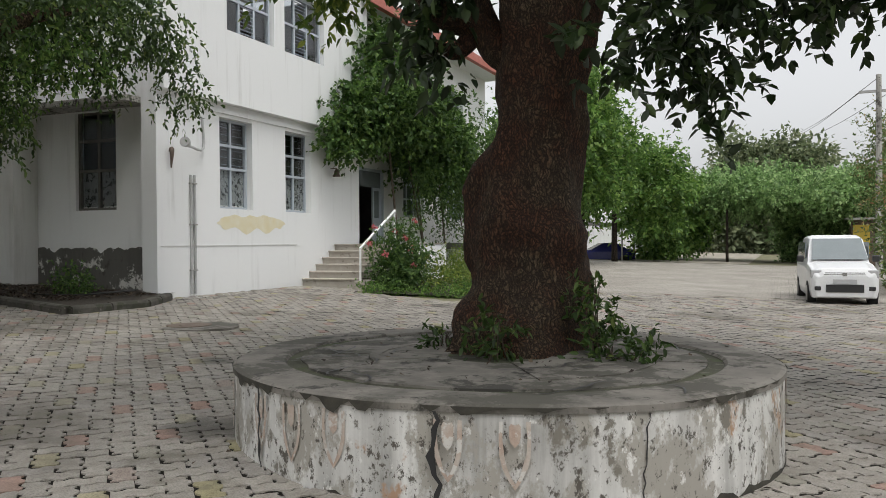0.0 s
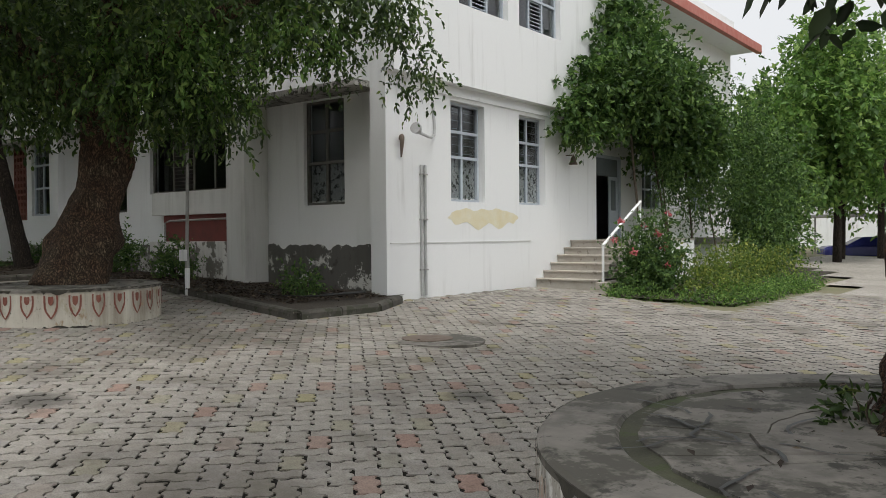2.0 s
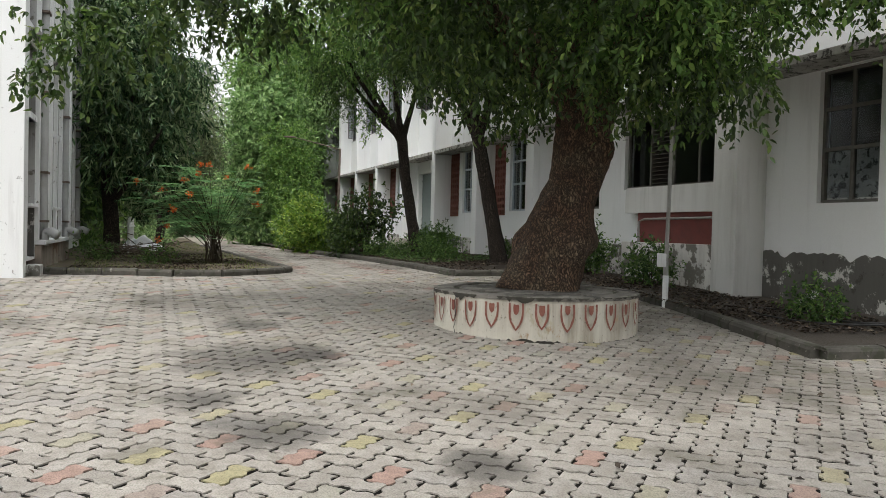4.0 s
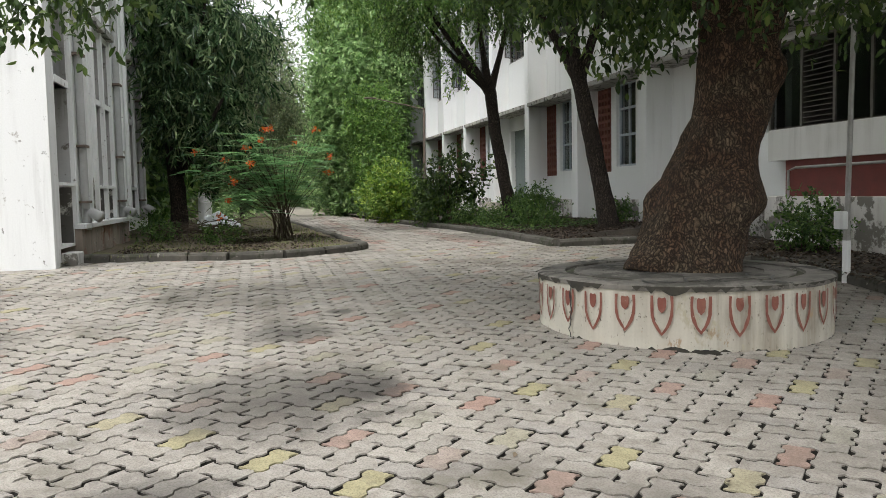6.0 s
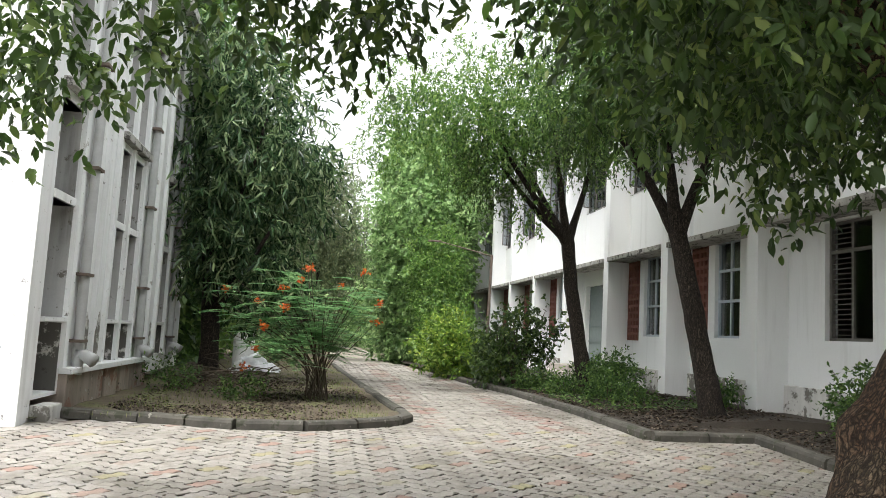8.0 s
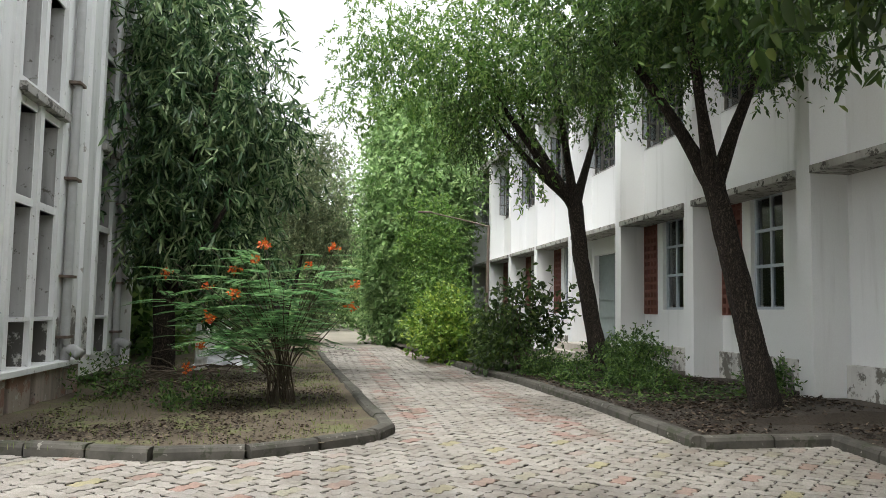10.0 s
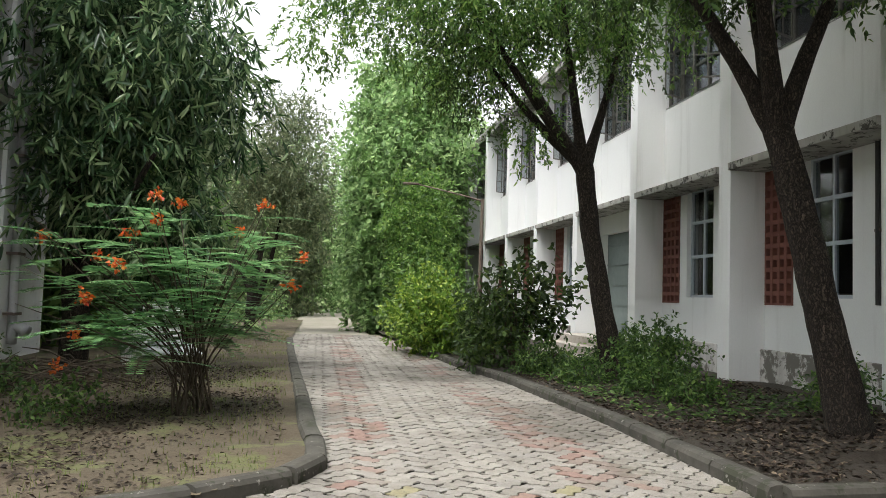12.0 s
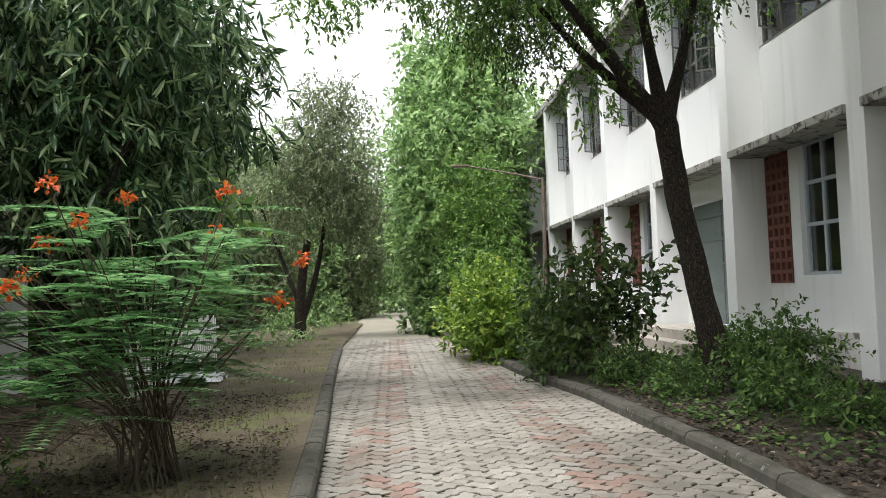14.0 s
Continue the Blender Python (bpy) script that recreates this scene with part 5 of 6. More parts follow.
def neem(at, lean, seed, label, forks=(), extra=(), leaf=LEAF_MID, rise=3.5, count=6200):
    x, y, z = at
    top = (x + lean[0], y + lean[1], z + rise)
    trunk = [(x + 0.05, y, z - 0.15, 0.27), (x, y, z + 0.25, 0.21), (x + lean[0] * 0.35, y + lean[1] * 0.35, z + 1.4, 0.185), (x + lean[0] * 0.7, y + lean[1] * 0.75, z + 2.6, 0.175), (*top, 0.165), (top[0], top[1], top[2] + 0.12, 0.1)]
    limbs = [[(top[0] - lean[0] * 0.06, top[1] - lean[1] * 0.06, top[2] - 0.3, 0.14), (top[0] + dx * 0.06, top[1] + dy * 0.06, top[2] + 0.05, 0.135)] + [(top[0] + dx * s, top[1] + dy * s, top[2] + dz * s + 0.15 * math.sin(3 * s + seed), 0.12 * (1 - 0.7 * s)) for s in (0.35, 0.7, 1.0)] for dx, dy, dz in forks]
    tips = [l[-1] for l in limbs]
    blobs = [(a, b, c + 0.2, 1.5, 1.5, 1.1) for a, b, c, _ in tips] + [(top[0], top[1], top[2] + 3.2, 2.2, 2.2, 1.4)]
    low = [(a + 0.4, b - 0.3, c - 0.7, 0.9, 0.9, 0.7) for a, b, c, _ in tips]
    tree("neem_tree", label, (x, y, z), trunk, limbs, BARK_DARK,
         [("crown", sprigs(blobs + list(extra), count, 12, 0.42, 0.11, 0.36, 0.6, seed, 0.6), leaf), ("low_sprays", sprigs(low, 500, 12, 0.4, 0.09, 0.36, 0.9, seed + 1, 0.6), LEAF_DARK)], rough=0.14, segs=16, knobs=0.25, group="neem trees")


# extra blobs above z 8 are unseen, added to shade the bed and wall
neem((-23.0, 11.15, 0.75), (-0.75, -0.35, 0), 31, "slim dark tree leaning in the bed by the wall", forks=((-0.6, -1.5, 2.4), (0.5, 1.0, 2.6), (-1.5, 0.3, 2.8), (0.9, -1.0, 2.8)), extra=((-22.5, 9.5, 7.0, 2.4, 2.0, 1.3), (-20.5, 10.6, 6.2, 1.8, 1.4, 1.2), (-24.5, 11.2, 8.0, 2.4, 1.6, 1.4), (-26.0, 10.4, 9.4, 2.4, 1.6, 1.2), (-23, 10.6, 9.8, 3.5, 2.2, 1.1), (-19.5, 10.5, 9.4, 2.6, 2.0, 1.0), (-20.5, 8.8, 8.4, 2.4, 1.8, 0.9), (-24.5, 9.4, 8.8, 2.2, 1.6, 0.9), (-27, 11.6, 8.4, 2.0, 1.0, 1.2)))
neem((-29.3, 10.95, 0.8), (-0.45, -0.45, 0), 41, "slim dark forked tree beside dense shrubs in the bed", forks=((-0.3, -1.9, 2.0), (0.1, 0.7, 2.6), (-1.8, -1.0, 2.8), (0.3, -0.6, 3.2), (0.8, -2.4, 2.7)), extra=((-29, 8.2, 7.4, 2.4, 2.2, 1.3), (-30.5, 7.0, 8.4, 2.6, 2.2, 1.4), (-27.5, 8.6, 8.4, 2.2, 2.0, 1.2), (-30.0, 9.5, 5.5, 0.8, 0.7, 0.7), (-31.5, 8.0, 7.2, 1.6, 1.6, 1.2), (-29.2, 5.3, 6.6, 1.0, 0.8, 0.5), (-30, 6.0, 8.0, 1.6, 1.2, 0.8)), leaf=LEAF_LIGHT, rise=3.9, count=3600)


def mass(name, label, category, at, blobs, count, per, leaf, width, droop, seed, mat, stems=(), shell=0.5, fine=False, group="", length=None):
    """A shrub, hedge or far tree: stems and a leafy crown."""
    t = thing(name, label, category, at, group=group)
    for s in stems:
        part("stem", tube(bmesh.new(), s, 7, 0.1, 4, 4), TWIG if s[0][3] < 0.1 else BARK_DARK, t, smooth=True)
    crown("crown", t, sprigs(blobs, count, per, length or leaf * 3.5, leaf, width, droop, seed, shell), mat, fine=fine)
    return t


def stem_fan(x, y, z, n, h, spread, r, seed):
    q = random.Random(seed)
    out = []
    for _ in range(n):
        a, s = q.uniform(0, 6.28), q.uniform(0.2, 1) * spread
        out.append([(x + 0.1 * math.cos(a), y + 0.1 * math.sin(a), z - 0.05, r), (x + s * 0.4 * math.cos(a), y + s * 0.4 * math.sin(a), z + h * 0.5, r * 0.7), (x + s * math.cos(a), y + s * math.sin(a), z + h * q.uniform(0.8, 1.1), r * 0.3)])
    return out


# shrubs of the right bed
mass("dark_shrub", "tall dark glossy-leaved shrub by the path", "shrub", (-31.6, 9.7, 0.75), [(-31.4, 9.6, 2.0, 0.8, 0.6, 0.9), (-32.6, 9.5, 1.8, 0.7, 0.6, 0.8), (-31.0, 10.2, 2.2, 0.6, 0.6, 0.8), (-33.6, 9.4, 1.7, 0.8, 0.6, 0.8), (-31.5, 9.0, 1.2, 0.9, 0.5, 0.5)], 520, 9, 0.15, 0.5, 0.1, 51, LEAF_DARK, stem_fan(-31.4, 9.7, 0.75, 7, 2.0, 0.9, 0.03, 1) + stem_fan(-33.0, 9.5, 0.75, 6, 1.8, 0.8, 0.03, 2), fine=True)
mass("yellow_shrub", "bright yellow-green rounded shrub beside the path", "shrub", (-36.0, 8.4, 0.65), [(-36.0, 8.6, 1.5, 1.1, 0.8, 0.75), (-37.2, 8.5, 1.7, 1.0, 0.8, 0.85), (-35.4, 9.0, 1.2, 0.7, 0.5, 0.5), (-36.3, 8.4, 2.3, 0.4, 0.4, 0.4)], 900, 9, 0.17, 0.5, 0.0, 52, LEAF_BRIGHT, stem_fan(-36, 8.6, 0.62, 7, 1.3, 0.9, 0.03, 3))
for k, (x, y, r, h) in enumerate(((-25.6, 10.7, 0.45, 0.3), (-26.6, 10.6, 0.6, 0.4), (-28.0, 11.2, 0.75, 0.8), (-28.3, 10.1, 0.6, 0.35), (-30.2, 9.9, 0.7, 0.45), (-17.6, 12.0, 0.5, 0.7), (-20.3, 12.2, 0.55, 0.9), (-12.9, 11.6, 0.4, 0.4), (-24.4, 12.0, 0.5, 0.4), (-29.6, 11.2, 0.6, 0.6))):
    mass("low_shrub", "low green weedy shrub in the bed", "shrub", (x, y, bed_z(x, y)), [(x, y, bed_z(x, y) + h * 0.55, r, r * 0.8, h * 0.6)], int(260 * r * h / 0.3), 8, 0.075, 0.5, 0.1, 60 + k, LEAF_MID, stem_fan(x, y, bed_z(x, y), 5, h, r * 0.6, 0.012, 60 + k), fine=True, group="low shrubs")

# peacock-flower bush: thin stems, feathery flat fronds and orange heads
t = thing("peacock_flower_bush", "feathery green bush with orange flowers in the island bed", "bush", (-25.05, 4.25, 0.7))
BX, BY = -25.05, 4.25
rq = np.random.default_rng(5)
fr_b, fr_w, fr_u, fr_l = [], [], [], []
for k in range(36):
    a, s = rq.uniform(0, 6.28), rq.uniform(0.3, 1.0)
    h = rq.uniform(1.15, 2.5) * (1.08 - 0.25 * s)
    tip = np.array([BX + 1.6 * s * math.cos(a), BY + 1.7 * s * math.sin(a) - 0.45 * s, 0.7 + h])
    mid = np.array([BX + 0.48 * s * math.cos(a), BY + 0.48 * s * math.sin(a) - 0.1 * s, 0.7 + h * 0.55])
    part("stem", tube(bmesh.new(), [(BX + 0.24 * math.cos(a * 3), BY + 0.24 * math.sin(a * 3), 0.62, 0.011), (*mid, 0.009), (*tip, 0.004)], 5, per=3), TWIG, t)
    for f in range(9):
        s2 = rq.uniform(0.52, 1.0)
        p = mid + (tip - mid) * (s2 - 0.45) / 0.55
        b = rq.uniform(0, 6.28)
        d = np.array([math.cos(b), math.sin(b), rq.uniform(-0.08, 0.22)])
        L = rq.uniform(0.45, 0.85)
        sd = np.array([-d[1], d[0], 0])
        for q in range(26):
            g = (q // 2 + 1) / 13.5
            fr_b.append(p + d * L * g - np.array([0, 0, 0.10 * g * g]))
            fr_w.append(sd * (1 if q % 2 else -1) + d * 0.35)
            fr_u.append((rq.normal() * 0.15, rq.normal() * 0.15, 1))
            fr_l.append(0.135 * (1 - 0.5 * abs(g - 0.45)))
fr_l = np.array(fr_l)
crown("fronds", t, (np.array(fr_b), np.array(fr_w), np.array(fr_u), fr_l, fr_l * 0.36), FERN, fine=False)
for k, (x, y, z) in enumerate(((-23.0, 4.0, 3.05), (-24.9, 3.9, 3.2), (-24.2, 3.5, 2.75), (-24.0, 5.0, 3.1), (-25.4, 4.6, 2.9), (-24.6, 5.3, 2.2), (-23.6, 3.2, 2.0), (-23.7, 3.1, 1.6), (-24.9, 3.0, 2.5), (-23.3, 3.6, 2.35), (-25.6, 5.4, 2.6), (-23.8, 2.9, 1.25), (-24.7, 2.4, 2.7), (-24.0, 3.8, 2.9))):
    part("flower_stalk", tube(bmesh.new(), [(BX + (x - 0.65 - BX) * 0.5, BY + (y - BY) * 0.5, 0.7 + (z - 0.7) * 0.6, 0.008), (x - 0.65, y, z, 0.004)], 5, per=1), TWIG, t)
    crown("flower_head", t, sprigs([(x - 0.65, y, z, 0.07, 0.07, 0.05)], 13, 4, 0.045, 0.05, 0.75, 0.0, 300 + k), ORANGE, fine=False)

# left side: dense dark tree with long drooping leaves, brush heap, fence
tree("mango_tree", "dense dark tree with long drooping leaves beside the old building", (-29.6, 1.6, 0.65),
     [(-29.6, 1.6, 0.5, 0.26), (-29.6, 1.6, 1.6, 0.22), (-29.7, 1.5, 3.0, 0.2), (-29.7, 1.5, 5.0, 0.14)],
     [[(-29.6, 1.6, 2.2, 0.12), (-29.0, 2.4, 3.4, 0.08), (-28.6, 3.0, 4.4, 0.03)], [(-29.7, 1.5, 3.0, 0.12), (-30.3, 0.8, 4.6, 0.07), (-30.6, 0.4, 6.0, 0.03)], [(-29.7, 1.5, 3.6, 0.1), (-29.2, 2.2, 5.4, 0.06), (-28.9, 2.6, 7.0, 0.03)]],
     BARK_DARK,
     [("crown", sprigs([(-29.4, 1.9, 4.2, 1.5, 1.7, 1.5), (-29.2, 2.3, 6.2, 1.9, 2.0, 1.6), (-29.8, 1.4, 8.2, 2.2, 2.2, 1.6), (-28.9, 3.0, 3.2, 0.9, 0.9, 0.9), (-30.6, 2.4, 3.4, 1.3, 1.5, 1.3), (-31.5, 3.0, 6.0, 1.5, 1.5, 1.8)], 3000, 9, 0.38, 0.28, 0.2, 1.0, 71, 0.45), MANGO)], segs=14)
SHEET = (-33.5, 2.4)
t = thing("brush_heap", "heap of dry cut branches in the island bed", "brushwood", (-27.2, 2.3, 0.75))
for k in range(60):
    a = rq.uniform(0, 6.28)
    L = rq.uniform(0.5, 1.3)
    c = np.array([-27.2 + rq.normal() * 0.8, 2.2 + rq.normal() * 0.5, 0.8 + abs(rq.normal()) * 0.18])
    d = np.array([math.cos(a), math.sin(a), rq.uniform(-0.1, 0.35)]) * L
    part("branch", tube(bmesh.new(), [(*(c - d / 2), 0.012), (*(c + np.array([0, 0, 0.06])), 0.012), (*(c + d / 2), 0.005)], 5, per=1), TWIG, t)
bm = bmesh.new()
bmesh.ops.create_grid(bm, x_segments=26, y_segments=18, size=1.0)
for v in bm.verts:
    d = math.hypot(v.co.x, v.co.y)
    fold = noise.noise(Vector((v.co.x * 2.4, v.co.y * 2.4, 3))) + 0.5 * noise.noise(Vector((v.co.x * 6, v.co.y * 6, 7)))
    v.co = Vector((SHEET[0] + v.co.x * 0.55 * (1 + 0.2 * fold), SHEET[1] + v.co.y * 0.75, 0.72 + max(0.0, 0.5 * (1 - d) + 0.22 * fold)))
tagged(new("plastic_sheet", mesh_from("plastic_sheet", bm, SHEETING, True)), "crumpled white plastic sheet lying by the brushwood", "plastic sheet")
mass("weeds", "green weeds at the foot of the old wall", "weeds", (-25.6, 1.6, 0.7), [(-26.2, 1.4, 0.95, 1.3, 0.4, 0.3), (-24.5, 2.9, 0.85, 0.8, 0.5, 0.2)], 260, 8, 0.08, 0.45, 0.1, 77, LEAF_MID)
t = thing("picket_fence", "white-washed picket fence behind the island bed", "fence", (-33, 1.5, 0.7))
for k in range(34):
    x = -31.3 - k * 0.2
    part("picket", boxed(x, x + 0.09, 2.0, 2.03, 0.66, 1.75 + 0.05 * (k % 3)), OLDWHITE, t)
for z in (0.95, 1.5):
    part("rail", boxed(-38.1, -31.2, 2.03, 2.06, z, z + 0.07), OLDWHITE, t)

# lamp post on the path
t = thing("street_lamp", "thin grey street lamp with a long arm", "street lamp", (-38.6, 10.3, 0.7))
part("post", tube(bmesh.new(), [(-38.6, 10.3, 0.6, 0.06), (-38.6, 10.35, 5.1, 0.045)], 10, per=1), RUST, t)
part("arm", tube(bmesh.new(), [(-38.6, 10.35, 5.05, 0.025), (-38.8, 9.6, 5.25, 0.022), (-39.2, 8.4, 5.55, 0.018)], 8), RUST, t)
part("lantern", boxed(-39.3, -39.15, 8.0, 8.5, 5.52, 5.58, 0.02), RUST, t)

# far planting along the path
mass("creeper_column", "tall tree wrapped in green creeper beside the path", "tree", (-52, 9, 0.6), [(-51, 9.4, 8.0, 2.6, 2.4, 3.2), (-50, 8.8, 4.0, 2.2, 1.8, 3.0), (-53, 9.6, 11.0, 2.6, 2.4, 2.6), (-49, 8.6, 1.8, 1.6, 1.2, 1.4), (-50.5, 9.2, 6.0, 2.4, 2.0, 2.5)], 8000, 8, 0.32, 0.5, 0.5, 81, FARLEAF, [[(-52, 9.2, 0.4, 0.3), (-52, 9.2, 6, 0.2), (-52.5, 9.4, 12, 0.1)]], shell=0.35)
mass("creeper_column", "dense green creeper hedge further along the path", "tree", (-46, 9, 0.6), [(-45.5, 9.6, 3.0, 1.6, 1.2, 2.4), (-44.5, 9.8, 1.8, 1.6, 1.0, 1.4), (-46.8, 9.4, 5.0, 1.8, 1.4, 2.4), (-41.5, 9.4, 1.4, 2.0, 1.0, 0.9)], 2800, 7, 0.17, 0.5, 0.4, 82, LEAF_LIGHT, shell=0.35)
tree("grey_tree", "grey-green fine-leaved tree at the end of the path", (-47, 3.0, 0.6), [(-47, 3.0, 0.4, 0.22), (-46.8, 3.1, 2.4, 0.17), (-46.6, 3.4, 4.2, 0.12)], [[(-47, 3.0, 1.0, 0.14), (-47.4, 3.6, 3.0, 0.1), (-47.4, 4.0, 5.0, 0.05)], [(-46.9, 3.0, 2.0, 0.1), (-47.6, 2.2, 4.0, 0.06), (-48, 1.4, 6.0, 0.03)]], BARK_DARK,
     [("crown", sprigs([(-47, 4.4, 6.8, 2.0, 1.7, 2.6), (-47.5, 3.0, 6.4, 2.0, 1.7, 2.6), (-46.8, 5.3, 5.4, 1.2, 0.9, 1.5), (-47.5, 4.2, 9.2, 1.5, 1.4, 1.2)], 2600, 9, 0.5, 0.16, 0.35, 0.6, 83, 0.55), LEAF_GREY)], segs=12)
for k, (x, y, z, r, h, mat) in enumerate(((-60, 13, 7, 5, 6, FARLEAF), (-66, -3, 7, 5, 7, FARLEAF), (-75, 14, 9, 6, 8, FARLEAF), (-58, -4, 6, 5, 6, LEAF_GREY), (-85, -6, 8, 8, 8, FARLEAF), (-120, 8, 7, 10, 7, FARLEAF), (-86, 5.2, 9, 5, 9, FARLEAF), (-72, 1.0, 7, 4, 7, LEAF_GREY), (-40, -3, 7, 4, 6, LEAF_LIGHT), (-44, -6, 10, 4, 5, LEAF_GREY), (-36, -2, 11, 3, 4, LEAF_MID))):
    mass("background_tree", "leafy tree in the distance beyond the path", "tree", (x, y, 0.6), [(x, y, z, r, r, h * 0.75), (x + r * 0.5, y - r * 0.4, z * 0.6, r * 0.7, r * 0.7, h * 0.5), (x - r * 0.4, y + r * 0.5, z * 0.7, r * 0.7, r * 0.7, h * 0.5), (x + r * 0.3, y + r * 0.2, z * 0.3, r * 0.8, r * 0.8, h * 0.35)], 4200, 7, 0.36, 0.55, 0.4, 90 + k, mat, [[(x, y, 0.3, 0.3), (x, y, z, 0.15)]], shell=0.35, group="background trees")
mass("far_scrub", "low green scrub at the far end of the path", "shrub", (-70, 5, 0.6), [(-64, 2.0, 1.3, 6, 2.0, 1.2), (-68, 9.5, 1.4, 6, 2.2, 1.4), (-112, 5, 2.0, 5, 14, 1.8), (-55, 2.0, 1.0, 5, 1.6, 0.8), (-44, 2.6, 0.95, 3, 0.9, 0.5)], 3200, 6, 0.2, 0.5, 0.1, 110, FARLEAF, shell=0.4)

# ---- the entrance garden ----
mass("climbing_vine", "great mass of green creeper over the entrance", "vine", (-11.2, 22.5, 1.4), [(-11.0, 22.2, 5.9, 1.2, 2.3, 1.3), (-11.4, 20.6, 5.3, 0.8, 1.3, 0.9), (-11.0, 24.2, 5.2, 1.1, 1.6, 1.5), (-11.7, 22.6, 7.6, 0.6, 1.6, 0.9), (-10.9, 25.4, 4.6, 1.0, 1.2, 1.3), (-11.4, 19.6, 4.7, 0.5, 0.8, 0.6)], 4200, 9, 0.17, 0.6, 0.6, 121, LEAF_MID, [[(-10.9, 22.0, 1.3, 0.04), (-11.2, 22.2, 3.2, 0.035), (-11.3, 22.0, 5.4, 0.03)], [(-10.7, 23.4, 1.3, 0.04), (-11.0, 23.2, 3.4, 0.03), (-11.2, 22.8, 5.6, 0.025)]], shell=0.3)
mass("hanging_creeper", "thin creeper strands hanging beside the entrance", "vine", (-10.6, 24, 1.4), [(-10.7, 23.4, 3.4, 0.5, 0.9, 1.3), (-10.5, 24.8, 3.0, 0.6, 1.0, 1.6), (-10.3, 26.2, 3.2, 0.6, 0.9, 1.4)], 800, 8, 0.09, 0.5, 1.0, 122, LEAF_MID, [[(-10.6, 23.2, 1.2, 0.03), (-10.9, 23.4, 3.2, 0.025), (-11, 23.2, 5.4, 0.02)], [(-10.4, 24.6, 0.3, 0.03), (-10.7, 24.8, 3.0, 0.025), (-11, 24.6, 5.2, 0.02)], [(-10.2, 26.2, 0.3, 0.03), (-10.6, 26.0, 3.0, 0.02), (-10.9, 25.6, 5.0, 0.02)]], shell=0.6)
mass("creeper_wall", "tangled green creeper covering the wall beyond the entrance", "vine", (-10.5, 29, 0.5), [(-10.3, 28.6, 4.2, 1.2, 2.0, 2.6), (-10.0, 30.4, 3.0, 1.4, 1.8, 2.4), (-9.6, 28.4, 1.6, 1.0, 1.8, 1.2)], 2200, 8, 0.14, 0.5, 0.6, 123, LEAF_MID, shell=0.4)
t = mass("rose_bush", "dark green bush with pink flowers by the steps", "bush", (-9.3, 18.8, 0.25), [(-9.3, 18.8, 1.1, 0.7, 0.7, 0.9), (-9.2, 18.6, 0.6, 0.8, 0.8, 0.5)], 1100, 9, 0.09, 0.5, 0.2, 124, LEAF_MID, stem_fan(-9.3, 18.8, 0.2, 7, 1.2, 0.7, 0.015, 8), fine=True)
for k in range(9):
    a = k * 2.4
    crown("flower", t, sprigs([(-9.3 + 0.6 * math.cos(a), 18.6 + 0.5 * math.sin(a) - 0.25, 0.9 + 0.14 * k, 0.06, 0.06, 0.05)], 9, 4, 0.04, 0.06, 0.7, 0, 400 + k), PINK, fine=False)
mass("garden_shrubs", "mixed yellow-green shrubs along the garden edge", "shrub", (-8.2, 20.5, 0.25), [(-8.3, 19.6, 0.75, 0.8, 1.2, 0.5), (-8.2, 21.6, 0.8, 0.8, 1.3, 0.55), (-8.0, 23.6, 0.7, 0.8, 1.2, 0.5), (-7.6, 18.6, 0.5, 0.6, 0.8, 0.35)], 1100, 8, 0.09, 0.45, 0.1, 125, LEAF_YELLOW)
mass("ground_cover", "bright green low plants at the garden edge", "ground cover", (-7.9, 20.5, 0.2), [(-7.2, 19.4, 0.25, 0.5, 2.0, 0.25), (-7.2, 22.6, 0.25, 0.5, 2.4, 0.25), (-9.2, 17.5, 0.22, 0.8, 0.4, 0.22), (-7.8, 17.7, 0.2, 0.9, 0.4, 0.22)], 1900, 8, 0.06, 0.5, 0.0, 126, LEAF_LIGHT)
sheet("entrance_bed", span(-12.4, -6.8, 28), span(17.2, 34, 84), -0.004, SOIL, "dark soil of the entrance garden", category="soil", inside=lambda x, y: within([(-12.4, 24), (-10.3, 18.3), (-9.4, 17.3), (-6.9, 17.5), (-6.9, 24), (-8.4, 34), (-12.4, 34)], x, y))

# plants at the foot of the old tree
for k, (x, y, r, h) in enumerate(((-2.0, 5.7, 0.2, 0.34), (-1.35, 6.15, 0.10, 0.6), (-2.65, 6.2, 0.2, 0.16), (-1.2, 6.0, 0.18, 0.14), (-1.0, 5.95, 0.12, 0.10))):
    mass("sapling", "leafy green sapling at the foot of the old tree", "plant", (x, y, 0.6), [(x, y, 0.6 + h * 0.6, r, r, h * 0.5)], int(20 + 50 * h), 7, 0.08, 0.42, 0.3, 130 + k, LEAF_DARK, stem_fan(x, y, 0.58, 5, h, r * 0.6, 0.008, 130 + k), fine=True, group="saplings", length=0.22)

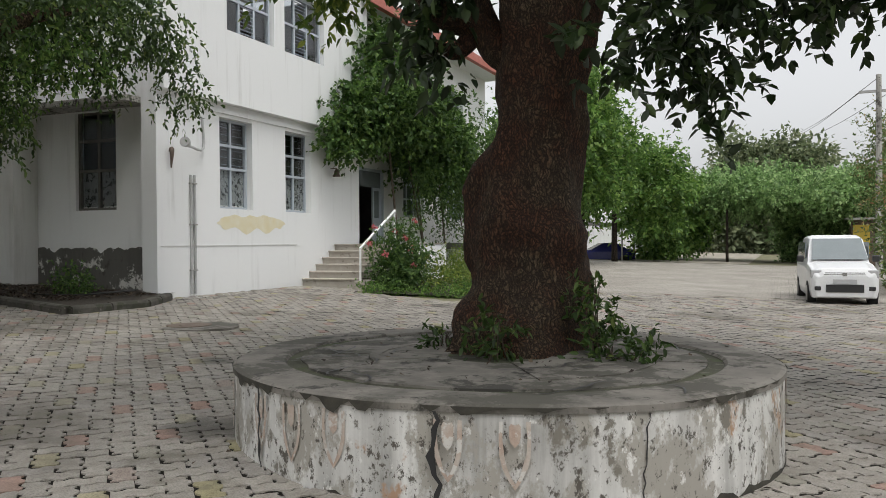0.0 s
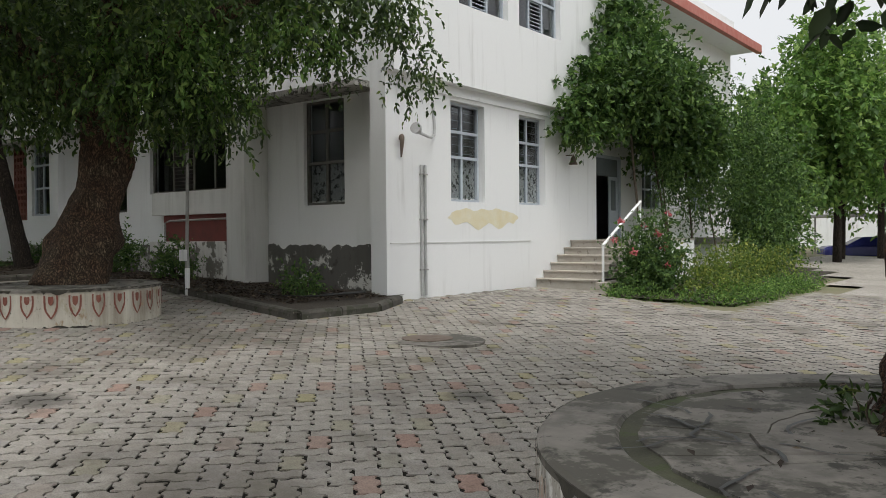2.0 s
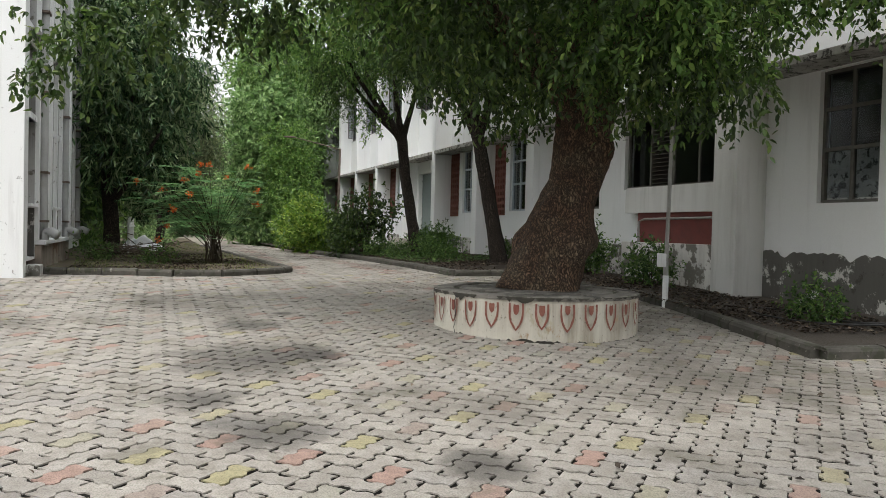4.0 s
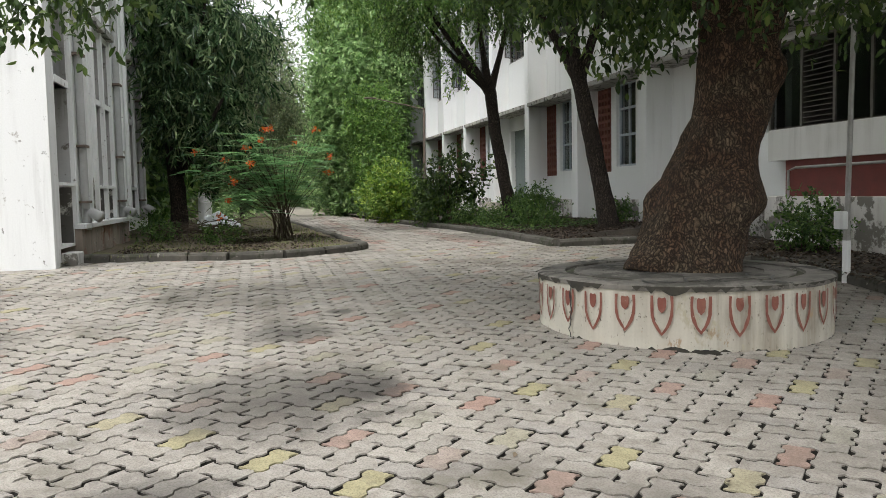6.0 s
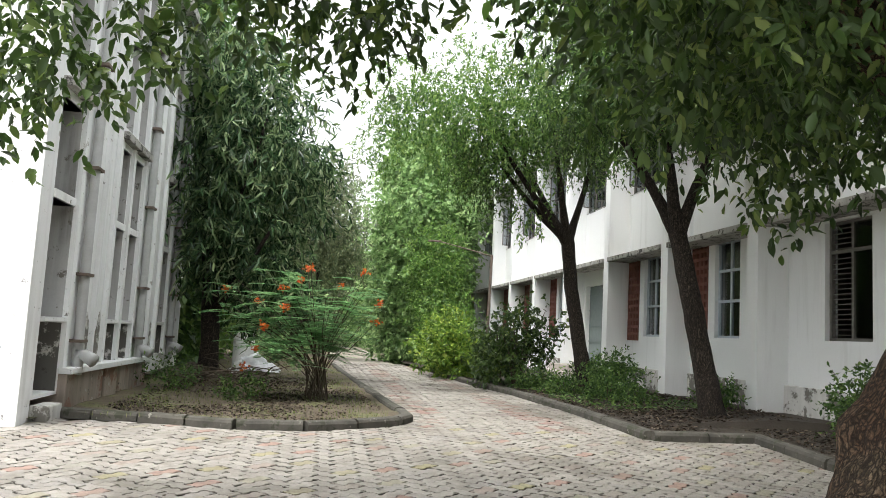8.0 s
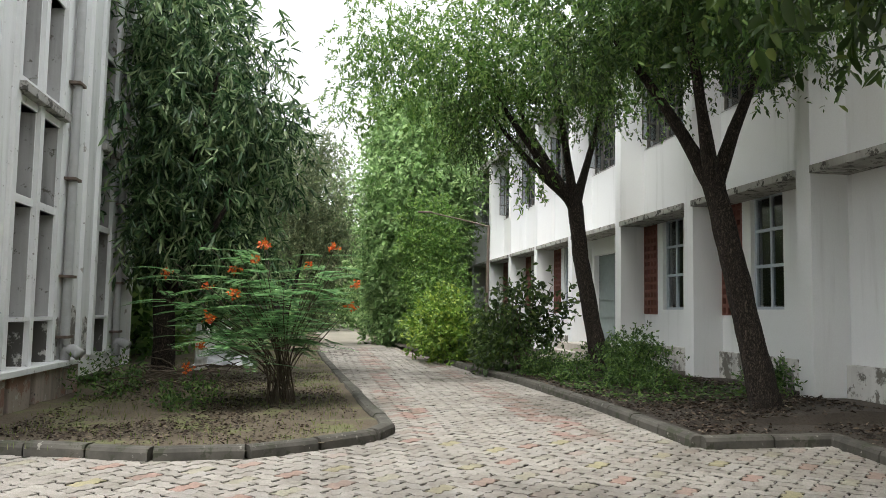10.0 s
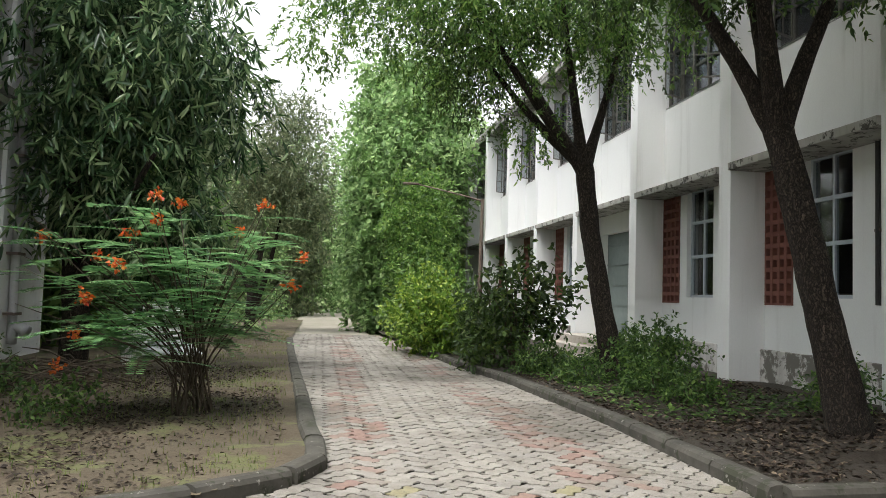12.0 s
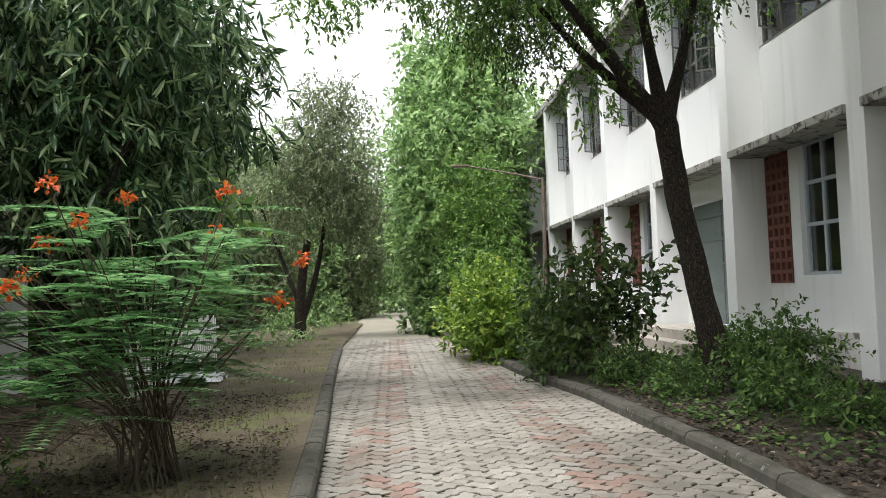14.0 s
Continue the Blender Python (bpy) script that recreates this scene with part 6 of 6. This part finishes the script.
# far side of the yard
mass("yard_trees", "row of leafy trees along the far yard", "trees", (-10, 46, 0), [(-10.5, 44, 6.6, 2.8, 3, 3.8), (-9.9, 40, 7.0, 2.0, 3, 4.0), (-7.6, 50, 4.8, 2.2, 3, 2.8), (-6.8, 56, 3.6, 2.4, 3, 2.6), (-11.9, 37, 4.5, 1.6, 2.5, 3.6), (-7.6, 54, 1.6, 1.2, 2.5, 1.3)], 9000, 8, 0.30, 0.55, 0.4, 141, LEAF_LIGHT, [[(-10.5, 44, -0.1, 0.25), (-10.4, 44, 4, 0.18)], [(-9.2, 47, -0.1, 0.2), (-9.2, 47, 4, 0.14)], [(-9.8, 40, -0.1, 0.2), (-9.7, 40, 5, 0.14)]], shell=0.35)
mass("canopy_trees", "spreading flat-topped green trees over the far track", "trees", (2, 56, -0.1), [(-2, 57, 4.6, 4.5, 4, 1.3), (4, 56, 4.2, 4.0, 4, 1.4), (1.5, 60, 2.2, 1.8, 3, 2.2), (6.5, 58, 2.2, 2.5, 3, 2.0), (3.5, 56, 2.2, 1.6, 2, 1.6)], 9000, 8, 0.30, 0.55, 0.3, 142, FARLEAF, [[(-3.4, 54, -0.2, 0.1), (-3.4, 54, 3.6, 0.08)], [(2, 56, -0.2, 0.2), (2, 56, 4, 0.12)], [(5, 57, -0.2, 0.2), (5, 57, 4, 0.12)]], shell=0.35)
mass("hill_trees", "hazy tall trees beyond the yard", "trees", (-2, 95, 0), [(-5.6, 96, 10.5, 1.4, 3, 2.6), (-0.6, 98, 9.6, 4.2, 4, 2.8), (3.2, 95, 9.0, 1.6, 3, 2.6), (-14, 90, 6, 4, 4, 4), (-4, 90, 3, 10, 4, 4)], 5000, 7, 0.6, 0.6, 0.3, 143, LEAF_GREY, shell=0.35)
mass("yard_hedge", "green and rust-tinted hedge beside the parked car", "hedge", (5, 30, -0.1), [(4.0, 30, 2.4, 1.3, 2.6, 1.7), (3.6, 26.4, 1.3, 0.8, 2.0, 1.4), (5.2, 42, 5.2, 2.0, 3, 2.4), (3.2, 24.5, 0.7, 0.5, 1.4, 0.8)], 3800, 7, 0.16, 0.5, 0.2, 144, RUSTLEAF, [[(5.2, 42, -0.2, 0.2), (5.2, 42, 5, 0.1)]], shell=0.4)
PX = 3.45
t = thing("utility_pole", "pale concrete utility pole beside the hedge", "pole", (PX, 36, -0.1))
part("shaft", tube(bmesh.new(), [(PX, 36, -0.2, 0.14), (PX, 36, 8, 0.1)], 10, per=1), LEDGE, t)
part("crossarm", boxed(PX - 0.7, PX + 0.7, 35.95, 36.05, 7.3, 7.4), STEEL, t)
for k, (dx, dz) in enumerate(((-0.6, 0.1), (0.0, 0.6), (0.6, 0.1))):
    tagged(new("power_line", mesh_from("power_line", tube(bmesh.new(), [(PX + dx, 36, 7.3 + dz, 0.015), (PX - 1.4 + dx, 62, 9.0 + dz, 0.015), (-1.5 + dx, 108, 12.5 + dz, 0.02)], 5), BLACK)), "thin black overhead power line", "cable", "power lines")
t = thing("garden_shed", "low dark shed with a yellow board under the trees", "shed", (5.2, 53, -0.1))
part("wall", boxed(3.6, 7.0, 53, 55.5, -0.15, 2.6), RUST, t)
part("roof", boxed(3.3, 7.3, 52.6, 55.8, 2.6, 2.72), STEEL, t)
part("board", boxed(3.7, 4.6, 52.94, 52.995, 0.6, 2.3), YELLOW, t, "yellow painted board")
FB = thing("far_building", "pale grey two-storey building behind the far trees", "building", (-20, 70, 0), kind="structure")
part("wall", boxed(-24, -10.5, 68, 84, -0.1, 9.0), OLDWHITE, FB)
part("roof", boxed(-24.3, -10.2, 67.5, 84.3, 9.0, 9.25), LEDGE, FB)
for k in range(4):
    part("window", boxed(-10.5, -10.45, 69.5 + 3.4 * k, 71.3 + 3.4 * k, 6.4, 8.2), CARGLASS, FB)
# closing backdrop of trees behind the camera and to the sides
mass("rear_trees", "row of trees closing the yard behind", "trees", (14, -22, -0.1), [(16, -14, 5, 4, 6, 5), (10, -24, 5, 6, 4, 5), (-2, -28, 5, 7, 4, 5), (-14, -24, 5, 6, 4, 5), (20, 2, 5, 4, 7, 5), (18, 16, 4, 4, 6, 4)], 4200, 6, 0.4, 0.5, 0.3, 150, LEAF_MID, shell=0.4)


# ---- vehicles ----
def loft(bm, rings):
    prev = None
    for r in rings:
        cur = [bm.verts.new(p) for p in r]
        if prev:
            n = len(cur)
            for k in range(n):
                bm.faces.new((prev[k], prev[(k + 1) % n], cur[(k + 1) % n], cur[k]))
        else:
            bm.faces.new(cur[::-1])
        prev = cur
    bm.faces.new(prev)
    return bm


def car(name, label, at, turn, paint, stations, rear=False):
    """A car whose nose points to its own -y; stations: (y, half width, floor, belt, roof, half roof width)."""
    t = thing(name, label, "car", m=pose(*at, 0, 0, turn))
    ring = lambda y, w, f, b, r, rw: [(-w * 0.94, y, f), (-w, y, f + 0.18), (-w, y, b - 0.12), (-w * 0.96, y, b), (-rw, y, r - 0.05), (-rw * 0.85, y, r), (rw * 0.85, y, r), (rw, y, r - 0.05), (w * 0.96, y, b), (w, y, b - 0.12), (w, y, f + 0.18), (w * 0.94, y, f)]
    body = part("body", loft(bmesh.new(), [ring(*s) for s in stations]), paint, t, world=False, smooth=False)
    mod = body.modifiers.new("soft", "BEVEL")
    mod.width, mod.segments, mod.limit_method, mod.angle_limit = 0.04, 3, "ANGLE", radians(25)
    return t


t = car("parked_hatchback", "white tall hatchback car parked facing the yard", (1.15, 22.4, -0.09), 4, CARWHITE,
        [(-1.78, 0.62, 0.22, 0.70, 0.74, 0.5), (-1.70, 0.72, 0.2, 0.86, 0.90, 0.6), (-0.95, 0.74, 0.2, 0.98, 1.04, 0.62), (-0.25, 0.74, 0.2, 1.02, 1.62, 0.60), (0.2, 0.74, 0.2, 1.02, 1.68, 0.60), (1.4, 0.74, 0.2, 1.04, 1.66, 0.58), (1.75, 0.72, 0.25, 1.04, 1.45, 0.55)])
bm = bmesh.new()
q = [bm.verts.new(p) for p in ((-0.62, -0.93, 1.07), (0.62, -0.93, 1.07), (0.55, -0.31, 1.58), (-0.55, -0.31, 1.58))]
bm.faces.new(q)
q2 = bmesh.ops.extrude_face_region(bm, geom=bm.faces[:])
bmesh.ops.translate(bm, verts=[v for v in q2["geom"] if isinstance(v, bmesh.types.BMVert)], vec=(0, -0.015, 0.012))
part("windscreen", bm, CARGLASS, t, world=False)
part("grille", boxed(-0.42, 0.42, -1.76, -1.72, 0.70, 0.80, 0.01), BLACK, t, world=False)
part("grille_trim", boxed(-0.44, 0.44, -1.775, -1.735, 0.745, 0.76), CHROME, t, world=False)
part("lower_intake", boxed(-0.4, 0.4, -1.80, -1.75, 0.34, 0.52, 0.01), BLACK, t, world=False)
part("number_plate", boxed(-0.25, 0.25, -1.815, -1.795, 0.53, 0.64), LAMPGLASS, t, world=False)
part("badge", boxed(-0.05, 0.05, -1.785, -1.77, 0.72, 0.79), CHROME, t, world=False)
for s in (-1, 1):
    part("headlight", boxed(min(s * 0.46, s * 0.72), max(s * 0.46, s * 0.72), -1.735, -1.60, 0.66, 0.86, 0.03), LAMPGLASS, t, world=False)
    part("fog_lamp", boxed(min(s * 0.5, s * 0.64), max(s * 0.5, s * 0.64), -1.80, -1.7, 0.38, 0.48, 0.02), BLACK, t, world=False)
    part("mirror", boxed(min(s * 0.76, s * 0.92), max(s * 0.76, s * 0.92), -0.62, -0.5, 1.02, 1.18, 0.03), BLACK, t, world=False)
    part("side_window", boxed(min(s * 0.69, s * 0.72), max(s * 0.69, s * 0.72), -0.4, 1.4, 1.1, 1.5), CARGLASS, t, world=False)
    part("wiper", boxed(-0.5 + 0.25 * (s + 1), 0.0 + 0.25 * (s + 1), -0.96, -0.94, 1.07, 1.085), BLACK, t, world=False)
    for y in (-1.15, 1.2):
        w = part("wheel", disc(bmesh.new(), (s * 0.66 - 0.09, y, 0.29), 0.29, 0.18, "x"), TYRE, t, world=False)
        part("rim", disc(bmesh.new(), (s * 0.66 - 0.1, y, 0.29), 0.18, 0.2, "x"), STEEL, w, world=False)
t = car("parked_saloon", "dark blue saloon car parked under a shelter, rear lamps showing", (-11.2, 52.5, -0.1), -60, CARBLUE,
        [(-2.1, 0.7, 0.25, 0.72, 0.76, 0.6), (-1.9, 0.82, 0.22, 0.85, 0.9, 0.68), (-0.8, 0.84, 0.22, 0.95, 1.0, 0.7), (0.0, 0.84, 0.22, 0.98, 1.42, 0.6), (0.9, 0.84, 0.22, 0.98, 1.44, 0.6), (1.6, 0.84, 0.22, 1.0, 1.06, 0.68), (2.1, 0.8, 0.3, 0.95, 1.0, 0.66)])
for s in (-1, 1):
    part("tail_lamp", boxed(min(s * 0.5, s * 0.78), max(s * 0.5, s * 0.78), 2.05, 2.13, 0.75, 0.92, 0.02), REDLAMP, t, world=False)
    for y in (-1.3, 1.3):
        part("wheel", disc(bmesh.new(), (s * 0.76 - 0.1, y, 0.3), 0.3, 0.2, "x"), TYRE, t, world=False)
part("rear_window", boxed(-0.55, 0.55, 1.28, 1.31, 1.08, 1.36), CARGLASS, t, world=False)
t = thing("car_shelter", "flat grey shelter roof on thin posts over a car", "shelter", (-11.5, 53, -0.1))
part("roof", boxed(-14.5, -9.2, 50.8, 55.5, 2.5, 2.62), STEEL, t)
for x, y in ((-14.2, 51), (-9.5, 51), (-9.5, 55.2), (-14.2, 55.2)):
    part("post", tube(bmesh.new(), [(x, y, -0.2, 0.05), (x, y, 2.5, 0.05)], 8, per=1), STEEL, t)

# manhole cover in the yard
t = thing("manhole_cover", "old round iron manhole cover set in a cement patch", "manhole cover", (-8.4, 9.6, G(-8.4)))
part("surround", prism(bmesh.new(), [(-8.45 + 0.85 * math.cos(a) * (1 + 0.15 * noise.noise(Vector((math.cos(a), math.sin(a), 3)))), 9.75 + 0.6 * math.sin(a)) for a in [6.283 * k / 30 for k in range(30)]], G(-8.4) - 0.08, G(-8.4) + 0.006), SLAB, t, "cracked cement surround")
part("lid", disc(bmesh.new(), (-8.45, 9.75, G(-8.4) - 0.02), 0.34, 0.035), RUST, t)
# hose in the bed by the corner
t = thing("garden_hose", "thin dark hose lying in loops on the bed", "hose", (-13, 11.2, 0.5))
part("coil", tube(bmesh.new(), [(-11.6, 11.9, 0.6, 0.014), (-12.5, 11.3, 0.53, 0.014), (-13.4, 11.1, 0.55, 0.014), (-14.2, 11.6, 0.57, 0.014), (-13.4, 12.0, 0.56, 0.014), (-12.4, 11.7, 0.55, 0.014), (-11.8, 12.1, 0.6, 0.014)], 8, per=6), BLACK, t)


# ---- leaf litter, grass, and the paving blocks ----
def scatter(name, label, zone, count, zf, size, mat, seed, upright=False, category="litter"):
    r = np.random.default_rng(seed)
    xs, ys = [p[0] for p in zone], [p[1] for p in zone]
    pts = []
    while len(pts) < count:
        x, y = r.uniform(min(xs), max(xs)), r.uniform(min(ys), max(ys))
        if within(zone, x, y) and (noise.noise(Vector((x * 0.7, y * 0.7, seed))) > r.uniform(-0.6, 0.5)):
            pts.append((x, y, zf(x, y)))
    b = np.array(pts)
    n = len(b)
    a = r.uniform(0, 6.28, n)
    if upright:
        way = np.stack([np.cos(a) * 0.35, np.sin(a) * 0.35, np.ones(n)], 1)
        up = np.stack([np.cos(a), np.sin(a), np.zeros(n)], 1)
        w = 0.12
    else:
        way = np.stack([np.cos(a), np.sin(a), r.normal(size=n) * 0.25], 1)
        up = np.stack([r.normal(size=n) * 0.35, r.normal(size=n) * 0.35, np.ones(n)], 1)
        w = 0.5
    s = size * r.uniform(0.5, 1.3, n)
    ob = new(name, leaves_mesh(name, b, way, up, s, s * w, mat, False))
    return tagged(ob, label, category, kind="stuff")


scatter("leaf_litter", "dry brown fallen leaves on the bed soil", [(-30, 9.3), (-21.2, 9.4), (-21.3, 11), (-19, 10.9), (-12, 10.4), (-11.6, 12.6), (-30, 12.4)], 15000, lambda x, y: bed_z(x, y) + 0.025, 0.075, DRYLEAF, 7)
scatter("island_litter", "dry brown fallen leaves on the island bed", [(-21.0, 2), (-20.9, 4), (-22, 5.4), (-31, 5.0), (-31, 1.2), (-22, 1.2)], 9000, lambda x, y: G(x) + 0.085, 0.06, DRYLEAF, 8)
scatter("island_grass", "thin green and straw-coloured grass on the island bed", [(-20.9, 1.2), (-20.9, 4), (-22, 5.4), (-46, 4.6), (-46, 1), (-28, 1)], 9000, lambda x, y: G(x) + 0.06, 0.07, GRASS, 9, True, "grass")
scatter("yard_litter", "scattered fallen leaves on the paving", [(2, -4), (2, 10), (-12, 10), (-21, 8.8), (-40, 7.8), (-40, 5.2), (-22, 6), (-20, 3.5), (-19, -4)], 420, lambda x, y: G(x) + 0.012, 0.06, DRYLEAF, 10)
scatter("platform_litter", "fallen leaves on the tree seat", [(-3.4, 5.0), (-2.6, 4.4), (-1.2, 4.4), (-0.4, 5.2), (-0.4, 6.8), (-1.2, 7.5), (-2.8, 7.5), (-3.5, 6.6)], 90, lambda x, y: 0.632, 0.055, DRYLEAF, 14)
scatter("bed_weeds", "short green weeds in the planted bed", [(-33, 9.4), (-24, 9.6), (-23.5, 11.8), (-33, 12)], 2600, lambda x, y: bed_z(x, y) + 0.02 + 0.12 * abs(noise.noise(Vector((x * 9, y * 9, 1)))), 0.10, LEAF_MID, 13, False, "weeds")

# interlocking paving blocks in a herringbone at 45 degrees to the walls
BW, AMP, GAP = 0.155, 0.0145, 0.0072
WAVE = [(0.0, 0.0), (0.07, 1.0), (0.2, 1.0), (0.3, -1.0), (0.45, -1.0), (0.55, 1.0), (0.7, 1.0), (0.8, -1.0), (0.93, -1.0), (1.0, 0.0)]


def block_arrays(ang, skirt):
    lo = [(-BW / 2 + GAP + AMP * w, (u - 0.5) * (2 * BW - 2 * GAP)) for u, w in WAVE]
    hi = [(BW / 2 - GAP + AMP * w, (u - 0.5) * (2 * BW - 2 * GAP)) for u, w in WAVE]
    o = np.array(lo + hi[::-1])
    k = len(o)
    if skirt:
        v = np.concatenate([np.concatenate([o * [0.975, 0.988], np.zeros((k, 1))], 1), np.concatenate([o * [0.99, 0.995], np.full((k, 1), -0.009)], 1), np.concatenate([o, np.full((k, 1), -0.042)], 1)])
        faces = [list(range(k))] + [[r + q, r + k + q, r + k + (q + 1) % k, r + (q + 1) % k] for r in (0, k) for q in range(k)]
    else:
        v = np.concatenate([o, np.full((k, 1), -0.001)], 1)
        faces = [list(range(k))]
    c, s = math.cos(ang), math.sin(ang)
    v[:, :2] = v[:, :2] @ np.array([[c, s], [-s, c]])
    return v, faces


def side_slots(n):
    """The top and its worn edge take the block's colour, the sides below are packed with dirt."""
    m = (n - 1) // 2
    return [0] * (n - m) + [1] * m


def joined_blocks(name, cells, mat, skirt, label):
    """cells: (x, y, z, slope, flip) rows."""
    made = {f: block_arrays(YARD_TURN if f else YARD_TURN - math.pi / 2, skirt) for f in (False, True)}
    V, loops, totals, slots = [], [], [], []
    off = 0
    for f in (False, True):
        C = np.array([c[:4] for c in cells if c[4] == f])
        if not len(C):
            continue
        v, faces = made[f]
        r = np.random.default_rng(17)
        tilt = r.normal(size=(len(C), 2)) * 0.016
        yaw = r.normal(size=(len(C), 1)) * 0.012
        w = v[None] + C[:, None, :3]
        w[..., 0] += r.normal(size=(len(C), 1)) * 0.0028 - v[None, :, 1] * yaw
        w[..., 1] += r.normal(size=(len(C), 1)) * 0.0028 + v[None, :, 0] * yaw
        w[..., 2] += v[None, :, 0] * (C[:, 3, None] + tilt[:, :1]) + v[None, :, 1] * tilt[:, 1:]
        V.append(w.reshape(-1, 3))
        idx = np.concatenate([np.array(q) for q in faces])
        size = np.array([len(q) for q in faces])
        loops.append((idx[None] + (off + np.arange(len(C)) * len(v))[:, None]).ravel())
        totals.append(np.tile(size, len(C)))
        slots.append(np.tile(side_slots(len(faces)), len(C)))
        off += len(C) * len(v)
    V, loops, totals = np.concatenate(V), np.concatenate(loops), np.concatenate(totals)
    me = bpy.data.meshes.new(name)
    me.vertices.add(len(V))
    me.vertices.foreach_set("co", V.astype(np.float32).ravel())
    me.loops.add(len(loops))
    me.loops.foreach_set("vertex_index", loops.astype(np.int32))
    me.polygons.add(len(totals))
    me.polygons.foreach_set("loop_start", np.concatenate([[0], np.cumsum(totals)[:-1]]).astype(np.int32))
    me.polygons.foreach_set("use_smooth", np.zeros(len(totals), dtype=bool))
    me.polygons.foreach_set("material_index", np.concatenate(slots).astype(np.int32))
    me.update(calc_edges=True)
    me.materials.append(mat)
    me.materials.append(JOINTSAND)
    ob = new(name, me)
    return tagged(ob, label, "paving", kind="stuff")


YARD_TURN = radians(-45)
near, far_, pink, single, red, yellow = [], [], [], [], [], []
rb = random.Random(4)
WALK = [(0, 0), (-1.5, 1.3), (-3, 2.3), (-5, 3.1), (-7.2, 3.8), (-10, 4.4), (-13, 5.1), (-16, 5.8), (-18, 6.3), (-21, 7)]


def lay(x, y, f, tint):
    if not within(YARD, x, y) or math.hypot(x + 2.06, y - 5.9) < 1.88 or math.hypot(x + 13.72, y - 7.62) < 1.27:
        return
    sl = (G(x + 0.1) - G(x - 0.1)) / 0.2
    cell = (x, y, G(x) + rb.uniform(-0.003, 0.003), sl, f)
    on_path = x < -21.6
    d = 0 if on_path else min(math.hypot(x - p, y - q) for p, q in WALK)
    if on_path and (5.85 < y + 0.02 * (x + 25) < 6.4 or 7.85 < y < 8.45) and rb.random() < 0.55:
        pink.append(cell)
    elif tint and not on_path and rb.random() < 0.8:
        (red if tint == 1 else yellow).append(cell)
    elif d < 1.0 and f and -10 < x < -4 and len(single) < 290:
        single.append(cell)
    elif d < 7.5:
        near.append(cell)
    else:
        far_.append(cell)


cs, sn = math.cos(YARD_TURN), math.sin(YARD_TURN)
for gx in range(-270, 270):
    for gy in range(-270, 270):
        k = (gx - gy) % 4
        if k not in (0, 3):
            continue
        u, v = ((gx + 1) * BW, (gy + 0.5) * BW) if k == 0 else ((gx + 0.5) * BW, (gy + 1) * BW)
        x, y = -9.18 + cs * u - sn * v, 2.46 + sn * u + cs * v
        if -46 < x < 10 and (-12 if x > -21 else 4.3) < y < (22 if x > -21.2 else 9.5):
            step = ((gx + gy) // 2 + (gx - gy) // 2) % 6 if k == 0 else 1
            lay(x, y, k == 3, {0: 1, 3: 2}.get(step, 0))
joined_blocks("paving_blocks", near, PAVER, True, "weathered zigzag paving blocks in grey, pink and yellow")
joined_blocks("paving_blocks_red", red, PAVER_RED, True, "faded red zigzag paving blocks set singly in the grey")
joined_blocks("paving_blocks_yellow", yellow, PAVER_YELLOW, True, "faded yellow zigzag paving blocks set singly in the grey")
joined_blocks("paving_blocks_outer", far_, PAVER, False, "weathered zigzag paving blocks of the outer yard")
joined_blocks("paving_blocks_pink", pink, PAVER_PINK, True, "faded pink zigzag paving blocks in bands along the path")
pave = thing("pavement", "zigzag paving blocks in the middle of the yard", "paving", (-5.4, 2.3, G(-5.4)), kind="structure")
v, faces = block_arrays(YARD_TURN, True)
block_mesh = bpy.data.meshes.new("paving_block")
block_mesh.from_pydata([tuple(q) for q in v], [], faces)
block_mesh.materials.append(PAVER_ONE)
block_mesh.materials.append(JOINTSAND)
block_mesh.polygons.foreach_set("material_index", np.array(side_slots(len(faces)), dtype=np.int32))
for px, py, pz, sl, f in single:
    o = new("paving_block", block_mesh)
    o.parent = pave
    o.location = (px + 5.4, py - 2.3, pz - G(-5.4))
    o.rotation_euler = (0, -math.atan(sl), 0)
